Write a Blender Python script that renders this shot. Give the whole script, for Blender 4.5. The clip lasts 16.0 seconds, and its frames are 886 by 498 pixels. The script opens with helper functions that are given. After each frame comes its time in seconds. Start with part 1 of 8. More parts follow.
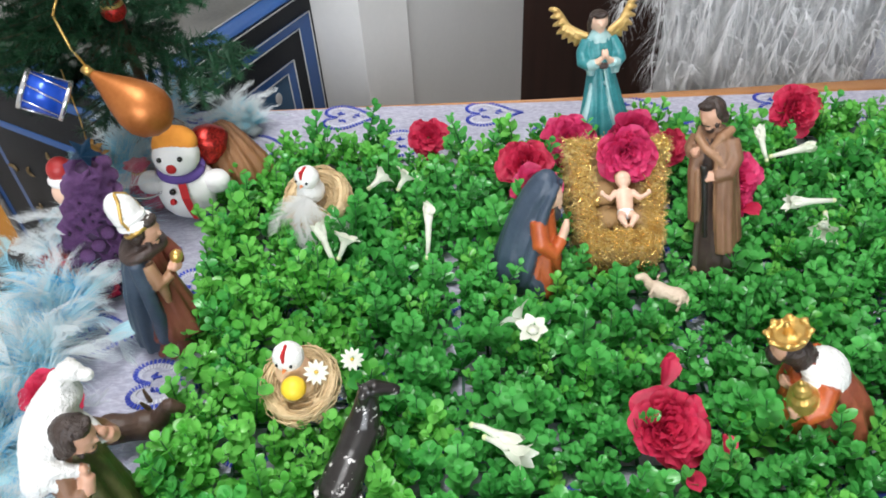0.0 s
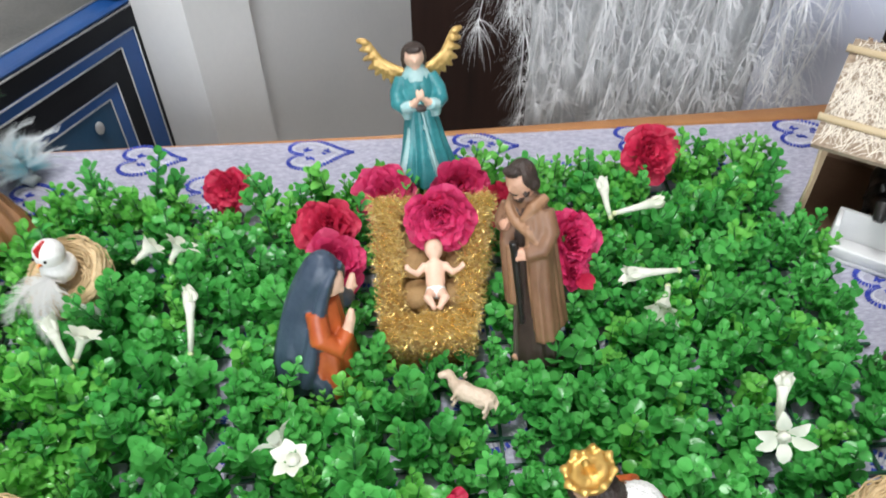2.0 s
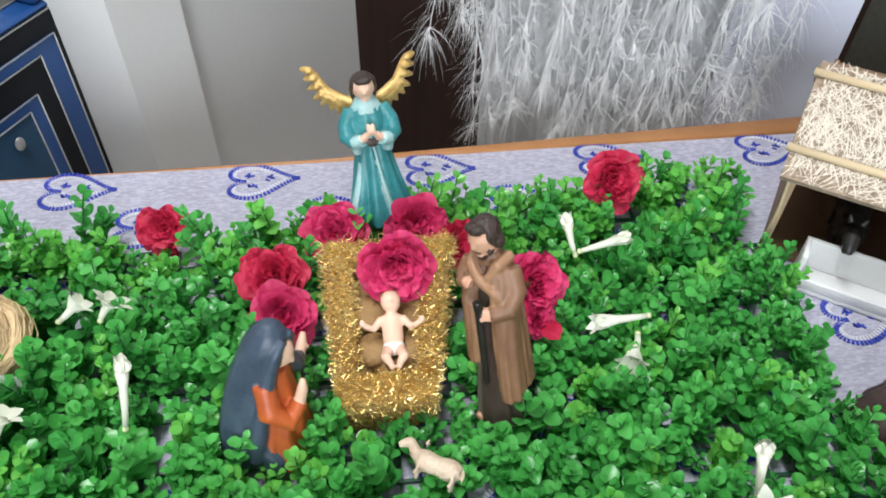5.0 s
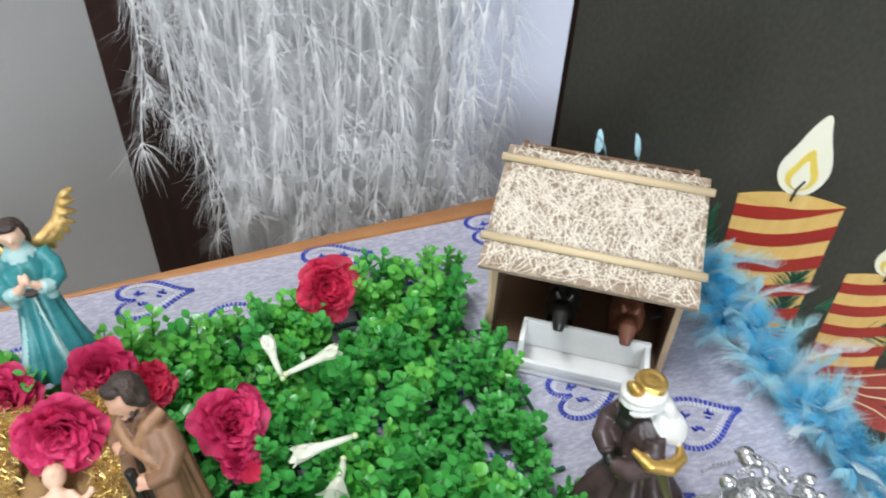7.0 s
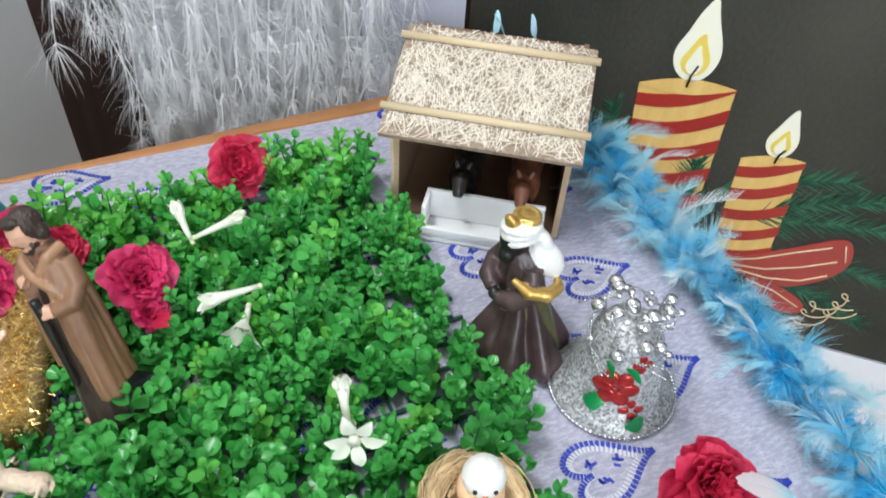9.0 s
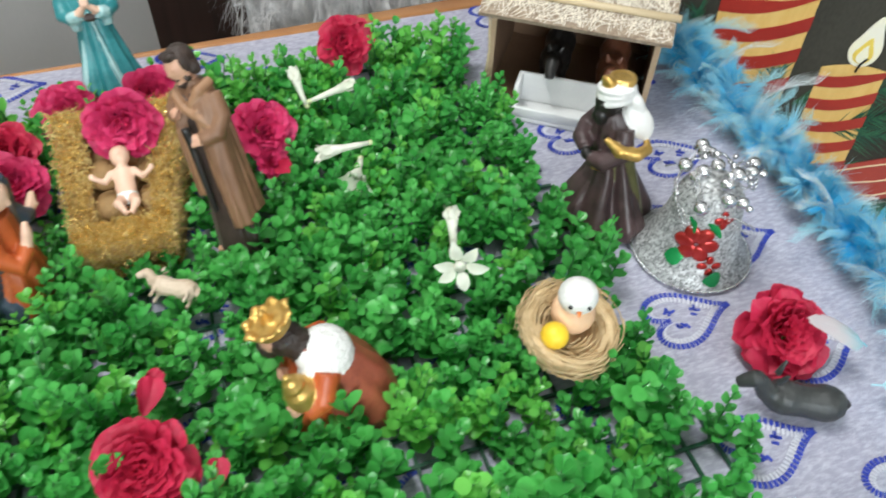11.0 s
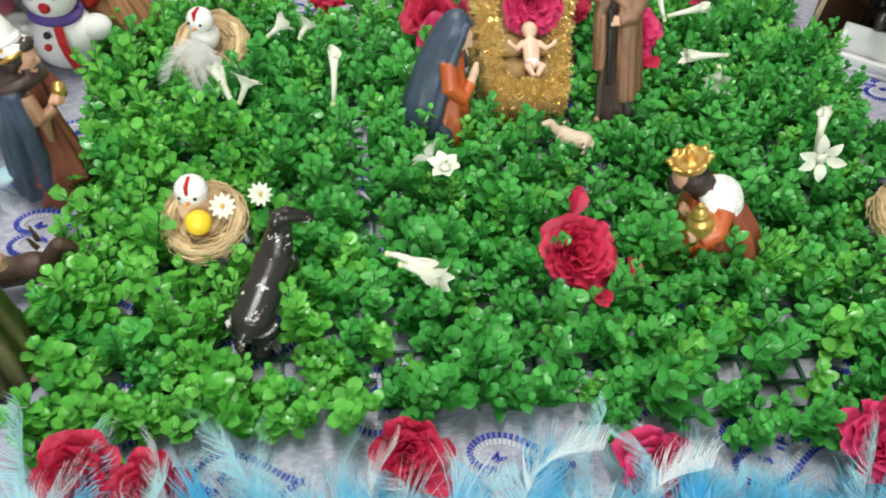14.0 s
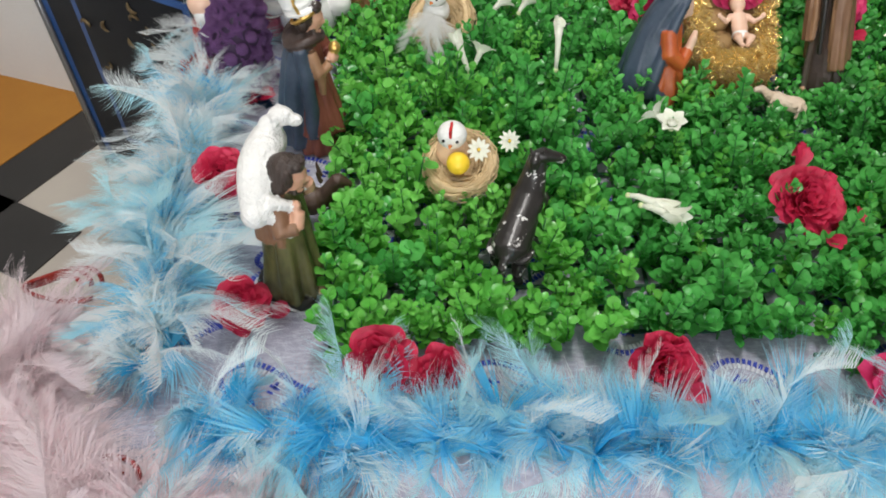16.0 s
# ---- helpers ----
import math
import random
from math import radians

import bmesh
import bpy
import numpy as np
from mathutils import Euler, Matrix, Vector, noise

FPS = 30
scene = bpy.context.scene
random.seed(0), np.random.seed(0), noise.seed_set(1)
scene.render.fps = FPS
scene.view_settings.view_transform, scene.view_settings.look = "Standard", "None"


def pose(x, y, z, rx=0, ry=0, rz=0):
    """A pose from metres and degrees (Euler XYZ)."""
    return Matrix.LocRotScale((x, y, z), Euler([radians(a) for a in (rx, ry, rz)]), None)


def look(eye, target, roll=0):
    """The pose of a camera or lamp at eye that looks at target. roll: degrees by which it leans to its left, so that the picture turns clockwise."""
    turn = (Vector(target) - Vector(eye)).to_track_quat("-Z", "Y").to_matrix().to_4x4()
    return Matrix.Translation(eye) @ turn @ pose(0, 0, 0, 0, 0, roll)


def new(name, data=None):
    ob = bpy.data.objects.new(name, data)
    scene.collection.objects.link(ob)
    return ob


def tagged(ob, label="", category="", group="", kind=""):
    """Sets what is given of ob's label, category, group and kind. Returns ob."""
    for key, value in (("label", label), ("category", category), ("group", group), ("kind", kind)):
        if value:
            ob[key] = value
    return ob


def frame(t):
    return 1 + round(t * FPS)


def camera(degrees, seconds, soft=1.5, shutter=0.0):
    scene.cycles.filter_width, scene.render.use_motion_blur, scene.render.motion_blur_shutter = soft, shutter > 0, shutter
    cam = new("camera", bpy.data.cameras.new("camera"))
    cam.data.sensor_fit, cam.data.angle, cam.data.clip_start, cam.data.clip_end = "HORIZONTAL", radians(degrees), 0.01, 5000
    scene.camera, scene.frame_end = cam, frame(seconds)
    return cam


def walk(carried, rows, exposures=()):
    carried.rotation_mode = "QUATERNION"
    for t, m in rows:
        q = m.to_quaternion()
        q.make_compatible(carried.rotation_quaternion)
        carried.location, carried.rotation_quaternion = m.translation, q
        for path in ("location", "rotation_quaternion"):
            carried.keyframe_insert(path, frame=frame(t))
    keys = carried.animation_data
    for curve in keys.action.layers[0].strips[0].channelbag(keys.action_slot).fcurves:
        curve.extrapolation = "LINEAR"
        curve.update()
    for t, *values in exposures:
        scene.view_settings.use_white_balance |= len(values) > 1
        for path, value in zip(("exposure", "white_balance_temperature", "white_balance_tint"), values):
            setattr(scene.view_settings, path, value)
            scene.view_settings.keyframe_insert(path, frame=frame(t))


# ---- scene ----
from mathutils.bvhtree import BVHTree

cam = camera(60.9, 16.0, soft=1.8, shutter=0.35)
PATH = [
    (0, (0.002, -0.004, 0.464), (-0.07, 1.444, -0.913), -3.6),
    (0.5, (0.012, 0.021, 0.465), (-0.053, 1.457, -0.926), -3.5),
    (1, (0.048, 0.046, 0.474), (0.029, 1.505, -0.895), -2.7),
    (1.5, (0.087, 0.075, 0.465), (0.122, 1.54, -0.897), -1.7),
    (2, (0.123, 0.118, 0.435), (0.183, 1.544, -0.966), -1.1),
    (2.5, (0.113, 0.185, 0.392), (0.195, 1.504, -1.109), -0.0),
    (3, (0.111, 0.237, 0.411), (0.244, 1.52, -1.118), 1.0),
    (3.2, (0.107, 0.233, 0.425), (0.272, 1.541, -1.079), 1.9),
    (5.3, (0.131, 0.181, 0.448), (0.324, 1.546, -1.002), 1.7),
    (5.5, (0.14, 0.184, 0.45), (0.343, 1.557, -0.99), 1.7),
    (6, (0.184, 0.214, 0.461), (0.528, 1.63, -0.908), 0.8),
    (6.5, (0.216, 0.22, 0.464), (0.652, 1.65, -0.865), 1.5),
    (7, (0.246, 0.201, 0.456), (0.812, 1.594, -0.863), 3.1),
    (7.5, (0.25, 0.179, 0.453), (0.886, 1.546, -0.862), 3.3),
    (8, (0.258, 0.161, 0.441), (0.906, 1.504, -0.892), 3.3),
    (8.5, (0.262, 0.135, 0.435), (0.908, 1.455, -0.922), 3.8),
    (8.7, (0.262, 0.128, 0.432), (0.908, 1.432, -0.939), 4.0),
    (10.8, (0.22, 0.055, 0.406), (0.735, 1.323, -1.052), 3.2),
    (11, (0.201, 0.052, 0.409), (0.694, 1.312, -1.063), 3.0),
    (11.5, (0.152, 0.034, 0.409), (0.595, 1.285, -1.087), 3.1),
    (12, (0.108, 0.015, 0.408), (0.498, 1.252, -1.114), 3.2),
    (12.5, (0.072, 0.001, 0.408), (0.413, 1.248, -1.118), 3.3),
    (13, (0.05, -0.013, 0.41), (0.353, 1.251, -1.109), 3.5),
    (13.5, (0.008, -0.03, 0.411), (0.272, 1.257, -1.097), 4.9),
    (14, (-0.019, -0.045, 0.413), (0.207, 1.254, -1.09), 5.1),
    (14.5, (-0.051, -0.063, 0.412), (0.128, 1.257, -1.079), 4.4),
    (15, (-0.096, -0.078, 0.409), (0.014, 1.258, -1.075), 3.2),
    (15.5, (-0.122, -0.096, 0.406), (-0.086, 1.252, -1.07), 1.2),
    (16, (-0.127, -0.114, 0.413), (-0.139, 1.232, -1.066), -0.7),
]
walk(cam, [(t, look(eye, target, roll)) for t, eye, target, roll in PATH],
     exposures=[(0.0, -0.05, 6250, 11), (3.2, 0.0, 6200, 11), (5.3, 0.0, 6200, 10), (7.5, -0.08, 6100, 9), (8.7, -0.05, 6050, 9), (11.0, -0.1, 6250, 6), (12.5, -0.05, 6600, 7), (14.0, -0.12, 6600, 6), (15.0, -0.25, 6600, 9), (15.5, -0.32, 6550, 10), (16.0, -0.45, 6550, 11)])

# ---- light: a closed room, an assumed ceiling lamp and an added fill behind the camera ----
world = bpy.data.worlds.new("room_world")
scene.world = world
world.use_nodes = True
sky = world.node_tree.nodes.new("ShaderNodeTexSky")
sky.sky_type, sky.sun_disc, sky.sun_elevation, sky.sun_rotation = "NISHITA", False, radians(40), radians(200)
world.node_tree.links.new(sky.outputs[0], world.node_tree.nodes["Background"].inputs[0])
world.node_tree.nodes["Background"].inputs[1].default_value = 0.1


def area_light(name, m, sx, sy, watts, colour):
    d = bpy.data.lights.new(name, "AREA")
    d.shape, d.size, d.size_y, d.energy, d.color = "RECTANGLE", sx, sy, watts, colour
    o = new(name, d)
    o.matrix_world = m
    return o


FLOOR_Z, CEIL_Z = -0.76, 1.95
# assumed room lamp overhead, out of view and without a fixture
area_light("unseen_ceiling_lamp", look((-0.15, 0.62, CEIL_Z - 0.09), (-0.1, 0.62, 0)), 1.2, 0.16, 40, (1.0, 0.985, 0.95))
# added fill panel out of view, no window behind it; brightens walls and table
area_light("unseen_fill_light", look((-0.1, -1.72, 0.95), (0.1, 0.8, 0.1)), 1.2, 0.9, 50, (0.93, 0.97, 1.0))

# ---- materials ----


def mat(name, c1, c2=None, rough=0.6, metal=0.0, scale=40.0, bump=0.15, bscale=None, rnd=0.0, transl=0.0, spec=0.5,
        fine=300.0, stretch=(1, 1, 1), coat=0.0, detail=4.0):
    """A surface with a broad and a fine variation between two colours, fine relief and, by rnd, a change from object to object."""
    m = bpy.data.materials.new(name)
    m.use_nodes = True
    n, l = m.node_tree.nodes, m.node_tree.links
    b = n["Principled BSDF"]
    c2 = c2 or tuple(v * 0.75 for v in c1)
    tc = n.new("ShaderNodeTexCoord")
    mp = n.new("ShaderNodeMapping")
    mp.inputs["Scale"].default_value = stretch
    l.new(tc.outputs["Object"], mp.inputs[0])
    a = n.new("ShaderNodeTexNoise")
    a.inputs["Scale"].default_value, a.inputs["Detail"].default_value = scale, detail
    l.new(mp.outputs[0], a.inputs[0])
    f = n.new("ShaderNodeTexNoise")
    f.inputs["Scale"].default_value, f.inputs["Detail"].default_value = fine, 2.0
    l.new(mp.outputs[0], f.inputs[0])
    mx = n.new("ShaderNodeMath")
    mx.operation = "MULTIPLY_ADD"
    l.new(f.outputs[0], mx.inputs[0])
    mx.inputs[1].default_value = 0.35
    l.new(a.outputs[0], mx.inputs[2])
    if rnd:
        oi = n.new("ShaderNodeObjectInfo")
        ad = n.new("ShaderNodeMath")
        ad.operation = "MULTIPLY_ADD"
        l.new(oi.outputs["Random"], ad.inputs[0])
        ad.inputs[1].default_value = rnd
        l.new(mx.outputs[0], ad.inputs[2])
        mx = ad
    r = n.new("ShaderNodeMapRange")
    r.inputs[1].default_value, r.inputs[2].default_value = 0.4, 0.95 + rnd
    l.new(mx.outputs[0], r.inputs[0])
    ramp = n.new("ShaderNodeValToRGB")
    ramp.color_ramp.elements[0].color, ramp.color_ramp.elements[1].color = (*c1, 1), (*c2, 1)
    l.new(r.outputs[0], ramp.inputs[0])
    l.new(ramp.outputs[0], b.inputs["Base Color"])
    b.inputs["Roughness"].default_value, b.inputs["Metallic"].default_value = rough, metal
    b.inputs["Specular IOR Level"].default_value = spec
    b.inputs["Coat Weight"].default_value = coat
    if bump:
        bp = n.new("ShaderNodeBump")
        bp.inputs["Strength"].default_value, bp.inputs["Distance"].default_value = bump, 0.002
        g = n.new("ShaderNodeTexNoise")
        g.inputs["Scale"].default_value, g.inputs["Detail"].default_value = bscale or fine, 3.0
        l.new(mp.outputs[0], g.inputs[0])
        l.new(g.outputs[0], bp.inputs["Height"])
        l.new(bp.outputs[0], b.inputs["Normal"])
    if transl:
        t = n.new("ShaderNodeBsdfTranslucent")
        l.new(ramp.outputs[0], t.inputs[0])
        s = n.new("ShaderNodeMixShader")
        s.inputs[0].default_value = transl
        l.new(b.outputs[0], s.inputs[1])
        l.new(t.outputs[0], s.inputs[2])
        l.new(s.outputs[0], n["Material Output"].inputs[0])
    return m


M = {}
M["leaf"] = mat("leaf_plastic", (0.040, 0.285, 0.050), (0.15, 0.585, 0.125), 0.27, scale=18, bump=0.05, rnd=0.6, transl=0.32, spec=0.5)
M["leaf_pale"] = mat("leaf_plastic_pale", (0.085, 0.41, 0.052), (0.25, 0.69, 0.13), 0.27, scale=18, bump=0.05, rnd=0.6, transl=0.34, spec=0.5)
M["stem"] = mat("stem_plastic", (0.02, 0.14, 0.03), (0.04, 0.2, 0.05), 0.45)
M["lattice"] = mat("lattice_plastic", (0.008, 0.055, 0.026), (0.014, 0.085, 0.04), 0.45)
M["wall"] = mat("painted_wall", (0.79, 0.785, 0.775), (0.72, 0.72, 0.715), 0.55, scale=3, bump=0.08, fine=120)
M["ceiling"] = mat("ceiling_paint", (0.8, 0.8, 0.79), (0.75, 0.75, 0.74), 0.8, scale=3)
M["door"] = mat("dark_door_wood", (0.013, 0.005, 0.0035), (0.030, 0.012, 0.008), 0.45, spec=0.25, scale=6, stretch=(8, 8, 0.6), bump=0.1)
M["ply"] = mat("orange_edge_band", (0.62, 0.30, 0.12), (0.5, 0.22, 0.08), 0.5, scale=30)
M["tablewood"] = mat("table_board", (0.4, 0.22, 0.1), (0.3, 0.15, 0.07), 0.5, scale=12, stretch=(1, 8, 1))
M["steel"] = mat("leg_steel", (0.25, 0.25, 0.26), (0.18, 0.18, 0.19), 0.35, 0.9)
M["floor"] = mat("beige_floor_tile", (0.62, 0.56, 0.48), (0.52, 0.46, 0.40), 0.3, scale=5, bump=0.03)
M["floor_dark"] = mat("black_floor_strip", (0.018, 0.016, 0.015), (0.03, 0.028, 0.026), 0.3, scale=8)
M["blue"] = mat("blue_enamel", (0.009, 0.055, 0.20), (0.017, 0.08, 0.26), 0.38, scale=9, coat=0.15)
M["black"] = mat("black_enamel", (0.005, 0.006, 0.008), (0.011, 0.012, 0.015), 0.5, scale=9, coat=0.0, spec=0.2)
M["silver_line"] = mat("silver_line_paint", (0.55, 0.56, 0.56), (0.4, 0.41, 0.42), 0.4, 0.5)
M["greytop"] = mat("dusty_grey_top", (0.055, 0.055, 0.048), (0.16, 0.155, 0.14), 0.38, scale=9, detail=9)
M["cloth_grey"] = mat("sheer_grey_cloth", (0.62, 0.63, 0.64), (0.72, 0.73, 0.74), 0.8, scale=30, bump=0.3, transl=0.3)
M["tinsel"] = mat("white_tinsel_yarn", (0.86, 0.86, 0.87), (0.95, 0.95, 0.95), 0.3, 0.0, transl=0.3, bump=0)
M["paper"] = mat("lavender_white_paper", (0.62, 0.64, 0.74), (0.58, 0.60, 0.70), 0.6, scale=4)
M["bluedash"] = mat("blue_heart_thread", (0.02, 0.04, 0.34), (0.04, 0.07, 0.5), 0.6, fine=900, bump=0.3)
M["whitedash"] = mat("white_heart_thread", (0.72, 0.72, 0.76), (0.6, 0.6, 0.68), 0.7, fine=900, bump=0.3)


def cloth_material():
    """Lavender-grey jacquard with pale crosswise slubs."""
    m = mat("lavender_jacquard", (0.33, 0.32, 0.42), (0.41, 0.40, 0.50), 0.75, scale=60, bump=0.5, bscale=900, fine=700)
    n, l = m.node_tree.nodes, m.node_tree.links
    b = n["Principled BSDF"]
    ramp = [x for x in n if x.bl_idname == "ShaderNodeValToRGB"][0]
    tc = [x for x in n if x.bl_idname == "ShaderNodeTexCoord"][0]
    mp = n.new("ShaderNodeMapping")
    mp.inputs["Scale"].default_value = (150, 420, 150)
    l.new(tc.outputs["Object"], mp.inputs[0])
    w = n.new("ShaderNodeTexNoise")
    w.inputs["Scale"].default_value, w.inputs["Detail"].default_value, w.inputs["Roughness"].default_value = 1.0, 3.0, 0.7
    l.new(mp.outputs[0], w.inputs[0])
    r = n.new("ShaderNodeMapRange")
    r.inputs[1].default_value, r.inputs[2].default_value = 0.42, 0.72
    l.new(w.outputs[0], r.inputs[0])
    mx = n.new("ShaderNodeMix")
    mx.data_type = "RGBA"
    l.new(r.outputs[0], mx.inputs["Factor"])
    l.new(ramp.outputs[0], mx.inputs["A"])
    mx.inputs["B"].default_value = (0.58, 0.58, 0.66, 1)
    l.new(mx.outputs["Result"], b.inputs["Base Color"])
    return m


M["cloth"] = cloth_material()


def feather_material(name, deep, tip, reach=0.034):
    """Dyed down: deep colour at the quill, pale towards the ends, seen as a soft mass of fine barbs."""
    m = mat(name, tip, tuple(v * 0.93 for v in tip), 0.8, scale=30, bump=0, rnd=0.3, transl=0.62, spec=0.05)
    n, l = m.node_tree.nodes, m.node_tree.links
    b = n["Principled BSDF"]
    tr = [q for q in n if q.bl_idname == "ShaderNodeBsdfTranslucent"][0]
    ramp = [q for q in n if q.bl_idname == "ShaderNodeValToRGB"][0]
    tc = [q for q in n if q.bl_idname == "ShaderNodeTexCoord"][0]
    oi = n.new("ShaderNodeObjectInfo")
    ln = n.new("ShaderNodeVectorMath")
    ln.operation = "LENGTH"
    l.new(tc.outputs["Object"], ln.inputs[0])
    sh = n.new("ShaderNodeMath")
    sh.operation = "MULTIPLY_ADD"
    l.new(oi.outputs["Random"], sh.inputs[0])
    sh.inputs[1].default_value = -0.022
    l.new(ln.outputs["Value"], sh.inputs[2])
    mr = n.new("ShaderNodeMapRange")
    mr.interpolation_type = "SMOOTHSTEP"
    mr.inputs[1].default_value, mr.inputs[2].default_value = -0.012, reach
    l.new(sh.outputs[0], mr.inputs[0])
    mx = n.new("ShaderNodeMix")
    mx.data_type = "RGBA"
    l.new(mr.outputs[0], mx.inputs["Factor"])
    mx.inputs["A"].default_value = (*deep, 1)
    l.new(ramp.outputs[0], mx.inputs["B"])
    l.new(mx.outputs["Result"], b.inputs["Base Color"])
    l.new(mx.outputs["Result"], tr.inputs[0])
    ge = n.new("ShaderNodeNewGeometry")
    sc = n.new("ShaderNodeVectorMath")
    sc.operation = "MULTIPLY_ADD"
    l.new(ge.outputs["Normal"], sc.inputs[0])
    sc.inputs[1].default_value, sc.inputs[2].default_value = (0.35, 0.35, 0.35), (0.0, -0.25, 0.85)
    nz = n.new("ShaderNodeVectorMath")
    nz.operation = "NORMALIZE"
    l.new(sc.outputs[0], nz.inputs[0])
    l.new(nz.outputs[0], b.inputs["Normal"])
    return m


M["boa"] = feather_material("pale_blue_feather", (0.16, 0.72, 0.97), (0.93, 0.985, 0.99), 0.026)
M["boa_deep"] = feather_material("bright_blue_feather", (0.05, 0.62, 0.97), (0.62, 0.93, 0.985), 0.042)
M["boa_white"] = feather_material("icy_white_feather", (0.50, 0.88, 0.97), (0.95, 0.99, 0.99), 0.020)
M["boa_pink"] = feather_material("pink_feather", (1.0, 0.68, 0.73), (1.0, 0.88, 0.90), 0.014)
M["vane"] = mat("closed_feather_vane", (0.42, 0.76, 0.86), (0.66, 0.88, 0.93), 0.7, scale=60, bump=0.2, bscale=500, stretch=(0.3, 8, 1), transl=0.4, spec=0.1)
M["petal"] = mat("red_rose_petal", (0.42, 0.006, 0.035), (0.70, 0.030, 0.10), 0.55, scale=1.4, fine=9, bump=0.25, bscale=7, rnd=0.5, transl=0.28)
M["petal_pink"] = mat("crimson_pink_petal", (0.50, 0.008, 0.075), (0.78, 0.055, 0.20), 0.55, scale=1.4, fine=9, bump=0.25, bscale=7, rnd=0.5, transl=0.28)
M["calyx"] = mat("rose_calyx", (0.1, 0.25, 0.05), (0.2, 0.3, 0.08), 0.6)

# ---- mesh helpers ----


def finish(name, bm, mats, parent=None, label="", smooth=True):
    me = bpy.data.meshes.new(name)
    bm.normal_update()
    bm.to_mesh(me)
    bm.free()
    for m in (mats if isinstance(mats, (list, tuple)) else [mats]):
        me.materials.append(m)
    if smooth:
        me.polygons.foreach_set("use_smooth", [True] * len(me.polygons))
    o = new(name, me)
    if parent:
        o.parent = parent
    if label:
        o["label"] = label
    return o


def part(name, bm, material, parent, label="", smooth=True):
    return finish(name, bm, material, parent, label, smooth)


def thing(name, label, category, m=None, group="", kind=""):
    o = new(name)
    o.empty_display_size = 0.02
    o.matrix_basis = m or Matrix()
    return tagged(o, label, category, group, kind)


def share(name, mesh, parent, m):
    o = new(name, mesh)
    o.parent = parent
    o.matrix_basis = m
    return o


def box(bm, lo, hi, mi=0, m=None, bevel=0.0):
    r = bmesh.ops.create_cube(bm, size=1.0)
    vs = r["verts"]
    c = [(a + b) / 2 for a, b in zip(lo, hi)]
    s = [b - a for a, b in zip(lo, hi)]
    bmesh.ops.transform(bm, matrix=Matrix.Translation(c) @ Matrix.Diagonal((*s, 1)), verts=vs)
    fs = {f for v in vs for f in v.link_faces}
    for f in fs:
        f.material_index = mi
    if bevel:
        es = list({e for v in vs for e in v.link_edges})
        r2 = bmesh.ops.bevel(bm, geom=es, offset=bevel, segments=2, affect="EDGES", profile=0.5)
        vs = list({v for f in r2["faces"] for v in f.verts} | {v for v in vs if v.is_valid})
        for f in r2["faces"]:
            f.material_index = mi
    if m is not None:
        bmesh.ops.transform(bm, matrix=m, verts=vs)
    return vs


def ball(bm, c, r, mi=0, u=14, v=9, rot=None):
    r = (r, r, r) if isinstance(r, (int, float)) else r
    m = Matrix.Translation(c) @ (rot or Matrix()) @ Matrix.Diagonal((*r, 1))
    q = bmesh.ops.create_uvsphere(bm, u_segments=u, v_segments=v, radius=1.0, matrix=m)
    for f in {f for w in q["verts"] for f in w.link_faces}:
        f.material_index = mi
    return q["verts"]


def loft(bm, rings, mi=0, seg=20, caps=True):
    """A skin over rings of (centre, rx, ry, fold depth, folds, phase, turn in degrees)."""
    loops = []
    for ring in rings:
        c, rx, ry, *more = ring
        depth, folds, phase, turn = (list(more) + [0, 0, 0, 0][len(more):])[:4]
        t0 = radians(turn)
        lp = []
        for k in range(seg):
            a = 2 * math.pi * k / seg
            w = 1 + depth * math.sin(folds * a + phase) + 0.4 * depth * math.sin(2.3 * folds * a + 1.7 * phase)
            x, y = rx * w * math.cos(a), ry * w * math.sin(a)
            lp.append(bm.verts.new((c[0] + x * math.cos(t0) - y * math.sin(t0), c[1] + x * math.sin(t0) + y * math.cos(t0), c[2])))
        loops.append(lp)
    for p, q in zip(loops, loops[1:]):
        for k in range(seg):
            f = bm.faces.new((p[k], p[(k + 1) % seg], q[(k + 1) % seg], q[k]))
            f.material_index = mi
    if caps:
        for lp, flip in ((loops[0], True), (loops[-1], False)):
            f = bm.faces.new(list(reversed(lp)) if flip else lp)
            f.material_index = mi
    return [v for lp in loops for v in lp]


def tube(bm, pts, radii, mi=0, seg=8, caps=True):
    """A round skin along a line of points."""
    pts = [Vector(p) for p in pts]
    if isinstance(radii, (int, float)):
        radii = [radii] * len(pts)
    loops, side = [], None
    for i, p in enumerate(pts):
        d = (pts[min(i + 1, len(pts) - 1)] - pts[max(i - 1, 0)]).normalized()
        if side is None:
            side = d.orthogonal().normalized()
        side = (side - d * side.dot(d)).normalized()
        up = d.cross(side)
        loops.append([bm.verts.new(p + radii[i] * (math.cos(2 * math.pi * k / seg) * side + math.sin(2 * math.pi * k / seg) * up)) for k in range(seg)])
    for a, b in zip(loops, loops[1:]):
        for k in range(seg):
            f = bm.faces.new((a[k], a[(k + 1) % seg], b[(k + 1) % seg], b[k]))
            f.material_index = mi
    if caps:
        bm.faces.new(list(reversed(loops[0]))).material_index = mi
        bm.faces.new(loops[-1]).material_index = mi
    return [v for lp in loops for v in lp]


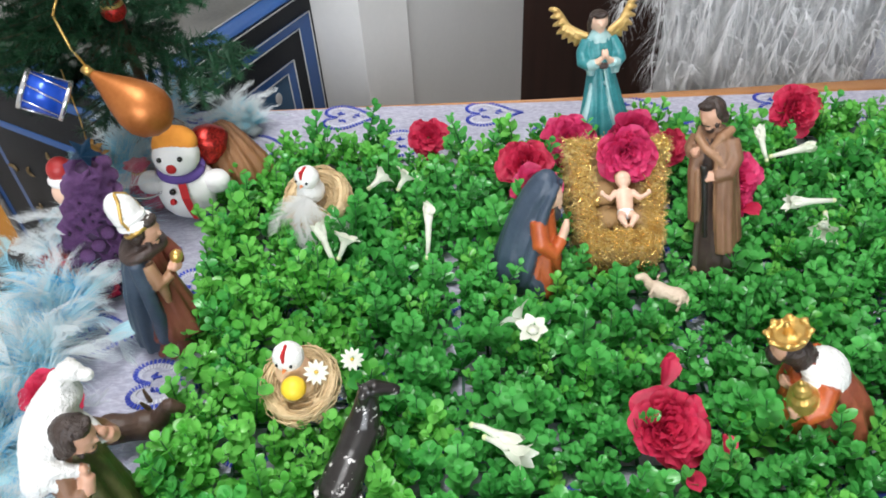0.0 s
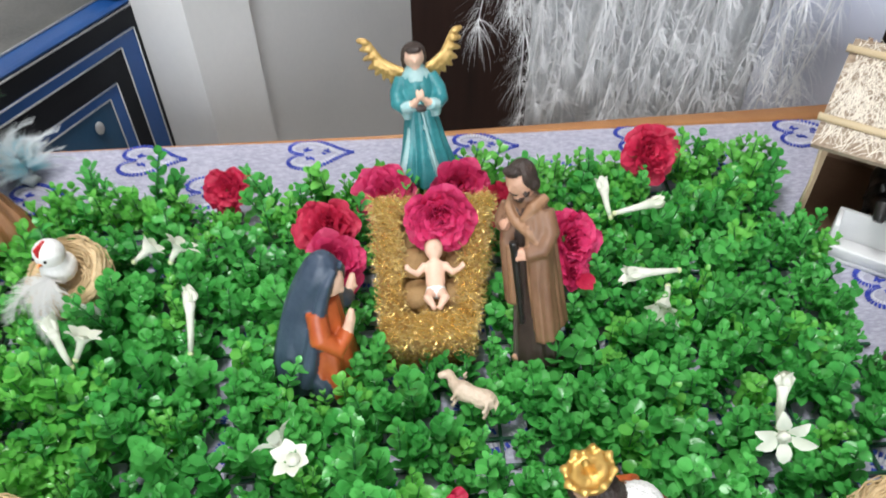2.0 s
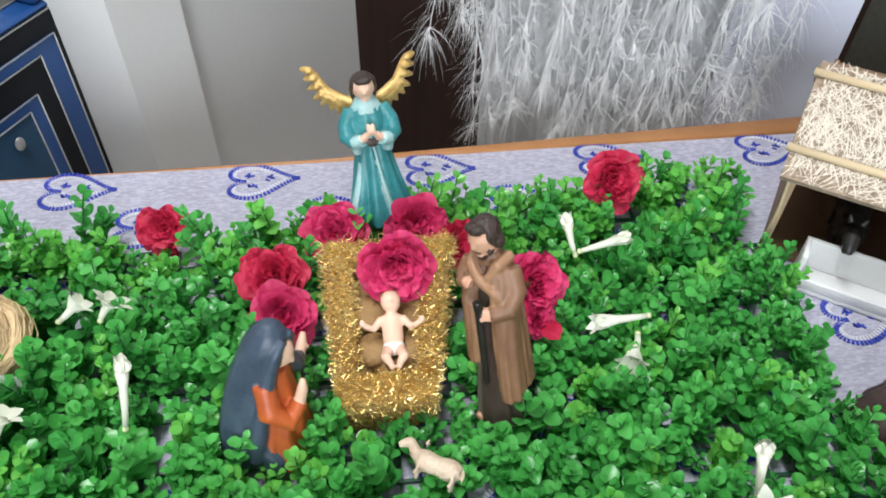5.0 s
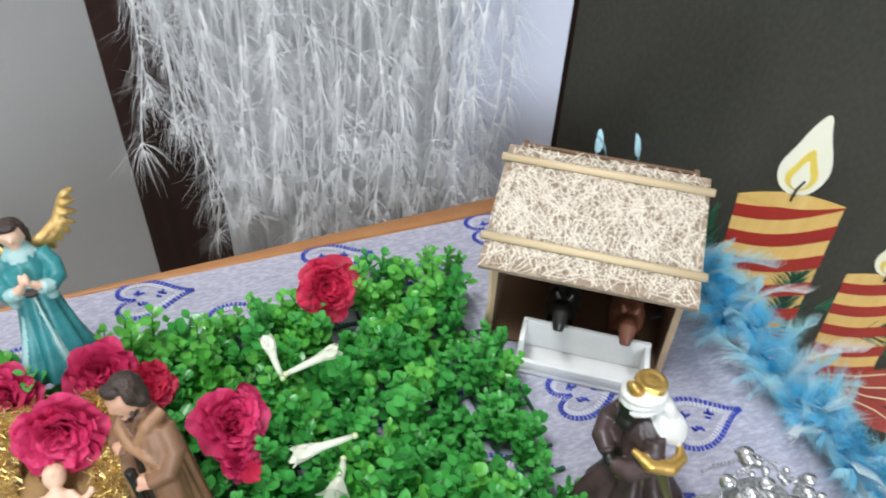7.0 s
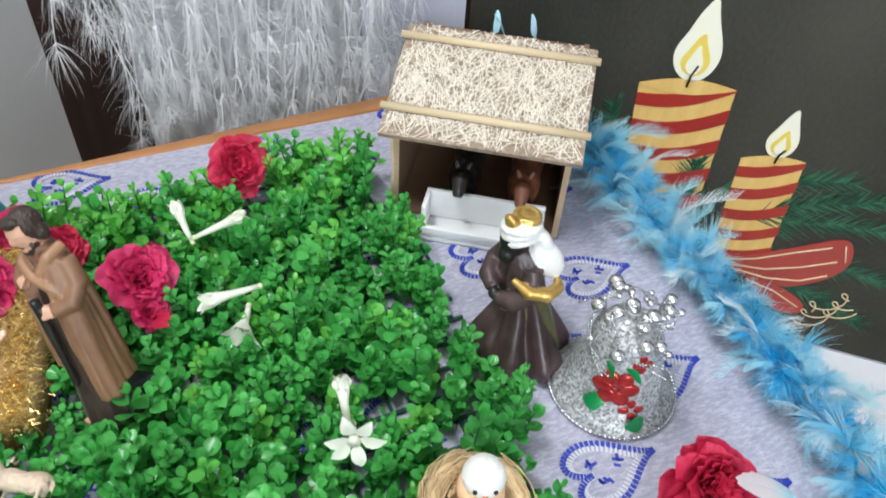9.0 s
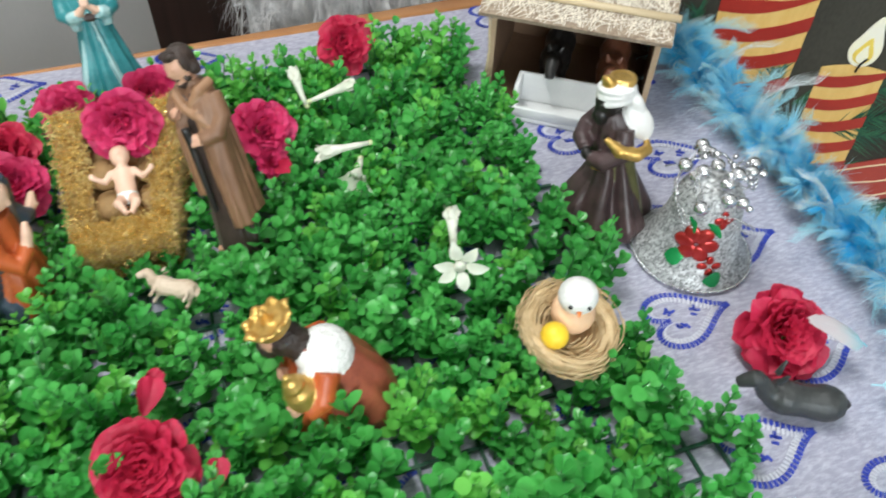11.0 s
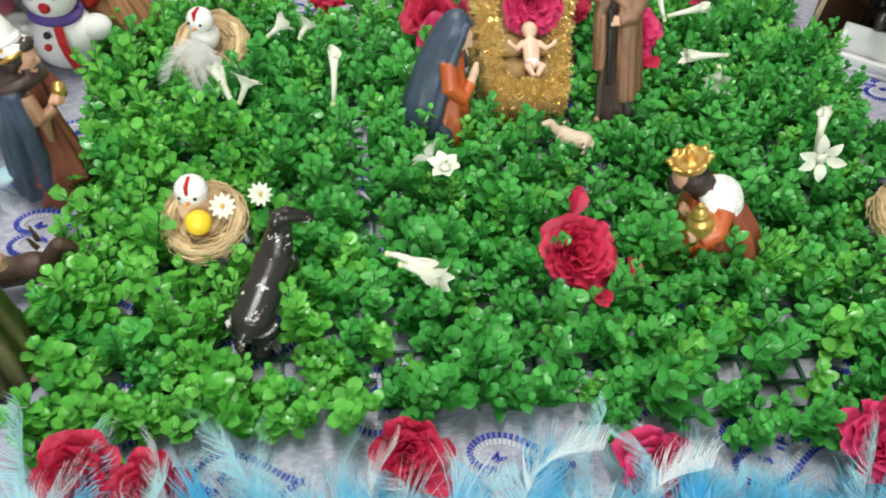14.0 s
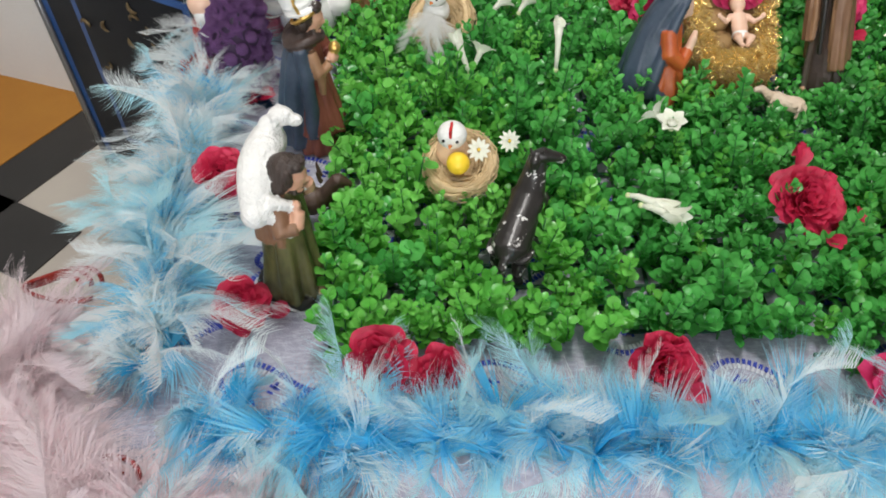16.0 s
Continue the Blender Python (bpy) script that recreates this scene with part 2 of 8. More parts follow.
def blade(bm, base, tip, width, up, mi=0, cup=0.15, n=4, shape=0.5):
    """A leaf or petal: a cupped, pointed oval from base to tip."""
    base, tip, up = Vector(base), Vector(tip), Vector(up)
    d = tip - base
    side = d.cross(up).normalized()
    nrm = side.cross(d).normalized()
    mid, left, right = [], [], []
    for i in range(n + 1):
        t = i / n
        w = width * math.sin(math.pi * min(1, (t * 0.94 + 0.03)) ** shape) ** 0.8
        c = base + d * t + nrm * (-cup * d.length * (t - 0.5) ** 2 * 2)
        mid.append(bm.verts.new(c))
        left.append(bm.verts.new(c + side * w + nrm * cup * w))
        right.append(bm.verts.new(c - side * w + nrm * cup * w))
    for i in range(n):
        for a, b in ((left, mid), (mid, right)):
            f = bm.faces.new((a[i], a[i + 1], b[i + 1], b[i]))
            f.material_index = mi
    return mid + left + right


rng = random.Random(7)

# ---- the room ----


def slab(name, lo, hi, material, label, m=None, kind="structure", category=""):
    bm = bmesh.new()
    box(bm, lo, hi, 0, m)
    o = finish(name, bm, material, smooth=False)
    return tagged(o, label, category, kind=kind)


floor = slab("floor", (-2.3, -2.0, FLOOR_Z - 0.1), (2.3, 2.2, FLOOR_Z), M["floor"], "glossy beige tiled floor of the room", category="floor")
slab("ceiling", (-2.3, -2.0, CEIL_Z), (2.3, 2.2, CEIL_Z + 0.1), M["ceiling"], "plain white painted ceiling", category="ceiling")


def wall_between(name, a, b, label, thick=0.12, z0=FLOOR_Z, z1=CEIL_Z, material=None, category="wall"):
    """A wall whose visible face runs from a to b; its thickness lies to the left of that way."""
    a, b = Vector((*a, 0)), Vector((*b, 0))
    d = b - a
    m = Matrix.Translation(a) @ Matrix.Rotation(math.atan2(d.y, d.x), 4, "Z")
    return slab(name, (0, 0, z0), (d.length, thick, z1), material or M["wall"], label, m, category=category)


PILLAR = (-0.139, 0.956)
DOOR = (0.127, 1.48)
wall_between("wall_pillar_side", (-0.72, 1.375), PILLAR, "white painted wall face beside the trunk", 0.1)
wall_between("wall_pillar_return", PILLAR, DOOR, "pale grey painted wall running back to the door", 0.1)
wall_between("door_frame_wall", DOOR, (2.2, 1.50), "dark stained wooden door and panelling", 0.1, material=M["door"], category="door")
wall_between("wall_left", (-2.2, -1.9), (-2.2, 2.1), "white painted side wall", 0.1)
wall_between("wall_far_left", (-2.2, 1.9), (-0.72, 1.375), "white painted far wall", 0.1)
wall_between("wall_right", (2.2, 1.6), (2.2, -1.9), "white painted side wall", 0.1)
wall_between("wall_near", (2.2, -1.85), (-2.2, -1.85), "white painted near wall", 0.1)

# ---- the table ----
TX0, TX1, TY0, TY1 = -0.352, 0.650, 0.095, 0.7195
table = thing("table", "rectangular table with orange edge band under a lavender cloth", "table", Matrix.Translation((0, 0, FLOOR_Z)))
H = -FLOOR_Z
bm = bmesh.new()
box(bm, (TX0, TY0, H - 0.026), (TX1, TY1, H - 0.003), 0)
part("tabletop", bm, M["tablewood"], table)
bm = bmesh.new()
low = [bm.verts.new((x, y, H - 0.028)) for x, y in ((TX0, TY1 + 0.0004), (TX1, TY1 + 0.0004), (TX1, TY1 + 0.026), (0.09, TY1 + 0.0012), (TX0, TY1 + 0.0010))]
top = [bm.verts.new((v.co.x, v.co.y, H + (0.0012 if v.co.x > 0.05 else -0.0015))) for v in low]
bm.faces.new(top)
bm.faces.new(list(reversed(low)))
for k in range(5):
    bm.faces.new((low[k], low[(k + 1) % 5], top[(k + 1) % 5], top[k]))
part("edge_band", bm, M["ply"], table, "orange wood-look edge band")
for x in (TX0 + 0.04, TX1 - 0.04):
    for y in (TY0 + 0.04, TY1 - 0.04):
        bm = bmesh.new()
        tube(bm, [(x, y, 0.0), (x, y, H - 0.026)], 0.014, seg=14)
        part("leg", bm, M["steel"], table)

cloth = thing("tablecloth", "lavender-grey jacquard tablecloth with rows of blue outlined hearts", "tablecloth", Matrix.Translation((0, 0, -0.003)))
bm = bmesh.new()
NX, NY = 120, 80
grid = []
for j in range(NY + 1):
    row = []
    for i in range(NX + 1):
        x, y = TX0 + (TX1 - TX0) * i / NX, TY0 + (TY1 - TY0) * j / NY
        zz = 0.0018 + 0.0012 * noise.noise((x * 9, y * 9, 0.3))
        row.append(bm.verts.new((x, y, zz)))
    grid.append(row)
for j in range(NY):
    for i in range(NX):
        bm.faces.new((grid[j][i], grid[j][i + 1], grid[j + 1][i + 1], grid[j + 1][i]))
# the hanging sides, front and left and right
for edge, out in (([grid[0][i] for i in range(NX + 1)], (0, -1)), ([grid[j][0] for j in range(NY, -1, -1)], (-1, 0)), ([grid[j][NX] for j in range(NY + 1)], (1, 0))):
    prev = edge
    for k in range(1, 9):
        cur = []
        for q, v in enumerate(edge):
            s = 0.004 + 0.010 * (k / 8) * (0.5 + 0.5 * math.sin(q * 0.45)) + 0.001 * k
            cur.append(bm.verts.new((v.co.x + out[0] * s, v.co.y + out[1] * s, v.co.z - 0.032 * k)))
        for q in range(len(edge) - 1):
            bm.faces.new((prev[q], cur[q], cur[q + 1], prev[q + 1]))
        prev = cur
bmesh.ops.recalc_face_normals(bm, faces=bm.faces)
part("cloth_sheet", bm, M["cloth"], cloth)


def heart_curve(s):
    """A heart lying with its tip to the right, about 70 by 50 mm, from the parameter 0 to 1."""
    a = 2 * math.pi * s
    hx = 16 * math.sin(a) ** 3
    hy = 13 * math.cos(a) - 5 * math.cos(2 * a) - 2 * math.cos(3 * a) - math.cos(4 * a)
    return Vector((-(hy + 2.5) / 29 * 0.062, hx / 32 * 0.044, 0))


def heart_mesh():
    bm = bmesh.new()
    n = 74
    for k in range(n):
        p, q = heart_curve(k / n), heart_curve((k + 0.62) / n)
        d = q - p
        if d.length < 1e-5:
            continue
        m = Matrix.Translation((p + q) / 2 + Vector((0, 0, 0.0004))) @ Matrix.Rotation(math.atan2(d.y, d.x), 4, "Z")
        box(bm, (-d.length * 0.5, -0.0021, -0.0004), (d.length * 0.5, 0.0019, 0.0004), 0, m)
    for k in range(n):
        p, q = heart_curve(k / n) * 0.84, heart_curve((k + 0.55) / n) * 0.84
        p.x -= 0.002
        q.x -= 0.002
        d = q - p
        m = Matrix.Translation((p + q) / 2 + Vector((0, 0, 0.0003))) @ Matrix.Rotation(math.atan2(d.y, d.x), 4, "Z")
        box(bm, (-d.length * 0.5, -0.0026, -0.0003), (d.length * 0.5, 0.0022, 0.0003), 1, m)
    r = random.Random(3)
    for cx, cy in ((-0.012, 0.006), (-0.010, -0.007), (0.004, 0.003)):
        for k in range(4):
            m = Matrix.Translation((cx + r.uniform(-0.004, 0.004), cy + r.uniform(-0.003, 0.003), 0.0003)) @ Matrix.Rotation(r.uniform(0, 3), 4, "Z")
            box(bm, (-0.0022, -0.0009, -0.0003), (0.0022, 0.0009, 0.0003), 0, m)
    me = finish("heart", bm, [M["bluedash"], M["whitedash"]], smooth=False)
    data = me.data
    bpy.data.objects.remove(me)
    return data


HEART = heart_mesh()
for row in range(12):
    y = 0.699 - 0.0508 * row
    for k in range(-3, 6):
        x = -0.124 + 0.1575 * k - 0.003 * row + (0.0720 if row % 2 else 0)
        if TX0 + 0.035 < x < TX1 - 0.035 and y > TY0 + 0.02:
            zz = 0.0018 + 0.0012 * noise.noise((x * 9, y * 9, 0.3))
            share("woven_heart", HEART, cloth, Matrix.Translation((x, y, zz + 0.0004)) @ Matrix.Rotation(rng.uniform(-0.05, 0.05), 4, "Z"))

# ---- artificial grass mats ----


def leaf(bm, base, d, ln, width, cup, curl):
    """A round cupped leaf with a small tip."""
    side = d.cross(Vector((0, 0, 1))).normalized()
    nrm = side.cross(d).normalized()
    rows = []
    for t, f in ((0.0, 0.10), (0.14, 0.60), (0.36, 0.95), (0.62, 1.0), (0.86, 0.66), (1.0, 0.05)):
        w = width * f
        c = base + d * ln * t + nrm * curl * ln * (t * t - 0.3 * t)
        rows.append([bm.verts.new(c + side * w + nrm * cup * w), bm.verts.new(c), bm.verts.new(c - side * w + nrm * cup * w)])
    for a, b in zip(rows, rows[1:]):
        for k in (0, 1):
            bm.faces.new((a[k], b[k], b[k + 1], a[k + 1]))


def sprig_mesh(seed, height, pale=False):
    """Upright stems with pairs of round leaves, each pair turned across the one below."""
    r = random.Random(seed)
    bm = bmesh.new()
    slim = 0.86 if seed % 3 == 1 else 1.04
    branches = [((0, 0, 0), (r.uniform(-0.004, 0.004), r.uniform(-0.004, 0.004), height))]
    for k in range(2):
        a = r.uniform(0, 6.28)
        e = r.uniform(0.009, 0.017)
        branches.append(((math.cos(a) * 0.001, math.sin(a) * 0.001, height * 0.05), (math.cos(a) * e, math.sin(a) * e, height * r.uniform(0.5, 0.9))))
    for b0, b1 in branches:
        b0, b1 = Vector(b0), Vector(b1)
        bend = Vector((r.uniform(-0.003, 0.003), r.uniform(-0.003, 0.003), 0))
        pts = [b0, (b0 + b1) / 2 + bend, b1]
        tube(bm, pts, [0.0008, 0.0007, 0.0004], 1, 3, False)
        n = max(2, int((b1 - b0).length / 0.0064))
        turn = r.uniform(0, 3.14)
        for i in range(n + 1):
            t = 0.22 + 0.78 * i / n
            p = b0.lerp(b1, t) + bend * (1 - abs(2 * t - 1))
            turn += 1.57 + r.uniform(-0.2, 0.2)
            top = i == n
            ln = r.uniform(0.0076, 0.0112) * (0.62 if top else 1.0 - 0.15 * i / n)
            lift = r.uniform(0.05, 0.85) + (0.9 if top else 0) + (0.2 if slim < 0.9 else 0)
            for s in (0, math.pi):
                a = turn + s + r.uniform(-0.2, 0.2)
                d = Vector((math.cos(a), math.sin(a), lift + r.uniform(-0.2, 0.2))).normalized()
                leaf(bm, p + d * 0.0006, d, ln, ln * slim * r.uniform(0.37, 0.48), r.uniform(0.10, 0.65), r.uniform(-0.30, 0.50))
    o = finish("sprig", bm, [M["leaf_pale" if pale else "leaf"], M["stem"]])
    me = o.data
    bpy.data.objects.remove(o)
    return me


SPRIGS = [sprig_mesh(100 + k, 0.022 + 0.0056 * (k % 6)) for k in range(12)]
PALE = [sprig_mesh(200 + k, 0.022 + 0.0056 * (k % 6), True) for k in range(8)]
GRASS_EDGE = [(-0.200, 0.632), (-0.218, 0.590), (-0.232, 0.480), (-0.216, 0.385), (-0.212, 0.335), (-0.228, 0.268), (-0.216, 0.235), (-0.207, 0.156),
              (-0.156, 0.158), (-0.102, 0.165), (-0.071, 0.160), (-0.046, 0.176), (-0.001, 0.168), (0.041, 0.164), (0.067, 0.176), (0.102, 0.176), (0.12, 0.142), (0.16, 0.158), (0.19, 0.163), (0.20, 0.145),
              (0.265, 0.139), (0.305, 0.136), (0.35, 0.156), (0.404, 0.162), (0.445, 0.172), (0.452, 0.200),
              (0.428, 0.238), (0.428, 0.293), (0.440, 0.345), (0.428, 0.392), (0.444, 0.470), (0.442, 0.563), (0.430, 0.590), (0.440, 0.650), (0.38, 0.655), (0.24, 0.630),
              (0.1, 0.618), (0.009, 0.612), (-0.075, 0.618), (-0.183, 0.622)]


def inside(x, y, poly):
    hit = False
    for (xa, ya), (xb, yb) in zip(poly, poly[1:] + poly[:1]):
        if (ya > y) != (yb > y) and x < (xb - xa) * (y - ya) / (yb - ya) + xa:
            hit = not hit
    return hit


# things that stand in the grass: x, y, radius
FEET = [(0.203, 0.440, 0.020), (0.046, 0.438, 0.024), (0.060, 0.436, 0.018), (0.240, 0.294, 0.026), (0.228, 0.300, 0.020), (-0.086, 0.228, 0.020), (-0.078, 0.252, 0.018), (-0.070, 0.272, 0.014), (-0.074, 0.208, 0.014), (0.136, 0.398, 0.012), (0.160, 0.382, 0.008), (0.128, 0.268, 0.026), (-0.036, 0.612, 0.018), (0.323, 0.622, 0.018), (0.232, 0.512, 0.021), (0.236, 0.494, 0.014), (0.055, 0.537, 0.019), (0.062, 0.50, 0.020), (0.096, 0.580, 0.016), (0.160, 0.582, 0.016), (-0.222, 0.606, 0.030), (-0.128, 0.512, 0.024), (-0.116, 0.311, 0.026), (0.375, 0.285, 0.026)]
MANGER_C = Vector((0.137, 0.492))
XS, YS = (-0.25, -0.012, 0.222, 0.465), (0.12, 0.395, 0.66)
for i in range(3):
    for j in range(2):
        cx, cy = (XS[i] + XS[i + 1]) / 2, (YS[j] + YS[j + 1]) / 2
        mat_thing = thing("grass_mat", "square mat of glossy green plastic boxwood leaves", "artificial grass", Matrix.Translation((cx, cy, 0.0)), group="artificial grass mats")
        bm = bmesh.new()
        lo, hi = Vector((XS[i] + 0.006, YS[j] + 0.006)), Vector((XS[i + 1] - 0.004, YS[j + 1] - 0.004))
        step = 0.0195
        for axis in (0, 1):
            a0 = lo[axis]
            while a0 < hi[axis]:
                b0, run = lo[1 - axis], None
                while b0 < hi[1 - axis]:
                    px, py = (a0, b0 + step / 2) if axis == 0 else (b0 + step / 2, a0)
                    if inside(px, py - 0.016, GRASS_EDGE) and inside(px, py, GRASS_EDGE):
                        l0 = (a0 - 0.0011, b0) if axis == 0 else (b0, a0 - 0.0011)
                        l1 = (a0 + 0.0011, b0 + step) if axis == 0 else (b0 + step, a0 + 0.0011)
                        zz = 0.0018 if axis == 0 else 0.0022
                        box(bm, (l0[0] - cx, l0[1] - cy, 0.0008), (l1[0] - cx, l1[1] - cy, zz + 0.001), 0)
                    b0 += step
                a0 += step
        part("lattice", bm, M["lattice"], mat_thing, "dark green plastic lattice backing", smooth=False)
        count, s = 0, 0.0154
        y = YS[j] + s / 2
        odd = 0
        while y < YS[j + 1]:
            x = XS[i] + s / 2 + (s / 2 if odd else 0)
            odd = 1 - odd
            while x < XS[i + 1]:
                px, py = x + rng.uniform(-0.004, 0.004), y + rng.uniform(-0.004, 0.004)
                x += s
                sparse = 0.30 if (px > 0.24 and py < 0.25) else (0.22 if px > 0.38 else 0.03)
                if py < 0.185 and -0.06 < px < 0.20:
                    sparse = 0.25
                if -0.02 < py - 0.19 < 0.012 and px > 0.24:
                    sparse = 0.45
                if not inside(px, py, GRASS_EDGE) or rng.random() < sparse + 0.5 * max(0.0, noise.noise((px * 34, py * 34, 5.1)) - 0.12) or count >= 300:
                    continue
                if any((px - a) ** 2 + (py - b) ** 2 < c * c for a, b, c in FEET):
                    continue
                fm = (py - MANGER_C.y + 0.052) / 0.108
                if abs(px - MANGER_C.x + 0.003 + 0.008 * (1 - fm)) < 0.050 * (0.70 + 0.34 * fm) and abs(py - MANGER_C.y) < 0.060:
                    continue
                pale = (px < -0.02 - 0.4 * (py - 0.2) and rng.random() < 0.8) or (py > 0.56 and rng.random() < 0.5) or rng.random() < 0.12
                me = rng.choice(PALE if pale else SPRIGS)
                k = rng.uniform(0.80, 1.15) * (1.0 + 0.45 * noise.noise((px * 26, py * 26, 1.7)))
                share("leaf_sprig", me, mat_thing, Matrix.Translation((px - cx, py - cy, 0.002)) @ Euler((rng.uniform(-0.28, 0.28), rng.uniform(-0.28, 0.28), rng.uniform(0, 6.28))).to_matrix().to_4x4() @ Matrix.Scale(k, 4))
                count += 1
            y += s

# ---- feather garlands ----


def barb_strip(bm, p, d0, d1, wide, ln, w0):
    """One fine barb that tapers and curves from the quill outwards."""
    c = Vector(p)
    a = bm.verts.new(c - wide * w0), bm.verts.new(c + wide * w0)
    for j, f in ((1, 0.8), (2, 0.5)):
        c = c + d0.lerp(d1, (j - 0.5) / 3).normalized() * ln / 3
        b = bm.verts.new(c - wide * w0 * f), bm.verts.new(c + wide * w0 * f)
        bm.faces.new((a[0], a[1], b[1], b[0]))
        a = b
    c = c + d1 * ln / 3
    bm.faces.new((a[0], a[1], bm.verts.new(c)))


def plume_mesh(seed, material, length=0.06, barb=0.026, n=58, open_=1.0):
    """A soft plume: a bent quill with even sheets of fine barbs at both sides, parting in a few places."""
    r = random.Random(seed)
    bm = bmesh.new()
    bend, lift, droop = r.uniform(-0.5, 0.5), r.uniform(0.05, 0.35), r.uniform(0.1, 0.5)

    def at(t):
        return Vector((length * t, bend * length * t * t, length * (lift * math.sin(2.2 * t) - droop * t ** 3)))
    pts = [at(k / 6) for k in range(7)]
    tube(bm, pts, [0.0005 - 0.00006 * k for k in range(7)], 0, 3, False)
    zs, sway = [r.uniform(-0.3, 0.5), r.uniform(-0.3, 0.5)], [0.0, 0.0]
    for k in range(n):
        t = 0.04 + 0.96 * k / (n - 1)
        p = at(t)
        tan = (at(min(1, t + 0.03)) - at(t - 0.03)).normalized()
        for q, s in enumerate((-1, 1)):
            zs[q] = 0.97 * zs[q] + r.uniform(-0.06, 0.06)
            sway[q] = 0.90 * sway[q] + r.uniform(-0.05, 0.05) + (r.uniform(-0.35, 0.35) if r.random() < 0.06 else 0)
            ang = radians((62 - 48 * t) * open_) + sway[q]
            ln = barb * (0.55 + 0.6 * math.sin(math.pi * min(1, 0.2 + 0.7 * t))) * r.uniform(0.82, 1.12)
            d0 = Vector((math.cos(ang), s * math.sin(ang), zs[q])).normalized()
            d1 = Vector((math.cos(ang - 0.7), s * math.sin(ang - 0.7) * 0.8 + sway[q], zs[q] * 0.3 - 0.40 + r.uniform(-0.05, 0.05))).normalized()
            barb_strip(bm, p, d0, d1, tan, ln, r.uniform(0.00022, 0.00048))
    o = finish("plume", bm, material)
    me = o.data
    bpy.data.objects.remove(o)
    return me


def tuft_mesh(seed, material, radius=0.038):
    """A puff of soft down: curved locks of fine barbs."""
    r = random.Random(seed)
    bm = bmesh.new()
    for k in range(7):
        d = Vector((r.uniform(-1, 1), r.uniform(-1, 1), r.uniform(0.05, 0.9))).normalized()
        bow = (d + Vector((r.uniform(-1, 1), r.uniform(-1, 1), r.uniform(-0.9, 0.1)))).normalized()
        ln = radius * r.uniform(0.6, 1.1)
        for q in range(26):
            jit = Vector((r.gauss(0, 0.15), r.gauss(0, 0.15), r.gauss(0, 0.15)))
            d0 = (d + jit).normalized()
            barb_strip(bm, d0 * 0.001, d0, (bow + jit * 1.2).normalized(), d0.orthogonal().normalized(), ln * r.uniform(0.7, 1.1), r.uniform(0.00025, 0.0005))
    o = finish("down", bm, material)
    me = o.data
    bpy.data.objects.remove(o)
    return me


def vane_mesh(seed, material, length=0.055, width=0.010):
    """A smooth feather with a closed, cupped vane, a pale quill and a frayed, split edge."""
    r = random.Random(seed)
    bm = bmesh.new()
    n, curve = 18, r.uniform(-0.25, 0.25)

    def at(t):
        return Vector((length * t, curve * length * t * t, length * (0.16 * math.sin(2.4 * t) - 0.06 * t)))
    tube(bm, [at(k / 5) for k in range(6)], [0.0007 - 0.0001 * k for k in range(6)], 0, 4, False)
    for s in (-1, 1):
        prev = None
        for k in range(n + 1):
            t = 0.12 + 0.88 * k / n
            w = width * math.sin(math.pi * (0.08 + 0.90 * t)) ** 0.6 * (1 - 0.35 * t)
            p = at(t)
            row = [bm.verts.new(p), bm.verts.new(p + Vector((w * 0.30, s * w * 0.55, w * 0.10))), bm.verts.new(p + Vector((w * 0.75, s * w * r.uniform(0.9, 1.05), -w * 0.12)))]
            if prev:
                for q in (0, 1):
                    bm.faces.new((prev[q], row[q], row[q + 1], prev[q + 1]))
            prev = row
    o = finish("vane", bm, material)
    me = o.data
    bpy.data.objects.remove(o)
    return me


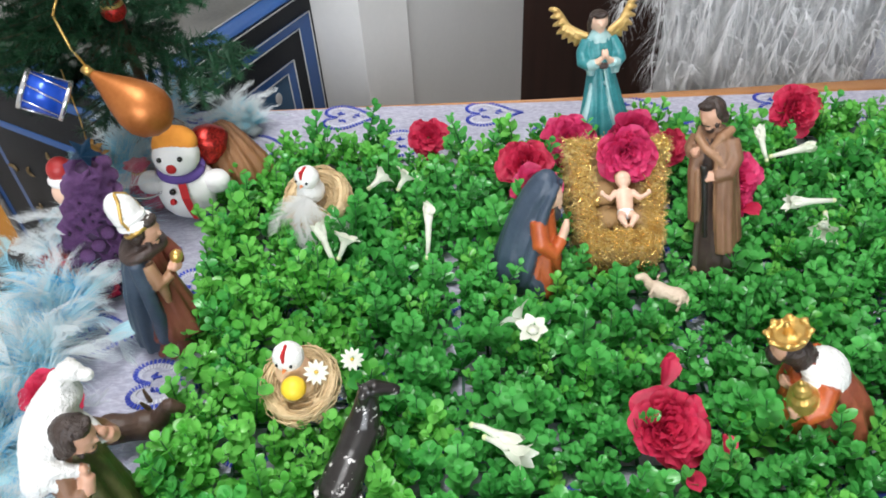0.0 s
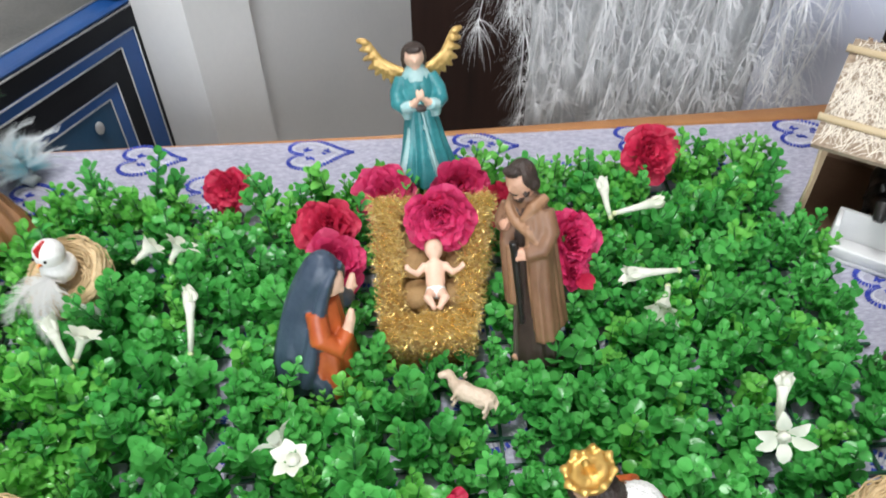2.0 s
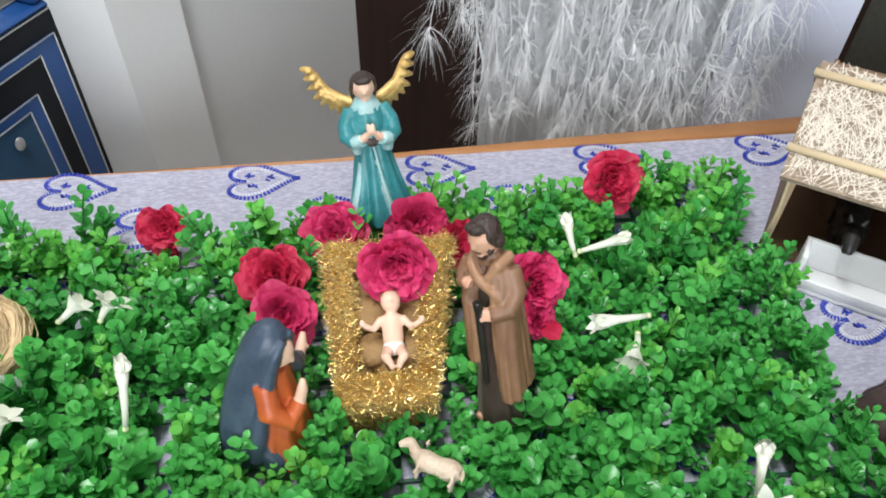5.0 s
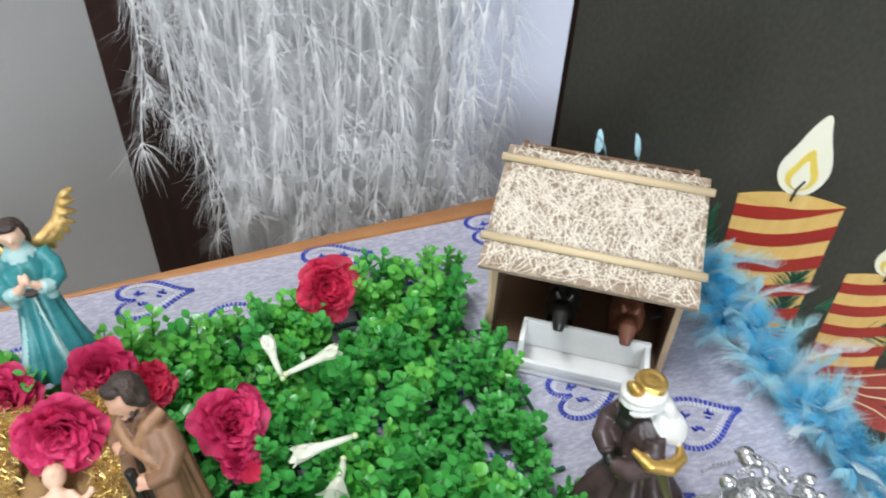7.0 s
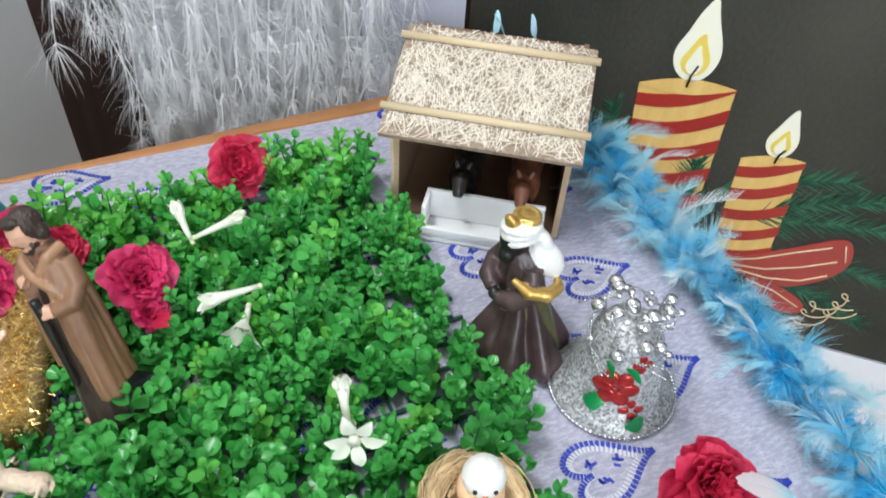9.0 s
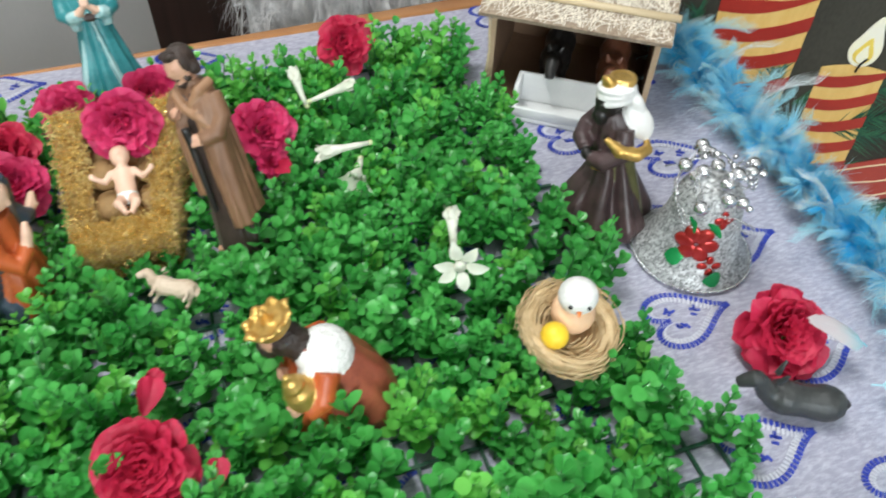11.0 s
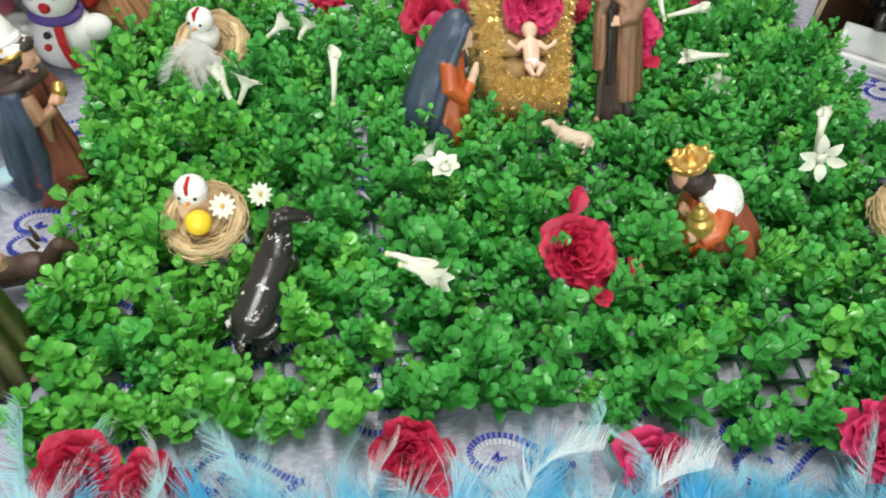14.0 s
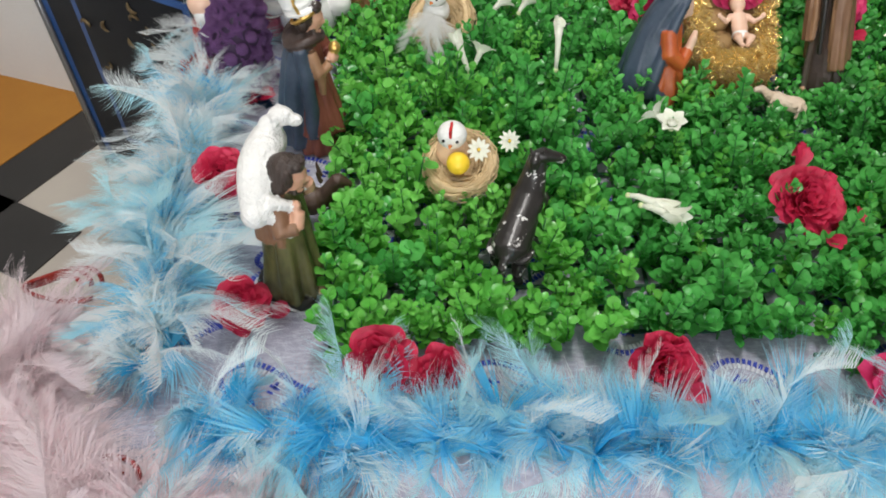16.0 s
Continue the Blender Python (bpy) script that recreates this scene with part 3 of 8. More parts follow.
def garland(line, count, radius, mats, label, seed, vanes=14, length=0.062, flat=0.6, tuftn=130, core=0.007):
    r = random.Random(seed)
    pts = [Vector(p) for p in line]
    g = thing("feather_garland", label, "feather boa", Matrix.Translation(pts[0]), group="feather garlands")
    bm = bmesh.new()
    dense = []
    for a, b in zip(pts, pts[1:]):
        for k in range(12):
            dense.append(a.lerp(b, k / 12) + Vector((r.uniform(-0.003, 0.003), r.uniform(-0.003, 0.003), r.uniform(-0.001, 0.002))) - pts[0])
    dense.append(pts[-1] - pts[0])
    tube(bm, dense, core, 0, 8)
    part("cord", bm, mats[-1], g)
    kinds = [[plume_mesh(seed * 31 + k * 7 + q, mm, length * (0.6 + 0.14 * q), 0.020) for q in range(4)] for k, mm in enumerate(mats)]
    vs = [vane_mesh(seed + k, mats[0] if k else M["vane"], 0.046 + 0.008 * k, 0.009 + 0.002 * k) for k in range(3)]
    segs = [(a, b, (b - a).length) for a, b in zip(pts, pts[1:])]
    total = sum(s[2] for s in segs)
    for k in range(count + vanes):
        d = r.uniform(0, total)
        for a, b, ln in segs:
            if d <= ln:
                break
            d -= ln
        p = a.lerp(b, min(1, d / ln)) - pts[0]
        along = (b - a).normalized()
        side = along.cross(Vector((0, 0, 1))).normalized()
        ang = r.uniform(-0.15, math.pi + 0.15)
        way = (side * math.cos(ang) + Vector((0, 0, 1)) * math.sin(ang) * flat + along * r.uniform(-0.8, 0.8)).normalized()
        q = way.to_track_quat("X", "Z").to_matrix().to_4x4() @ Matrix.Rotation(r.uniform(-0.8, 0.8), 4, "X")
        kk = r.uniform(0.55, 1.05) * radius / 0.05
        clump = noise.noise((d * 14 + seed, seed * 1.3, 0))
        mesh = r.choice(kinds[0 if clump + r.uniform(-0.35, 0.35) < 0.02 else (1 if r.random() < 0.6 else 2) % len(kinds)]) if k < count else r.choice(vs)
        share("plume", mesh, g, Matrix.Translation(p + Vector((0, 0, 0.004 + r.uniform(-0.004, 0.006))) + side * r.uniform(-0.008, 0.008)) @ q @ Matrix.Scale(kk, 4))
    tufts = [tuft_mesh(seed * 5 + k, mats[k % len(mats)]) for k in range(8)]
    for k in range(tuftn):
        d = total * (k + r.random()) / tuftn
        for a, b, ln in segs:
            if d <= ln:
                break
            d -= ln
        p = a.lerp(b, min(1, d / ln)) - pts[0] + Vector((r.uniform(-0.012, 0.012), r.uniform(-0.012, 0.012), r.uniform(0.002, 0.014)))
        share("down_tuft", r.choice(tufts), g, Matrix.Translation(p) @ Euler((r.uniform(-0.7, 0.7), r.uniform(-0.7, 0.7), r.uniform(0, 6))).to_matrix().to_4x4() @ Matrix.Scale(radius / 0.05 * r.uniform(0.75, 1.15), 4))
    return g


garland([(-0.335, 0.725, 0.010), (-0.338, 0.60, 0.010), (-0.335, 0.45, 0.011), (-0.330, 0.32, 0.010), (-0.324, 0.22, 0.010), (-0.312, 0.152, 0.012)], 190, 0.064,
        [M["boa_white"], M["boa"], M["boa_deep"]], "icy blue and white feather boa lying along the table's side", 11, 2)
garland([(-0.278, 0.108, 0.014), (-0.20, 0.100, 0.011), (-0.05, 0.096, 0.010), (0.12, 0.092, 0.010), (0.24, 0.086, 0.009), (0.34, 0.070, 0.004), (0.47, 0.066, 0.0), (0.60, 0.080, 0.004)], 210, 0.062,
        [M["boa"], M["boa_deep"], M["boa_deep"]], "light blue feather boa lying along the table's front edge", 12, 2, flat=0.5)
garland([(0.612, 0.120, 0.010), (0.622, 0.22, 0.011), (0.624, 0.34, 0.012), (0.626, 0.46, 0.012), (0.630, 0.58, 0.012), (0.620, 0.69, 0.012)], 120, 0.044,
        [M["boa_deep"], M["boa_deep"], M["boa"]], "bright blue feather boa lying along the table's side", 13, 2, flat=0.4)

# ---- roses ----


def petal_mesh(seed, length, width, curl):
    """A broad cupped petal whose rounded rim is ruffled and rolls outwards."""
    r = random.Random(seed)
    bm = bmesh.new()
    n, w = 7, 8
    ph, ph2 = r.uniform(0, 6.28), r.uniform(0, 6.28)
    rows = []
    for i in range(n + 1):
        t = i / n
        row = []
        wid = width * (0.22 + 0.78 * math.sin(0.5 * math.pi * min(1.0, t * 1.25)) ** 0.9)
        for j in range(w + 1):
            s = 2 * j / w - 1
            x = length * t * (1 - 0.30 * t * abs(s) ** 2.6 - 0.05 * t * math.cos(3.2 * s + ph))
            z = 0.30 * length * math.sin(1.5 * t) * (1 - curl) + 0.20 * length * s * s * (0.4 + 0.6 * t) - curl * length * 0.9 * max(0, t - 0.55) ** 1.6
            z += length * t * t * t * (0.075 * math.sin(6.5 * s + ph) + 0.045 * math.sin(11 * s + ph2))
            row.append(bm.verts.new((x, s * wid / 2, z)))
        rows.append(row)
    for i in range(n):
        for j in range(w):
            bm.faces.new((rows[i][j], rows[i + 1][j], rows[i + 1][j + 1], rows[i][j + 1]))
    return bm


def rose_meshes(material):
    out = []
    for k in range(6):
        o = finish("petal", petal_mesh(k + 1, 1.0, 1.0 + 0.12 * (k % 3), (0.05, 0.25, 0.5)[k % 3]), material)
        out.append(o.data)
        bpy.data.objects.remove(o)
    return out


ROSE = {"red": rose_meshes(M["petal"]), "pink": rose_meshes(M["petal_pink"])}


def rose(x, y, z, size, colour="red", tilt=(0, 0), seed=0, label="", petals=64, open_=1.0):
    """A full rose of many ruffled petals; size is its width."""
    r = random.Random(seed * 17 + 3)
    m = Matrix.Translation((x, y, z)) @ Euler((radians(tilt[0]), radians(tilt[1]), 0)).to_matrix().to_4x4() @ Matrix.Rotation(r.uniform(0, 6), 4, "Z")
    g = thing("rose", label or ("deep red rose bloom with ruffled petals" if colour == "red" else "crimson pink rose bloom with ruffled petals"), "rose", m, group="rose blooms")
    bm = bmesh.new()
    ball(bm, (0, 0, -0.0), (size * 0.13, size * 0.13, size * 0.12), 0, 8, 6)
    part("calyx", bm, M["calyx"], g)
    hearts = [(r.uniform(-0.13, 0.13) * size, r.uniform(-0.13, 0.13) * size) for _ in range(3)]
    for k in range(petals):
        t = k / (petals - 1)
        a = k * 2.39996 + r.uniform(-0.4, 0.4)
        if t < 0.62:
            # crowded inner petals, quartered round a few hearts
            hx, hy = hearts[k % 3]
            u = t / 0.62
            elev = radians(86 - 30 * u + r.uniform(-10, 10))
            ln = size * (0.20 + 0.09 * u) * r.uniform(0.85, 1.15)
            base = Matrix.Translation((hx * (1 - 0.5 * u), hy * (1 - 0.5 * u), 0)) @ Matrix.Rotation(a, 4, "Z") @ Matrix.Translation((size * (0.015 + 0.10 * u), 0, size * 0.05))
        else:
            u = (t - 0.62) / 0.38
            elev = radians(58 - 46 * open_ * u + r.uniform(-8, 8))
            ln = size * (0.30 + 0.08 * u) * r.uniform(0.9, 1.1)
            base = Matrix.Rotation(a, 4, "Z") @ Matrix.Translation((size * (0.11 + 0.05 * u), 0, size * (0.04 - 0.06 * u)))
        tilt_m = Matrix.Rotation(-elev + 0.25, 4, "Y") @ Matrix.Rotation(r.uniform(-0.3, 0.3), 4, "X")
        share("petal", r.choice(ROSE[colour]), g, base @ tilt_m @ Matrix.Diagonal((ln, ln * r.uniform(0.85, 1.1), ln, 1)))
    return g


ROSES = [  # x, y, z, size, colour, tilt
    (0.061, 0.503, 0.046, 0.048, "pink", (35, 10)), (0.052, 0.541, 0.048, 0.048, "red", (40, -15)), (0.096, 0.580, 0.045, 0.050, "pink", (40, -10)),
    (0.158, 0.582, 0.046, 0.048, "pink", (45, 10)), (0.138, 0.522, 0.068, 0.052, "pink", (58, 0)), (0.186, 0.562, 0.046, 0.036, "red", (40, 20)),
    (0.232, 0.516, 0.048, 0.050, "pink", (35, 25)), (0.234, 0.495, 0.034, 0.028, "pink", (30, 30)), (-0.036, 0.616, 0.026, 0.044, "red", (50, -10)),
    (0.323, 0.626, 0.038, 0.050, "red", (50, 5)), (0.127, 0.270, 0.038, 0.052, "red", (30, 5)), (0.519, 0.252, 0.016, 0.062, "red", (35, -15)),
    (-0.296, 0.309, 0.034, 0.040, "red", (30, 25)), (-0.264, 0.194, 0.020, 0.040, "red", (30, 10)), (-0.166, 0.141, 0.028, 0.050, "red", (35, 0)),
    (-0.132, 0.132, 0.024, 0.042, "red", (30, 20)), (0.006, 0.144, 0.022, 0.046, "red", (40, 0)), (0.142, 0.127, 0.020, 0.048, "pink", (35, 10)),
    (0.276, 0.129, 0.024, 0.050, "pink", (25, 0)), (-0.333, 0.448, 0.008, 0.036, "red", (20, 0)),
]
for k, (x, y, z, s, c, tl) in enumerate(ROSES):
    rose(x, y, z, s, c, tl, k)

# ---- tinsel curtain, cloth behind it, backdrop poster ----
CA, CB = Vector((0.236, 0.898)), Vector((0.530, 0.791))


def strand_mesh(seed, top, bottom, spread=1.0):
    """Eyelash yarn: a wandering core with bunches of fine curved fibres that fan out and droop, and a burst at its lower end."""
    r = random.Random(seed)
    bm = bmesh.new()
    ph = r.uniform(0, 6)
    n = 40
    pts = []
    for k in range(n + 1):
        t = k / n
        pts.append(Vector((0.013 * math.sin(ph + 9 * t) * (0.3 + t), 0.008 * math.cos(ph + 8 * t), top + (bottom - top) * t)))
    tube(bm, pts, 0.0007, 0, 4, False)
    z = 0.0
    while z < 1.0:
        z += r.uniform(0.010, 0.030)
        t = min(1.0, z)
        i = min(n - 1, int(t * n))
        p = pts[i].lerp(pts[i + 1], t * n - i)
        a0, lie = r.uniform(0, 6.28), r.uniform(-1.1, 0.35)
        for q in range(r.randint(7, 14) + (12 if t > 0.97 else 0)):
            a = a0 + r.gauss(0, 0.75 if t < 0.97 else 2.0)
            ln = r.uniform(0.022, 0.050) * spread
            d = Vector((math.cos(a), math.sin(a) * 0.7, lie + r.gauss(0, 0.35))).normalized()
            c, w = p, Vector((-math.sin(a), math.cos(a), 0.3)).normalized() * r.uniform(0.00016, 0.00042)
            prev = (bm.verts.new(c - w), bm.verts.new(c + w))
            fall = r.uniform(0.35, 1.5)
            for j in range(1, 5):
                d = (d + Vector((r.uniform(-0.12, 0.12), r.uniform(-0.12, 0.12), -0.30 * fall))).normalized()
                c = c + d * ln / 4
                cur = (bm.verts.new(c - w * (1 - 0.2 * j)), bm.verts.new(c + w * (1 - 0.2 * j)))
                bm.faces.new((prev[0], prev[1], cur[1], cur[0]))
                prev = cur
    o = finish("strand", bm, M["tinsel"])
    me = o.data
    bpy.data.objects.remove(o)
    return me


curtain = thing("tinsel_curtain", "white fluffy tinsel yarn strands hanging as a curtain", "curtain", Matrix.Translation((CA.x, CA.y, 0)))
STRANDS = [strand_mesh(k + 50, 0.62, -0.09 + 0.028 * (k % 5)) for k in range(8)]
LOOSE = [strand_mesh(k + 80, 0.62, 0.03 + 0.05 * k, 1.15) for k in range(4)]
cd = (CB - CA)
for k in range(46):
    t = k / 45 + rng.uniform(-0.02, 0.02)
    p = cd * t
    share("strand", rng.choice(STRANDS), curtain, Matrix.Translation((p.x + rng.uniform(-0.004, 0.004), p.y + rng.uniform(-0.026, 0.014), rng.uniform(-0.03, 0.03))) @ Matrix.Rotation(rng.uniform(0, 6.28), 4, "Z"))
for k in range(7):
    share("strand", LOOSE[k % 4], curtain, Matrix.Translation((-0.022 + 0.009 * k, -0.012 + 0.004 * k, 0.01 * (k % 3))) @ Matrix.Rotation(0.9 * k, 4, "Z"))
bm = bmesh.new()
nrm = Vector((-cd.y, cd.x)).normalized()
prev = None
for k in range(121):
    p = cd * (0.06 + 0.94 * k / 120) + nrm * (0.035 + 0.010 * math.sin(k * 0.55) + 0.004 * math.sin(k * 0.23))
    row = [bm.verts.new((p.x, p.y, -0.30 + 0.95 * q / 8)) for q in range(9)]
    if prev:
        for q in range(8):
            bm.faces.new((prev[q], row[q], row[q + 1], prev[q + 1]))
    prev = row
part("backing_cloth", bm, M["cloth_grey"], curtain, "sheer grey curtain cloth in soft folds")
bm = bmesh.new()
tube(bm, [(-0.03, 0.02, 0.655), (cd.x + 0.03, cd.y + 0.02, 0.655)], 0.008, 0, 12)
part("rod", bm, M["steel"], curtain)

# ---- backdrop: paper strip and printed poster ----
PA = Vector((0.603, 0.781))
PD = Vector((0.27, -0.24)).normalized()
POSTER_M = Matrix.Translation((PA.x, PA.y, 0)) @ Matrix.Rotation(math.atan2(PD.y, PD.x), 4, "Z")
M["poster"] = mat("olive_grey_print", (0.018, 0.018, 0.013), (0.066, 0.063, 0.050), 0.45, scale=4.5, bump=0.0, stretch=(1, 1, 0.5), spec=0.25)
M["p_red"] = mat("printed_red", (0.40, 0.035, 0.02), (0.30, 0.02, 0.015), 0.4, scale=20, bump=0)
M["p_gold"] = mat("printed_gold", (0.66, 0.40, 0.10), (0.80, 0.56, 0.20), 0.4, scale=25, bump=0, stretch=(3, 1, 0.4))
M["p_flame"] = mat("printed_flame_white", (0.85, 0.83, 0.72), (0.9, 0.86, 0.62), 0.45, scale=30, bump=0)
M["p_yellow"] = mat("printed_flame_yellow", (0.85, 0.68, 0.12), (0.75, 0.55, 0.1), 0.45, scale=30, bump=0)
M["p_green"] = mat("printed_pine_green", (0.02, 0.10, 0.05), (0.05, 0.2, 0.09), 0.45, scale=30, bump=0)
M["p_ribbon"] = mat("printed_ribbon_red", (0.42, 0.06, 0.04), (0.30, 0.035, 0.03), 0.4, scale=14, bump=0)
M["p_cream"] = mat("printed_cream", (0.75, 0.6, 0.38), (0.66, 0.5, 0.3), 0.4, bump=0)
M["p_white"] = mat("printed_white", (0.78, 0.79, 0.82), (0.7, 0.71, 0.75), 0.4, bump=0)
poster = thing("poster", "olive grey printed backdrop with striped candles, pine and ribbon", "poster", POSTER_M)
bm = bmesh.new()
box(bm, (0.0, 0.0, -0.29), (0.95, 0.006, 0.60), 0)
part("sheet", bm, M["poster"], poster, smooth=False)
bm = bmesh.new()
box(bm, (0.0, 0.0, -0.755), (0.95, 0.006, -0.294), 0)
part("lower_sheet", bm, M["p_white"], poster, "plain white lower panel of the backdrop", smooth=False)


def printed(name, pts, layer, material, label=""):
    """A flat printed shape on the poster, given by (along, up) corners."""
    bm = bmesh.new()
    front = [bm.verts.new((u, -0.0006 * layer, v)) for u, v in pts]
    back = [bm.verts.new((u, 0.0005, v)) for u, v in pts]
    bm.faces.new(front)
    n = len(pts)
    for k in range(n):
        bm.faces.new((front[k], back[k], back[(k + 1) % n], front[(k + 1) % n]))
    bmesh.ops.recalc_face_normals(bm, faces=bm.faces)
    return part(name, bm, material, poster, label, smooth=False)


def printed_candle(tl, tr, bl, br, flame):
    """A slanting candle with red spiral stripes, its lit top and a flame."""
    def at(s, t):
        return (tl[0] + (tr[0] - tl[0]) * s + (bl[0] - tl[0]) * t + (br[0] - bl[0] - tr[0] + tl[0]) * s * t,
                tl[1] + (tr[1] - tl[1]) * s + (bl[1] - tl[1]) * t + (br[1] - bl[1] - tr[1] + tl[1]) * s * t)
    w = tr[0] - tl[0]
    sag = 0.10 * w

    def row(t, n=9):
        return [(at(k / (n - 1), t)[0], at(k / (n - 1), t)[1] - sag * math.sin(math.pi * k / (n - 1))) for k in range(n)]
    top = [(at(k / 8, 0)[0], at(k / 8, 0)[1] + sag * 0.9 * math.sin(math.pi * k / 8)) for k in range(9)]
    printed("candle", row(1.0) + list(reversed(top)), 1, M["p_gold"], "printed gold candle body")
    high, low = row(0.0), row(1.0)
    for k in range(6):
        t0 = 0.075 + 0.205 * k
        a, b = [[(u, min(high[q][1], max(low[q][1], v + 0.30 * w * (q / 8)))) for q, (u, v) in enumerate(row(t))] for t in (t0, t0 + 0.095)]
        if max(va - vb for (_, va), (_, vb) in zip(a, b)) < 0.001:
            continue
        printed("stripe", a + list(reversed(b)), 2, M["p_red"], "printed red spiral stripe")
    printed("candle_top", row(0.0) + list(reversed(top)), 3, M["p_gold"])
    (fx, fz), (bx, bz), (lx, rx) = flame
    h = fz - bz
    mid = (lx + rx) / 2
    outline = [(bx, bz), (mid + (lx - mid) * 0.75, bz + 0.10 * h), (lx, bz + 0.33 * h), (mid + (lx - mid) * 0.6, bz + 0.55 * h), (fx - 0.012 * h / 0.1, bz + 0.8 * h), (fx, fz),
               (fx + 0.006 * h / 0.1, bz + 0.75 * h), (rx, bz + 0.42 * h), (rx - 0.06 * (rx - lx), bz + 0.2 * h), (mid + (rx - mid) * 0.5, bz + 0.06 * h)]
    for _ in range(3):
        outline = [q for (ua, va), (ub, vb) in zip(outline, outline[1:] + outline[:1]) for q in ((ua * 0.75 + ub * 0.25, va * 0.75 + vb * 0.25), (ua * 0.25 + ub * 0.75, va * 0.25 + vb * 0.75))]
    printed("flame", outline, 3, M["p_flame"], "printed white flame")
    inner = [(mid + (u - mid) * 0.62, bz + 0.08 * h + (v - bz) * 0.52) for u, v in outline]
    printed("flame_core", inner, 4, M["p_yellow"], "printed yellow flame core")
    printed("flame_heart", [(mid + (u - mid) * 0.36, bz + 0.10 * h + (v - bz) * 0.36) for u, v in outline], 5, M["p_flame"])
    bmw = bmesh.new()
    tube(bmw, [(bx, -0.0032, bz - 0.004), (bx + 0.001, -0.0034, bz + 0.1 * h), (bx + 0.005, -0.0032, bz + 0.22 * h)], 0.0011, 0, 5)
    part("wick", bmw, M["black"], poster)


printed_candle((0.188, 0.017), (0.283, 0.030), (0.197, -0.140), (0.287, -0.152), ((0.240, 0.124), (0.235, 0.028), (0.212, 0.259)))
printed_candle((0.312, -0.046), (0.374, -0.035), (0.318, -0.190), (0.382, -0.190), ((0.348, 0.026), (0.345, -0.038), (0.328, 0.360)))
pr = random.Random(21)
M["p_pine_dark"] = mat("printed_pine_dark", (0.008, 0.050, 0.032), (0.02, 0.10, 0.06), 0.45, scale=30, bump=0)
TWIGS = [((0.30, -0.10), (0.43, -0.05)), ((0.33, -0.14), (0.50, -0.10)), ((0.36, -0.18), (0.52, -0.17)), ((0.21, -0.12), (0.170, -0.015)), ((0.22, -0.15), (0.165, -0.085)), ((0.29, -0.15), (0.275, -0.06)), ((0.38, -0.21), (0.51, -0.24)), ((0.30, -0.20), (0.33, -0.255)), ((0.35, -0.12), (0.47, -0.065))]
for k, ((ua, va), (ub, vb)) in enumerate(TWIGS):
    # a printed fir twig: needles sweep out on both sides towards its tip
    bm = bmesh.new()
    dz = -0.0004 - 0.00008 * k
    along = Vector((ub - ua, 0, vb - va)).normalized()
    across = Vector((-along.z, 0, along.x))
    for q in range(64):
        t = q / 63
        p = Vector((ua + (ub - ua) * t, dz, va + (vb - va) * t)) + across * 0.012 * math.sin(3 * t)
        for sd in (-1, 1):
            d = (along * pr.uniform(0.7, 1.1) + across * sd * pr.uniform(0.35, 0.9)).normalized() * pr.uniform(0.022, 0.046) * (1.1 - 0.5 * t)
            w = d.cross(Vector((0, 1, 0))).normalized() * 0.0011
            f = bm.faces.new([bm.verts.new(c) for c in (p - w, p + d, p + w)])
            f.material_index = pr.randint(0, 1)
    finish("pine_twig", bm, [M["p_green"], M["p_pine_dark"]], poster, "printed dark green fir twig", smooth=False)


def rounded(pts, times=3):
    for _ in range(times):
        pts = [q for (ua, va), (ub, vb) in zip(pts, pts[1:] + pts[:1]) for q in ((ua * 0.75 + ub * 0.25, va * 0.75 + vb * 0.25), (ua * 0.25 + ub * 0.75, va * 0.25 + vb * 0.75))]
    return pts


printed("ribbon", rounded([(0.322, -0.192), (0.36, -0.176), (0.391, -0.156), (0.418, -0.138), (0.440, -0.122), (0.458, -0.120), (0.468, -0.152), (0.454, -0.180), (0.426, -0.203), (0.405, -0.211), (0.376, -0.209), (0.347, -0.200)], 2), 3, M["p_ribbon"], "printed red ribbon bow")
printed("ribbon_tail", rounded([(0.362, -0.205), (0.409, -0.208), (0.447, -0.228), (0.444, -0.246), (0.416, -0.250), (0.388, -0.234)], 2), 3.4, M["p_ribbon"])
for line in (((0.335, -0.189), (0.37, -0.176), (0.405, -0.154), (0.440, -0.134)), ((0.345, -0.194), (0.385, -0.188), (0.420, -0.172), (0.452, -0.152)), ((0.350, -0.199), (0.39, -0.201), (0.425, -0.193), (0.450, -0.175)), ((0.372, -0.211), (0.405, -0.218), (0.438, -0.234)), ((0.452, -0.128), (0.460, -0.150))):
    bm = bmesh.new()
    tube(bm, [(u, -0.0022, v) for u, v in line], 0.0011, 0, 4)
    part("ribbon_line", bm, M["p_cream"], poster, "printed cream line on the ribbon")
for k in range(3):
    bm = bmesh.new()
    tube(bm, [(0.446 + 0.0018 * q + 0.010 * math.cos(q * 0.42 + k), -0.002, -0.236 + 0.0016 * q - 0.012 * k + 0.010 * math.sin(q * 0.42 + k)) for q in range(26)], 0.0009, 0, 5)
    part("curl", bm, M["p_cream"], poster)
printed("tag", [(0.262, 0.190), (0.36, 0.196), (0.36, 0.25), (0.262, 0.25)], 2, M["p_white"], "white printed tag with a blue bar")
printed("tag_bar", [(0.268, 0.205), (0.36, 0.21), (0.36, 0.25), (0.268, 0.25)], 3, M["blue"])
wall_between("wall_paper_strip", (0.500, 0.832), (0.600, 0.786), "pale lavender painted strip of wall beside the curtain", 0.02, z1=0.7, material=M["paper"])

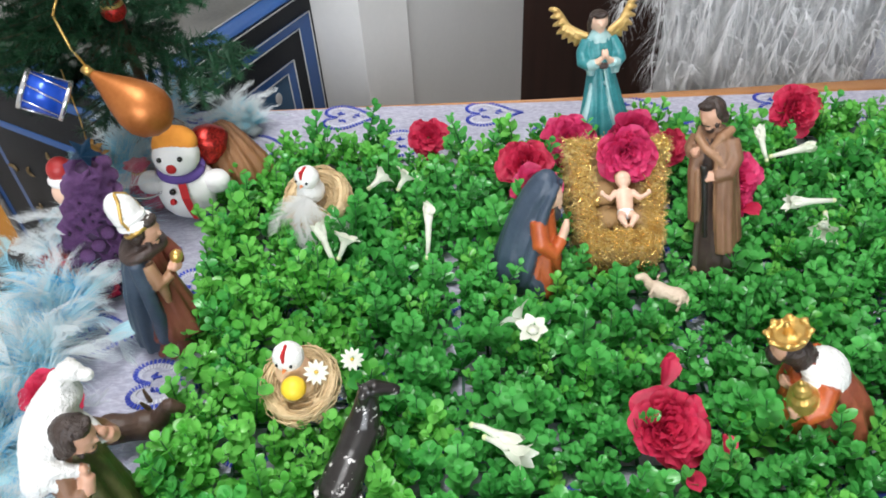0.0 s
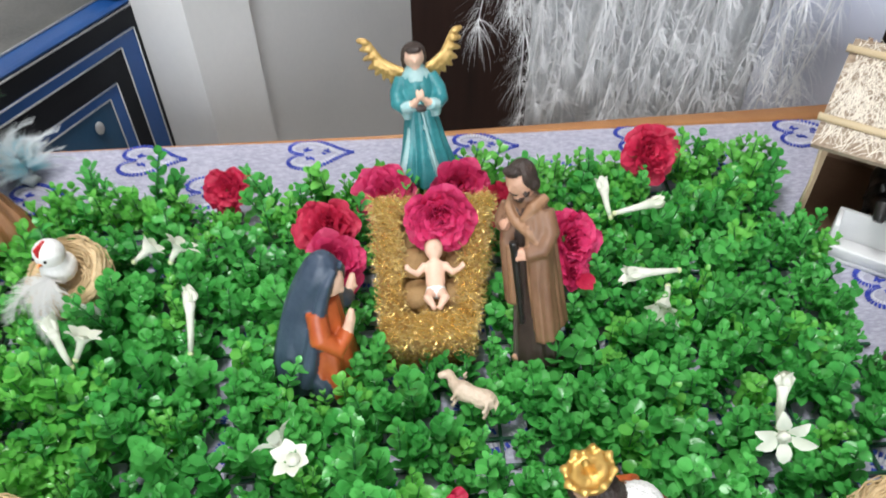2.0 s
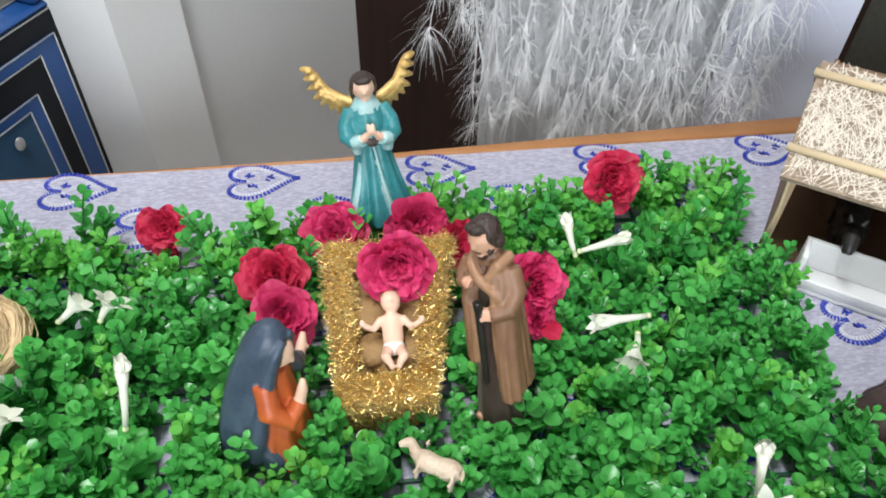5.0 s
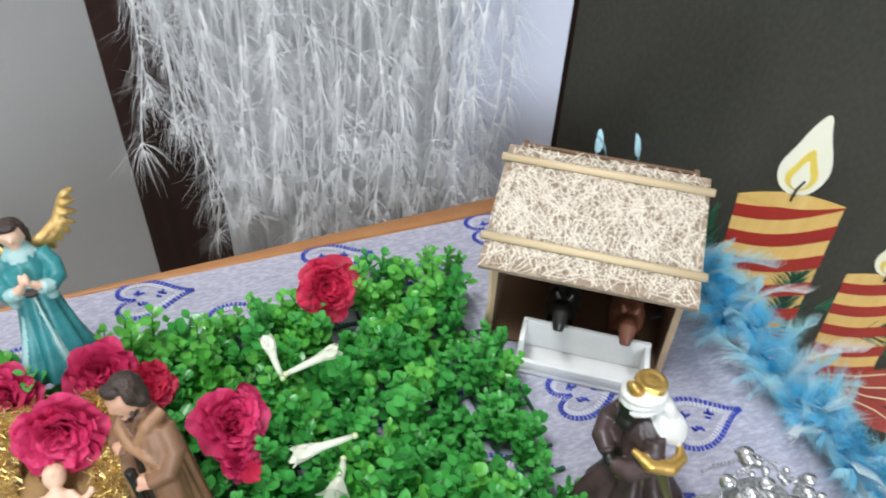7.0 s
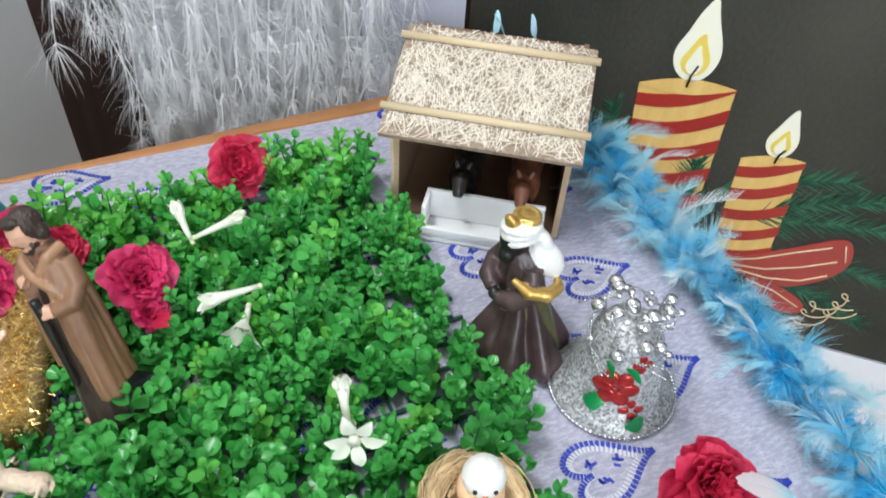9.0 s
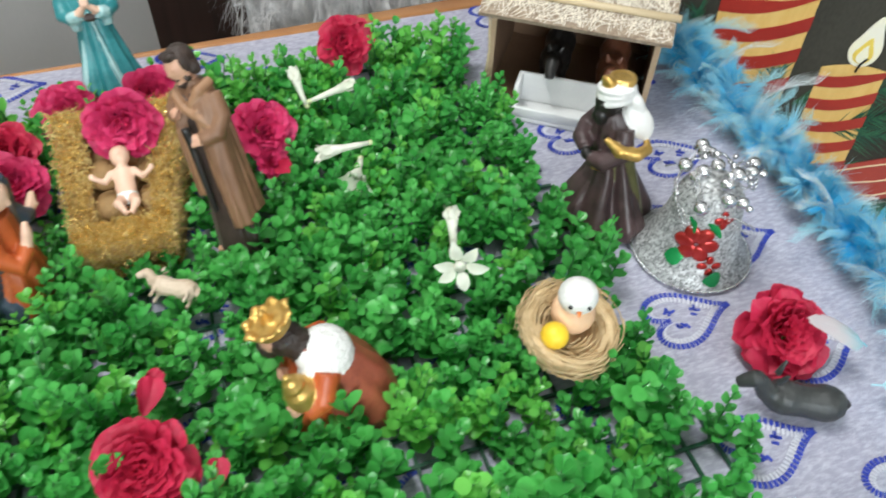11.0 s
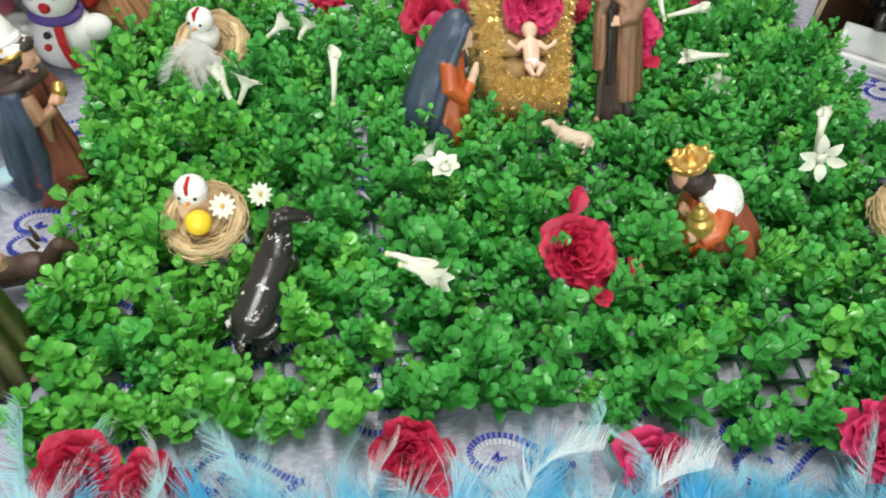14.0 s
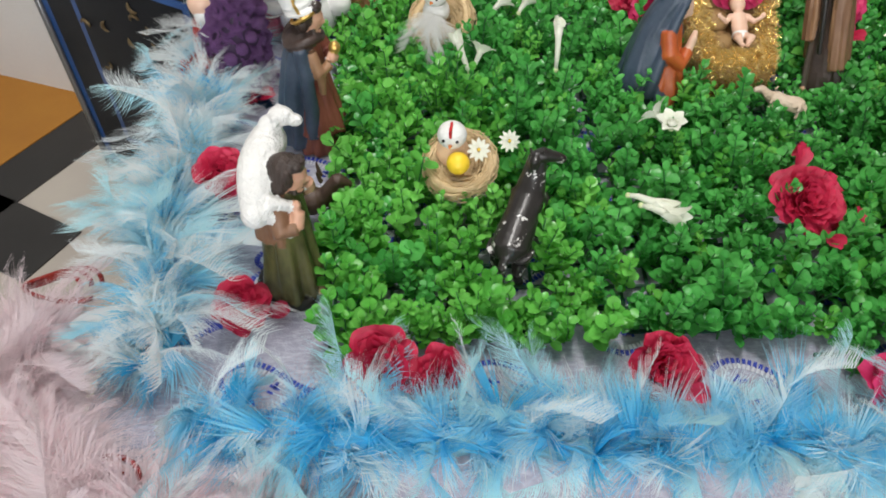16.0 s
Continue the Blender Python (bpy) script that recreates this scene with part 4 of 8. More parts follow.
# ---- painted trunk beside the wall ----
TR, TF = Vector((-0.203, 1.008)), Vector((-0.372, 0.700))
tv = TF - TR
TL_ = tv.length
TRUNK_M = Matrix.Translation((TR.x, TR.y, FLOOR_Z)) @ Matrix.Rotation(math.atan2(tv.y, tv.x), 4, "Z")
trunk = thing("trunk", "blue and black painted trunk with silver lined panels", "trunk", TRUNK_M)
TH, TB, TW = 0.775, 0.30, 0.40
M["teal"] = mat("dark_teal_enamel", (0.010, 0.05, 0.11), (0.02, 0.075, 0.15), 0.4, scale=9)
bm = bmesh.new()
box(bm, (0.0, -TW, TB), (TL_, 0.0, TH), 0, bevel=0.003)
part("body", bm, M["black"], trunk)
bm = bmesh.new()
box(bm, (0.001, -TW + 0.001, TH + 0.0005), (TL_ - 0.001, -0.001, TH + 0.008), 0, bevel=0.006)
part("lid", bm, M["blue"], trunk, "blue enamelled lid rim")
bm = bmesh.new()
box(bm, (0.030, -TW + 0.03, TH + 0.007), (TL_ - 0.030, -0.030, TH + 0.0095), 0)
part("lid_panel", bm, M["greytop"], trunk, "dusty grey lid panel", smooth=False)
for k, (w0, drop, mm) in enumerate(((0.027, 0.025, "blue"), (0.055, 0.038, "black"), (0.080, 0.073, "blue"), (0.098, 0.085, "teal"))):
    lo, hi = (w0, 0.0, TB + w0), (TL_ - w0, 0.003 + 0.0015 * k, TH - drop)
    bm = bmesh.new()
    box(bm, lo, hi, 0, bevel=0.001)
    pn = part("panel", bm, M[mm], trunk, "%s painted panel" % mm)
    for a, b in (((lo[0], hi[2]), (hi[0], hi[2])), ((lo[0], lo[2]), (lo[0], hi[2])), ((hi[0], lo[2]), (hi[0], hi[2]))):
        bm = bmesh.new()
        tube(bm, [(a[0], hi[1] + 0.0008, a[1]), (b[0], hi[1] + 0.0008, b[1])], 0.0010, 0, 5)
        part("silver_line", bm, M["silver_line"], pn)
bm = bmesh.new()
box(bm, (0.002, -TW + 0.002, TH + 0.009), (0.034, -0.002, TH + 0.032), 0, bevel=0.005)
part("back_rim", bm, M["blue"], trunk, "raised blue rim along the lid's back")
bm = bmesh.new()
box(bm, (0.010, -TW + 0.02, TH + 0.0325), (0.026, -0.016, TH + 0.034), 0)
part("rim_panel", bm, M["greytop"], trunk, smooth=False)
for y0, zz in ((0.0, TH), (-0.029, TH + 0.0095)):
    bm = bmesh.new()
    tube(bm, [(0.0, y0, zz), (TL_, y0, zz)], 0.0011, 0, 5)
    part("silver_line", bm, M["silver_line"], trunk)
bm = bmesh.new()
ball(bm, (0.128, 0.010, TH - 0.107), (0.0065, 0.003, 0.0085), 0)
part("stud", bm, M["silver_line"], trunk, "pale oval stud")
for lo_, hi_, mm in ((0.015, TW - 0.015, "blue"), (0.028, TW - 0.028, "black"), (0.085, TW - 0.085, "blue"), (0.095, TW - 0.095, "black")):
    bm = bmesh.new()
    box(bm, (TL_ - 0.002, -hi_, TB + lo_), (TL_ + 0.002 + lo_ * 0.03, -lo_, TH - lo_), 0, bevel=0.001)
    part("front_panel", bm, M[mm], trunk)
M["bronze"] = mat("worn_bronze_relief", (0.10, 0.065, 0.028), (0.19, 0.135, 0.065), 0.5, 0.5, scale=60, bump=0.4)
gr = random.Random(61)
for k in range(16):
    y0, zz = -0.115 - 0.19 * gr.random(), TH - 0.115 - 0.17 * gr.random()
    a0 = gr.uniform(0, 6.28)
    bm = bmesh.new()
    tube(bm, [(TL_ + 0.0062, y0 + 0.011 * math.cos(a0 + 0.5 * q) * (1 - 0.08 * q), zz + 0.010 * math.sin(a0 + 0.5 * q) * (1 - 0.08 * q)) for q in range(7)], [0.0012, 0.0024, 0.003, 0.0028, 0.0022, 0.0016, 0.0008], 0, 6)
    part("relief_scroll", bm, M["bronze"], trunk, "bronze scroll relief")
for y0 in (-0.01, -TW + 0.01):
    bm = bmesh.new()
    tube(bm, [(TL_ + 0.004, y0, TB), (TL_ + 0.004, y0, TH - 0.02)], 0.006, 0, 8)
    part("corner_rod", bm, M["steel"], trunk, "bright steel corner rod")
for q in range(2):
    bm = bmesh.new()
    hp = [(TL_ - 0.06 - 0.12 * q, -TW - 0.045 * math.sin(math.pi * k / 8), TH - 0.20 - 0.07 * math.cos(math.pi * k / 8)) for k in range(9)]
    tube(bm, hp, 0.010, 0, 8)
    part("handle", bm, M["black"], trunk, "black curved carrying handle")

for x0, y0 in ((0.05, -0.06), (TL_ - 0.05, -0.06), (0.05, -TW + 0.16), (TL_ - 0.05, -TW + 0.16)):
    bm = bmesh.new()
    tube(bm, [(x0, y0, 0.0), (x0, y0, TB + 0.001)], 0.016, 0, 10)
    part("leg", bm, M["steel"], trunk, "grey steel stand leg")
M["ceramic"] = mat("pale_ceramic", (0.62, 0.63, 0.58), (0.5, 0.52, 0.46), 0.25, scale=12, coat=0.4)
dish = thing("dish", "pale round dish with a sprig of pine on the trunk", "dish", Matrix.Translation((-0.43, 0.925, 0.017)))
bm = bmesh.new()
loft(bm, [((0, 0, 0), 0.03, 0.03), ((0, 0, 0.004), 0.035, 0.035), ((0, 0, 0.016), 0.060, 0.060), ((0, 0, 0.019), 0.062, 0.062), ((0, 0, 0.0165), 0.057, 0.057), ((0, 0, 0.006), 0.034, 0.034)], 0, 28)
part("bowl", bm, M["ceramic"], dish)
bm = bmesh.new()
for k in range(90):
    a, rr = pr.uniform(0, 6.28), pr.uniform(0, 0.035)
    p = Vector((math.cos(a) * rr, math.sin(a) * rr, 0.008))
    d = Vector((pr.uniform(-1, 1), pr.uniform(-1, 1), pr.uniform(0.0, 0.5))).normalized()
    blade(bm, p, p + d * pr.uniform(0.012, 0.03), 0.0012, (0, 0, 1), 0, 0.1, 2)
M["pine"] = mat("pine_needle_green", (0.006, 0.042, 0.016), (0.018, 0.085, 0.032), 0.55, scale=30, rnd=0.2, transl=0.05, bump=0)
part("pine_sprig", bm, M["pine"], dish)

# floor finishes seen past the table's corner
M["mat_orange"] = mat("ochre_floor_mat", (0.50, 0.22, 0.03), (0.42, 0.17, 0.02), 0.7, scale=8, bump=0.2)
ang = math.atan2(1.43 - 1.22, -1.052 + 1.178)
slab("floor_mat", (0, 0.0, 0), (0.7, 0.45, 0.006), M["mat_orange"], "flat ochre orange floor mat", Matrix.Translation((-1.25, 1.10, FLOOR_Z)) @ Matrix.Rotation(ang, 4, "Z"), kind="", category="floor mat")
slab("floor_border", (0, -0.135, 0), (0.7, -0.001, 0.004), M["floor_dark"], "black border strip laid along the mat", Matrix.Translation((-1.25, 1.10, FLOOR_Z)) @ Matrix.Rotation(ang, 4, "Z"), kind="structure", category="floor strip")
slab("floor_dark_strip", (0, 0, 0), (0.35, 0.16, 0.004), M["floor_dark"], "black border strip on the tiled floor", Matrix.Translation((-1.30, 1.03, FLOOR_Z)) @ Matrix.Rotation(radians(-28), 4, "Z"), kind="structure", category="floor strip")

# ---- painted resin figures: each one plain mesh ----
SKIN = mat("resin_skin", (0.62, 0.36, 0.24), (0.55, 0.29, 0.19), 0.5, scale=60, bump=0.05)
SKIN2 = mat("resin_skin_pale", (0.78, 0.52, 0.38), (0.72, 0.45, 0.32), 0.45, scale=60, bump=0.05)
HAIR = mat("resin_dark_hair", (0.022, 0.015, 0.012), (0.05, 0.03, 0.022), 0.5, scale=90, bump=0.8, bscale=420, stretch=(1, 1, 0.4))
BROWN = mat("resin_brown_cloak", (0.15, 0.070, 0.035), (0.27, 0.145, 0.08), 0.5, scale=55, bump=0.15, stretch=(1, 1, 0.35))
TANB = mat("resin_tan_cloak_edge", (0.27, 0.14, 0.07), (0.36, 0.20, 0.11), 0.5, scale=60, bump=0.12)
DARKB = mat("resin_dark_brown", (0.032, 0.019, 0.015), (0.075, 0.048, 0.04), 0.5, scale=40, bump=0.15)
PLUM = mat("resin_dark_plum_robe", (0.022, 0.014, 0.013), (0.085, 0.050, 0.050), 0.4, scale=45, bump=0.15)
GREYR = mat("resin_grey_brown_skirt", (0.085, 0.065, 0.055), (0.14, 0.11, 0.095), 0.5, scale=40, bump=0.15)
NAVY = mat("resin_slate_blue", (0.026, 0.042, 0.070), (0.065, 0.090, 0.13), 0.45, scale=40, bump=0.15)
ORANGE = mat("resin_orange_robe", (0.55, 0.13, 0.028), (0.36, 0.065, 0.018), 0.42, scale=45, bump=0.12)
TEAL = mat("resin_teal_robe", (0.008, 0.13, 0.15), (0.06, 0.28, 0.29), 0.42, scale=50, bump=0.12)
TEALP = mat("resin_pale_teal", (0.45, 0.58, 0.56), (0.20, 0.42, 0.43), 0.45, scale=70)
GOLD = mat("resin_gold_paint", (0.55, 0.32, 0.07), (0.75, 0.5, 0.16), 0.35, 0.75, scale=70, bump=0.3)
WINGGOLD = mat("resin_wing_gold", (0.46, 0.28, 0.08), (0.70, 0.48, 0.18), 0.45, 0.45, scale=120, bump=0.4)
WHITE = mat("resin_white_paint", (0.82, 0.81, 0.78), (0.75, 0.74, 0.71), 0.5, scale=50, bump=0.3, bscale=500)
MAROON = mat("resin_maroon_robe", (0.17, 0.035, 0.022), (0.36, 0.095, 0.05), 0.42, scale=45, bump=0.15)
BRICK = mat("resin_brick_red_dress", (0.16, 0.040, 0.025), (0.30, 0.095, 0.06), 0.5, scale=45, bump=0.15, stretch=(1, 1, 0.4))
OLIVE = mat("resin_olive_robe", (0.040, 0.042, 0.014), (0.16, 0.15, 0.055), 0.36, scale=45, bump=0.15, stretch=(1, 1, 0.4))
BLACKP = mat("resin_black_paint", (0.010, 0.009, 0.008), (0.022, 0.019, 0.017), 0.32, scale=40, bump=0.1)
WOOL = mat("resin_white_wool", (0.80, 0.79, 0.76), (0.70, 0.69, 0.66), 0.6, scale=60, bump=1.0, bscale=330)
TAN = mat("burlap_tan", (0.36, 0.22, 0.09), (0.27, 0.16, 0.06), 0.75, scale=50, bump=0.5)
RED_ = mat("resin_red", (0.45, 0.03, 0.025), (0.35, 0.02, 0.02), 0.45)


def sculpt(bm, voxel=0.0011, relax=2):
    """Fuse overlapping solids into one cast-looking skin; each face keeps the paint of the solid nearest to it."""
    bm.normal_update()
    bm.faces.ensure_lookup_table()
    near = BVHTree.FromBMesh(bm)
    paint = [f.material_index for f in bm.faces]
    raw = bpy.data.meshes.new("raw")
    bm.to_mesh(raw)
    bm.free()
    o = new("raw", raw)
    md = o.modifiers.new("fuse", "REMESH")
    md.mode, md.voxel_size, md.adaptivity = "VOXEL", voxel, 0.0
    bpy.context.view_layer.update()
    fused = bpy.data.meshes.new_from_object(o.evaluated_get(bpy.context.evaluated_depsgraph_get()))
    bpy.data.objects.remove(o)
    bpy.data.meshes.remove(raw)
    out = bmesh.new()
    out.from_mesh(fused)
    bpy.data.meshes.remove(fused)
    for _ in range(relax):
        bmesh.ops.smooth_vert(out, verts=out.verts, factor=0.5, use_axis_x=True, use_axis_y=True, use_axis_z=True)
    for f in out.faces:
        hit = near.find_nearest(f.calc_center_median())
        f.material_index = paint[hit[2]] if hit[2] is not None else 0
    return out


def statue(name, bm, mats, label, category, x, y, z, yaw, lean=(0, 0), scale=1.0, voxel=0.0011):
    o = finish(name, sculpt(bm, voxel), mats)
    o.matrix_basis = Matrix.Translation((x, y, z)) @ Euler((radians(lean[0]), radians(lean[1]), 0)).to_matrix().to_4x4() @ Matrix.Rotation(radians(yaw), 4, "Z") @ (Matrix.Diagonal((*scale, 1)) if isinstance(scale, tuple) else Matrix.Scale(scale, 4))
    return tagged(o, label, category)


def head(bm, c, r, skin, hair, tilt=0.0, beard=False, long_hair=True, turn=0.0):
    """A plain head looking towards -y: egg-shaped skull, brow, nose and chin, a cap of hair in locks, a beard along the jaw."""
    c = Vector(c)
    rot = Matrix.Rotation(turn, 4, "Z") @ Matrix.Rotation(tilt, 4, "X")

    def lump(p, s, mi, u=12, v=8, spin=None):
        ball(bm, c + rot.to_3x3() @ (Vector(p) * r), tuple(q * r for q in s), mi, u, v, rot @ spin if spin else rot)
    lump((0, 0, 0), (0.80, 0.92, 1.06), skin, 16, 12)
    lump((0, -0.90, -0.10), (0.14, 0.20, 0.24), skin, 8, 6)
    lump((0, -0.74, 0.22), (0.52, 0.18, 0.10), skin, 8, 6)
    lump((0, -0.55, -0.80), (0.34, 0.30, 0.24), skin, 8, 6)
    lump((0, 0.30, 0.30), (0.90, 0.86, 0.90), hair, 16, 10)
    lump((0, -0.30, 0.80), (0.66, 0.50, 0.30), hair, 12, 8)
    for s in (-1, 1):
        lump((s * 0.74, 0.10, 0.22), (0.24, 0.46, 0.62), hair, 10, 8)
        lump((s * 0.78, 0.34, -0.34), (0.26, 0.42, 0.50), hair, 10, 8)
        lump((s * 0.30, -0.42, 0.86), (0.40, 0.34, 0.24), hair, 10, 8, Matrix.Rotation(0.5 * s, 4, "Z"))
    lump((0, 0.62, -0.30), (0.72, 0.42, 0.66), hair, 12, 8)
    if long_hair:
        lump((0, 0.62, -0.80), (0.80, 0.50, 0.80), hair, 12, 9)
        for s in (-1, 1):
            lump((s * 0.66, 0.36, -0.85), (0.34, 0.40, 0.62), hair, 10, 8)
    if beard:
        lump((0, -0.58, -0.98), (0.34, 0.30, 0.24), hair, 10, 8)
        for s in (-1, 1):
            lump((s * 0.56, -0.30, -0.68), (0.16, 0.40, 0.22), hair, 8, 6, Matrix.Rotation(0.5 * s, 4, "Z"))
            lump((s * 0.18, -0.80, -0.54), (0.18, 0.08, 0.05), hair, 8, 6)


def robe(bm, rings, mi, folds=7, depth=0.10, seg=64, seed=0, levels=22, slant=0.8, open_top=0.25):
    """Cast drapery through (z, cx, cy, rx, ry) rings: rounded ridges with narrow valleys that wander and deepen downwards."""
    r = random.Random(seed)
    ph = [r.uniform(0, 6.28) for _ in range(4)]
    z0, z1 = rings[0][0], rings[-1][0]
    loops = []
    for k in range(levels + 1):
        z = z0 + (z1 - z0) * k / levels
        i = max(j for j in range(len(rings) - 1) if rings[j][0] <= z + 1e-9)
        a, b = rings[i], rings[i + 1]
        f = min(1.0, max(0.0, (z - a[0]) / max(1e-9, b[0] - a[0])))
        cx, cy, rx, ry = (a[q] + (b[q] - a[q]) * f for q in range(1, 5))
        t = min(1.0, (z - z0) / (z1 - z0))
        amp = depth * (open_top + (1 - open_top) * (1 - t) ** 0.8)
        lp = []
        for s in range(seg):
            an = 2 * math.pi * s / seg
            w1 = 1 - 2 * abs(math.sin(folds * 0.5 * (an + 0.25 * math.sin(an + ph[0])) + ph[1] + slant * t)) ** 0.6
            w2 = math.sin((folds + 4) * an + ph[2] - 2.2 * slant * t)
            w = 1 - amp * 0.75 * w1 + amp * 0.35 * w2
            lp.append(bm.verts.new((cx + rx * w * math.cos(an), cy + ry * w * math.sin(an), z)))
        loops.append(lp)
    for p, q in zip(loops, loops[1:]):
        for s in range(seg):
            bm.faces.new((p[s], p[(s + 1) % seg], q[(s + 1) % seg], q[s])).material_index = mi
    bm.faces.new(list(reversed(loops[0]))).material_index = mi
    bm.faces.new(loops[-1]).material_index = mi
    return [v for lp in loops for v in lp]


def grasp(bm, wrist, tip, size, mi):
    """A closed hand: a palm with four fingers and a thumb laid along it."""
    wrist, tip = Vector(wrist), Vector(tip)
    d = (tip - wrist).normalized()
    side = d.orthogonal().normalized()
    ball(bm, wrist.lerp(tip, 0.45), (size, size * 0.8, size), mi, 10, 8)
    for q in range(4):
        off = side * size * (0.55 * q - 0.85)
        tube(bm, [wrist.lerp(tip, 0.4) + off, tip + off * 0.9], [size * 0.36, size * 0.26], mi, 6)
    tube(bm, [wrist + side * size * 0.8, wrist.lerp(tip, 0.7) + side * size * 1.2], [size * 0.34, size * 0.24], mi, 6)


# standing man
bm = bmesh.new()
robe(bm, [(0.0, 0.0, -0.002, 0.0185, 0.0165), (0.012, 0.0, -0.002, 0.0175, 0.0155), (0.06, 0.0, -0.001, 0.0145, 0.0125), (0.10, 0.0, 0.0, 0.0135, 0.0110), (0.126, 0.0, 0.0, 0.0105, 0.0085), (0.134, 0.0, 0.0, 0.006, 0.005)], 1, 7, 0.14, seed=1)
robe(bm, [(0.0, -0.008, -0.010, 0.0075, 0.0075), (0.03, -0.008, -0.0085, 0.0068, 0.0065), (0.07, -0.006, -0.006, 0.005, 0.0055)], 5, 4, 0.16, 40, 4)
robe(bm, [(0.030, 0.0, 0.0055, 0.0205, 0.0135), (0.05, 0.0, 0.0055, 0.0200, 0.0135), (0.085, 0.0, 0.0045, 0.0185, 0.0125), (0.112, 0.0, 0.003, 0.0175, 0.0115), (0.128, 0.0, 0.002, 0.0145, 0.0095), (0.137, 0.0, 0.001, 0.0075, 0.0075)], 0, 9, 0.16, seed=2)
robe(bm, [(0.024, 0.0135, -0.006, 0.0070, 0.0100), (0.05, 0.0130, -0.007, 0.0072, 0.0098), (0.09, 0.0120, -0.007, 0.0080, 0.0095), (0.12, 0.0100, -0.005, 0.0075, 0.0085), (0.132, 0.008, -0.003, 0.0050, 0.0060)], 0, 4, 0.22, 48, 5)
robe(bm, [(0.050, -0.0140, -0.005, 0.0062, 0.0095), (0.075, -0.0135, -0.006, 0.0064, 0.0092), (0.10, -0.0130, -0.006, 0.0072, 0.0090), (0.122, -0.0105, -0.004, 0.0070, 0.0080)], 0, 4, 0.22, 48, 7)
for s, z0, z1 in ((1, 0.024, 0.118), (-1, 0.050, 0.100)):
    tube(bm, [(s * 0.0085, -0.0140, z1), (s * 0.0080, -0.0150, (z0 + z1) / 2), (s * 0.0100, -0.0135, z0 + 0.002)], [0.0022, 0.0027, 0.0024], 6, 8)
tube(bm, [(-0.013, 0.004, 0.133), (-0.010, -0.0085, 0.127), (-0.001, -0.0135, 0.119), (0.0095, -0.0135, 0.112), (0.0150, -0.011, 0.104)], [0.0040, 0.0040, 0.0036, 0.0036, 0.0026], 6, 10)
tube(bm, [(0.014, 0.004, 0.134), (0.011, -0.008, 0.130), (0.004, -0.0125, 0.121)], [0.0040, 0.0042, 0.0030], 6, 10)
tube(bm, [(0.0150, 0.0, 0.126), (0.0195, -0.002, 0.110), (0.0170, -0.010, 0.099), (0.0080, -0.0175, 0.097)], [0.0068, 0.0072, 0.0066, 0.0050], 0, 12)
grasp(bm, (0.0085, -0.0175, 0.097), (0.0005, -0.0205, 0.099), 0.0042, 2)
tube(bm, [(-0.0150, 0.0, 0.127), (-0.0195, -0.004, 0.116), (-0.0150, -0.012, 0.113)], [0.0064, 0.0068, 0.0052], 0, 12)
grasp(bm, (-0.0150, -0.012, 0.114), (-0.0070, -0.0165, 0.118), 0.0040, 2)
tube(bm, [(0.0008, -0.0205, 0.040), (0.0008, -0.0212, 0.098), (0.0006, -0.0215, 0.108)], [0.0024, 0.0030, 0.0036], 4, 10)
tube(bm, [(-0.0105, -0.010, 0.004), (-0.0125, -0.018, 0.0025)], [0.005, 0.004], 2, 8)
tube(bm, [(0, 0.001, 0.130), (0, -0.002, 0.140)], [0.0068, 0.0058], 2, 12)
head(bm, (0, -0.005, 0.1485), 0.0118, 2, 3, 0.30, True, False, -0.25)
statue("man_figurine", bm, [BROWN, DARKB, SKIN, HAIR, BLACKP, GREYR, TANB], "painted resin bearded man figurine in a brown cloak", "figurine", 0.203, 0.437, 0.013, -40, (-20, -6), 0.89)

# kneeling hooded woman
bm = bmesh.new()
robe(bm, [(0.0, 0.0, -0.003, 0.0275, 0.0330), (0.013, 0.0, -0.001, 0.0270, 0.0300), (0.022, 0.0, 0.005, 0.0255, 0.0235), (0.04, 0.0, 0.008, 0.0220, 0.0185), (0.062, 0.0, 0.008, 0.0190, 0.0150), (0.080, 0.0, 0.004, 0.0160, 0.0140), (0.094, 0.0, -0.001, 0.0142, 0.0140), (0.104, 0.0, -0.003, 0.0105, 0.0110), (0.1105, 0.0, -0.003, 0.004, 0.004)], 0, 6, 0.13, seed=3)
robe(bm, [(0.0, 0.0, -0.015, 0.0220, 0.0200), (0.018, 0.0, -0.0155, 0.0205, 0.0180), (0.036, 0.0, -0.0125, 0.0170, 0.0140), (0.056, 0.0, -0.0085, 0.0130, 0.0110), (0.074, 0.0, -0.006, 0.0095, 0.0085)], 1, 6, 0.16, seed=9)
tube(bm, [(-0.0130, -0.006, 0.070), (-0.0185, -0.013, 0.052), (-0.0130, -0.024, 0.044), (-0.0045, -0.0265, 0.054)], [0.0070, 0.0080, 0.0078, 0.0056], 1, 14)
tube(bm, [(-0.0045, -0.0265, 0.054), (-0.0030, -0.0275, 0.066), (-0.0020, -0.0270, 0.073)], [0.0042, 0.0038, 0.0020], 2, 8)
tube(bm, [(0.0130, -0.006, 0.070), (0.0220, -0.011, 0.058), (0.0300, -0.010, 0.054)], [0.0072, 0.0070, 0.0054], 0, 12)
tube(bm, [(0.0300, -0.010, 0.054), (0.0390, -0.008, 0.058), (0.0455, -0.006, 0.063)], [0.0040, 0.0040, 0.0022], 2, 8)
tube(bm, [(0.0360, -0.010, 0.056), (0.0400, -0.013, 0.058)], [0.0022, 0.0014], 2, 6)
ball(bm, (0, -0.0090, 0.0880), (0.0092, 0.0100, 0.0118), 2, 16, 12, Matrix.Rotation(0.35, 4, "X"))
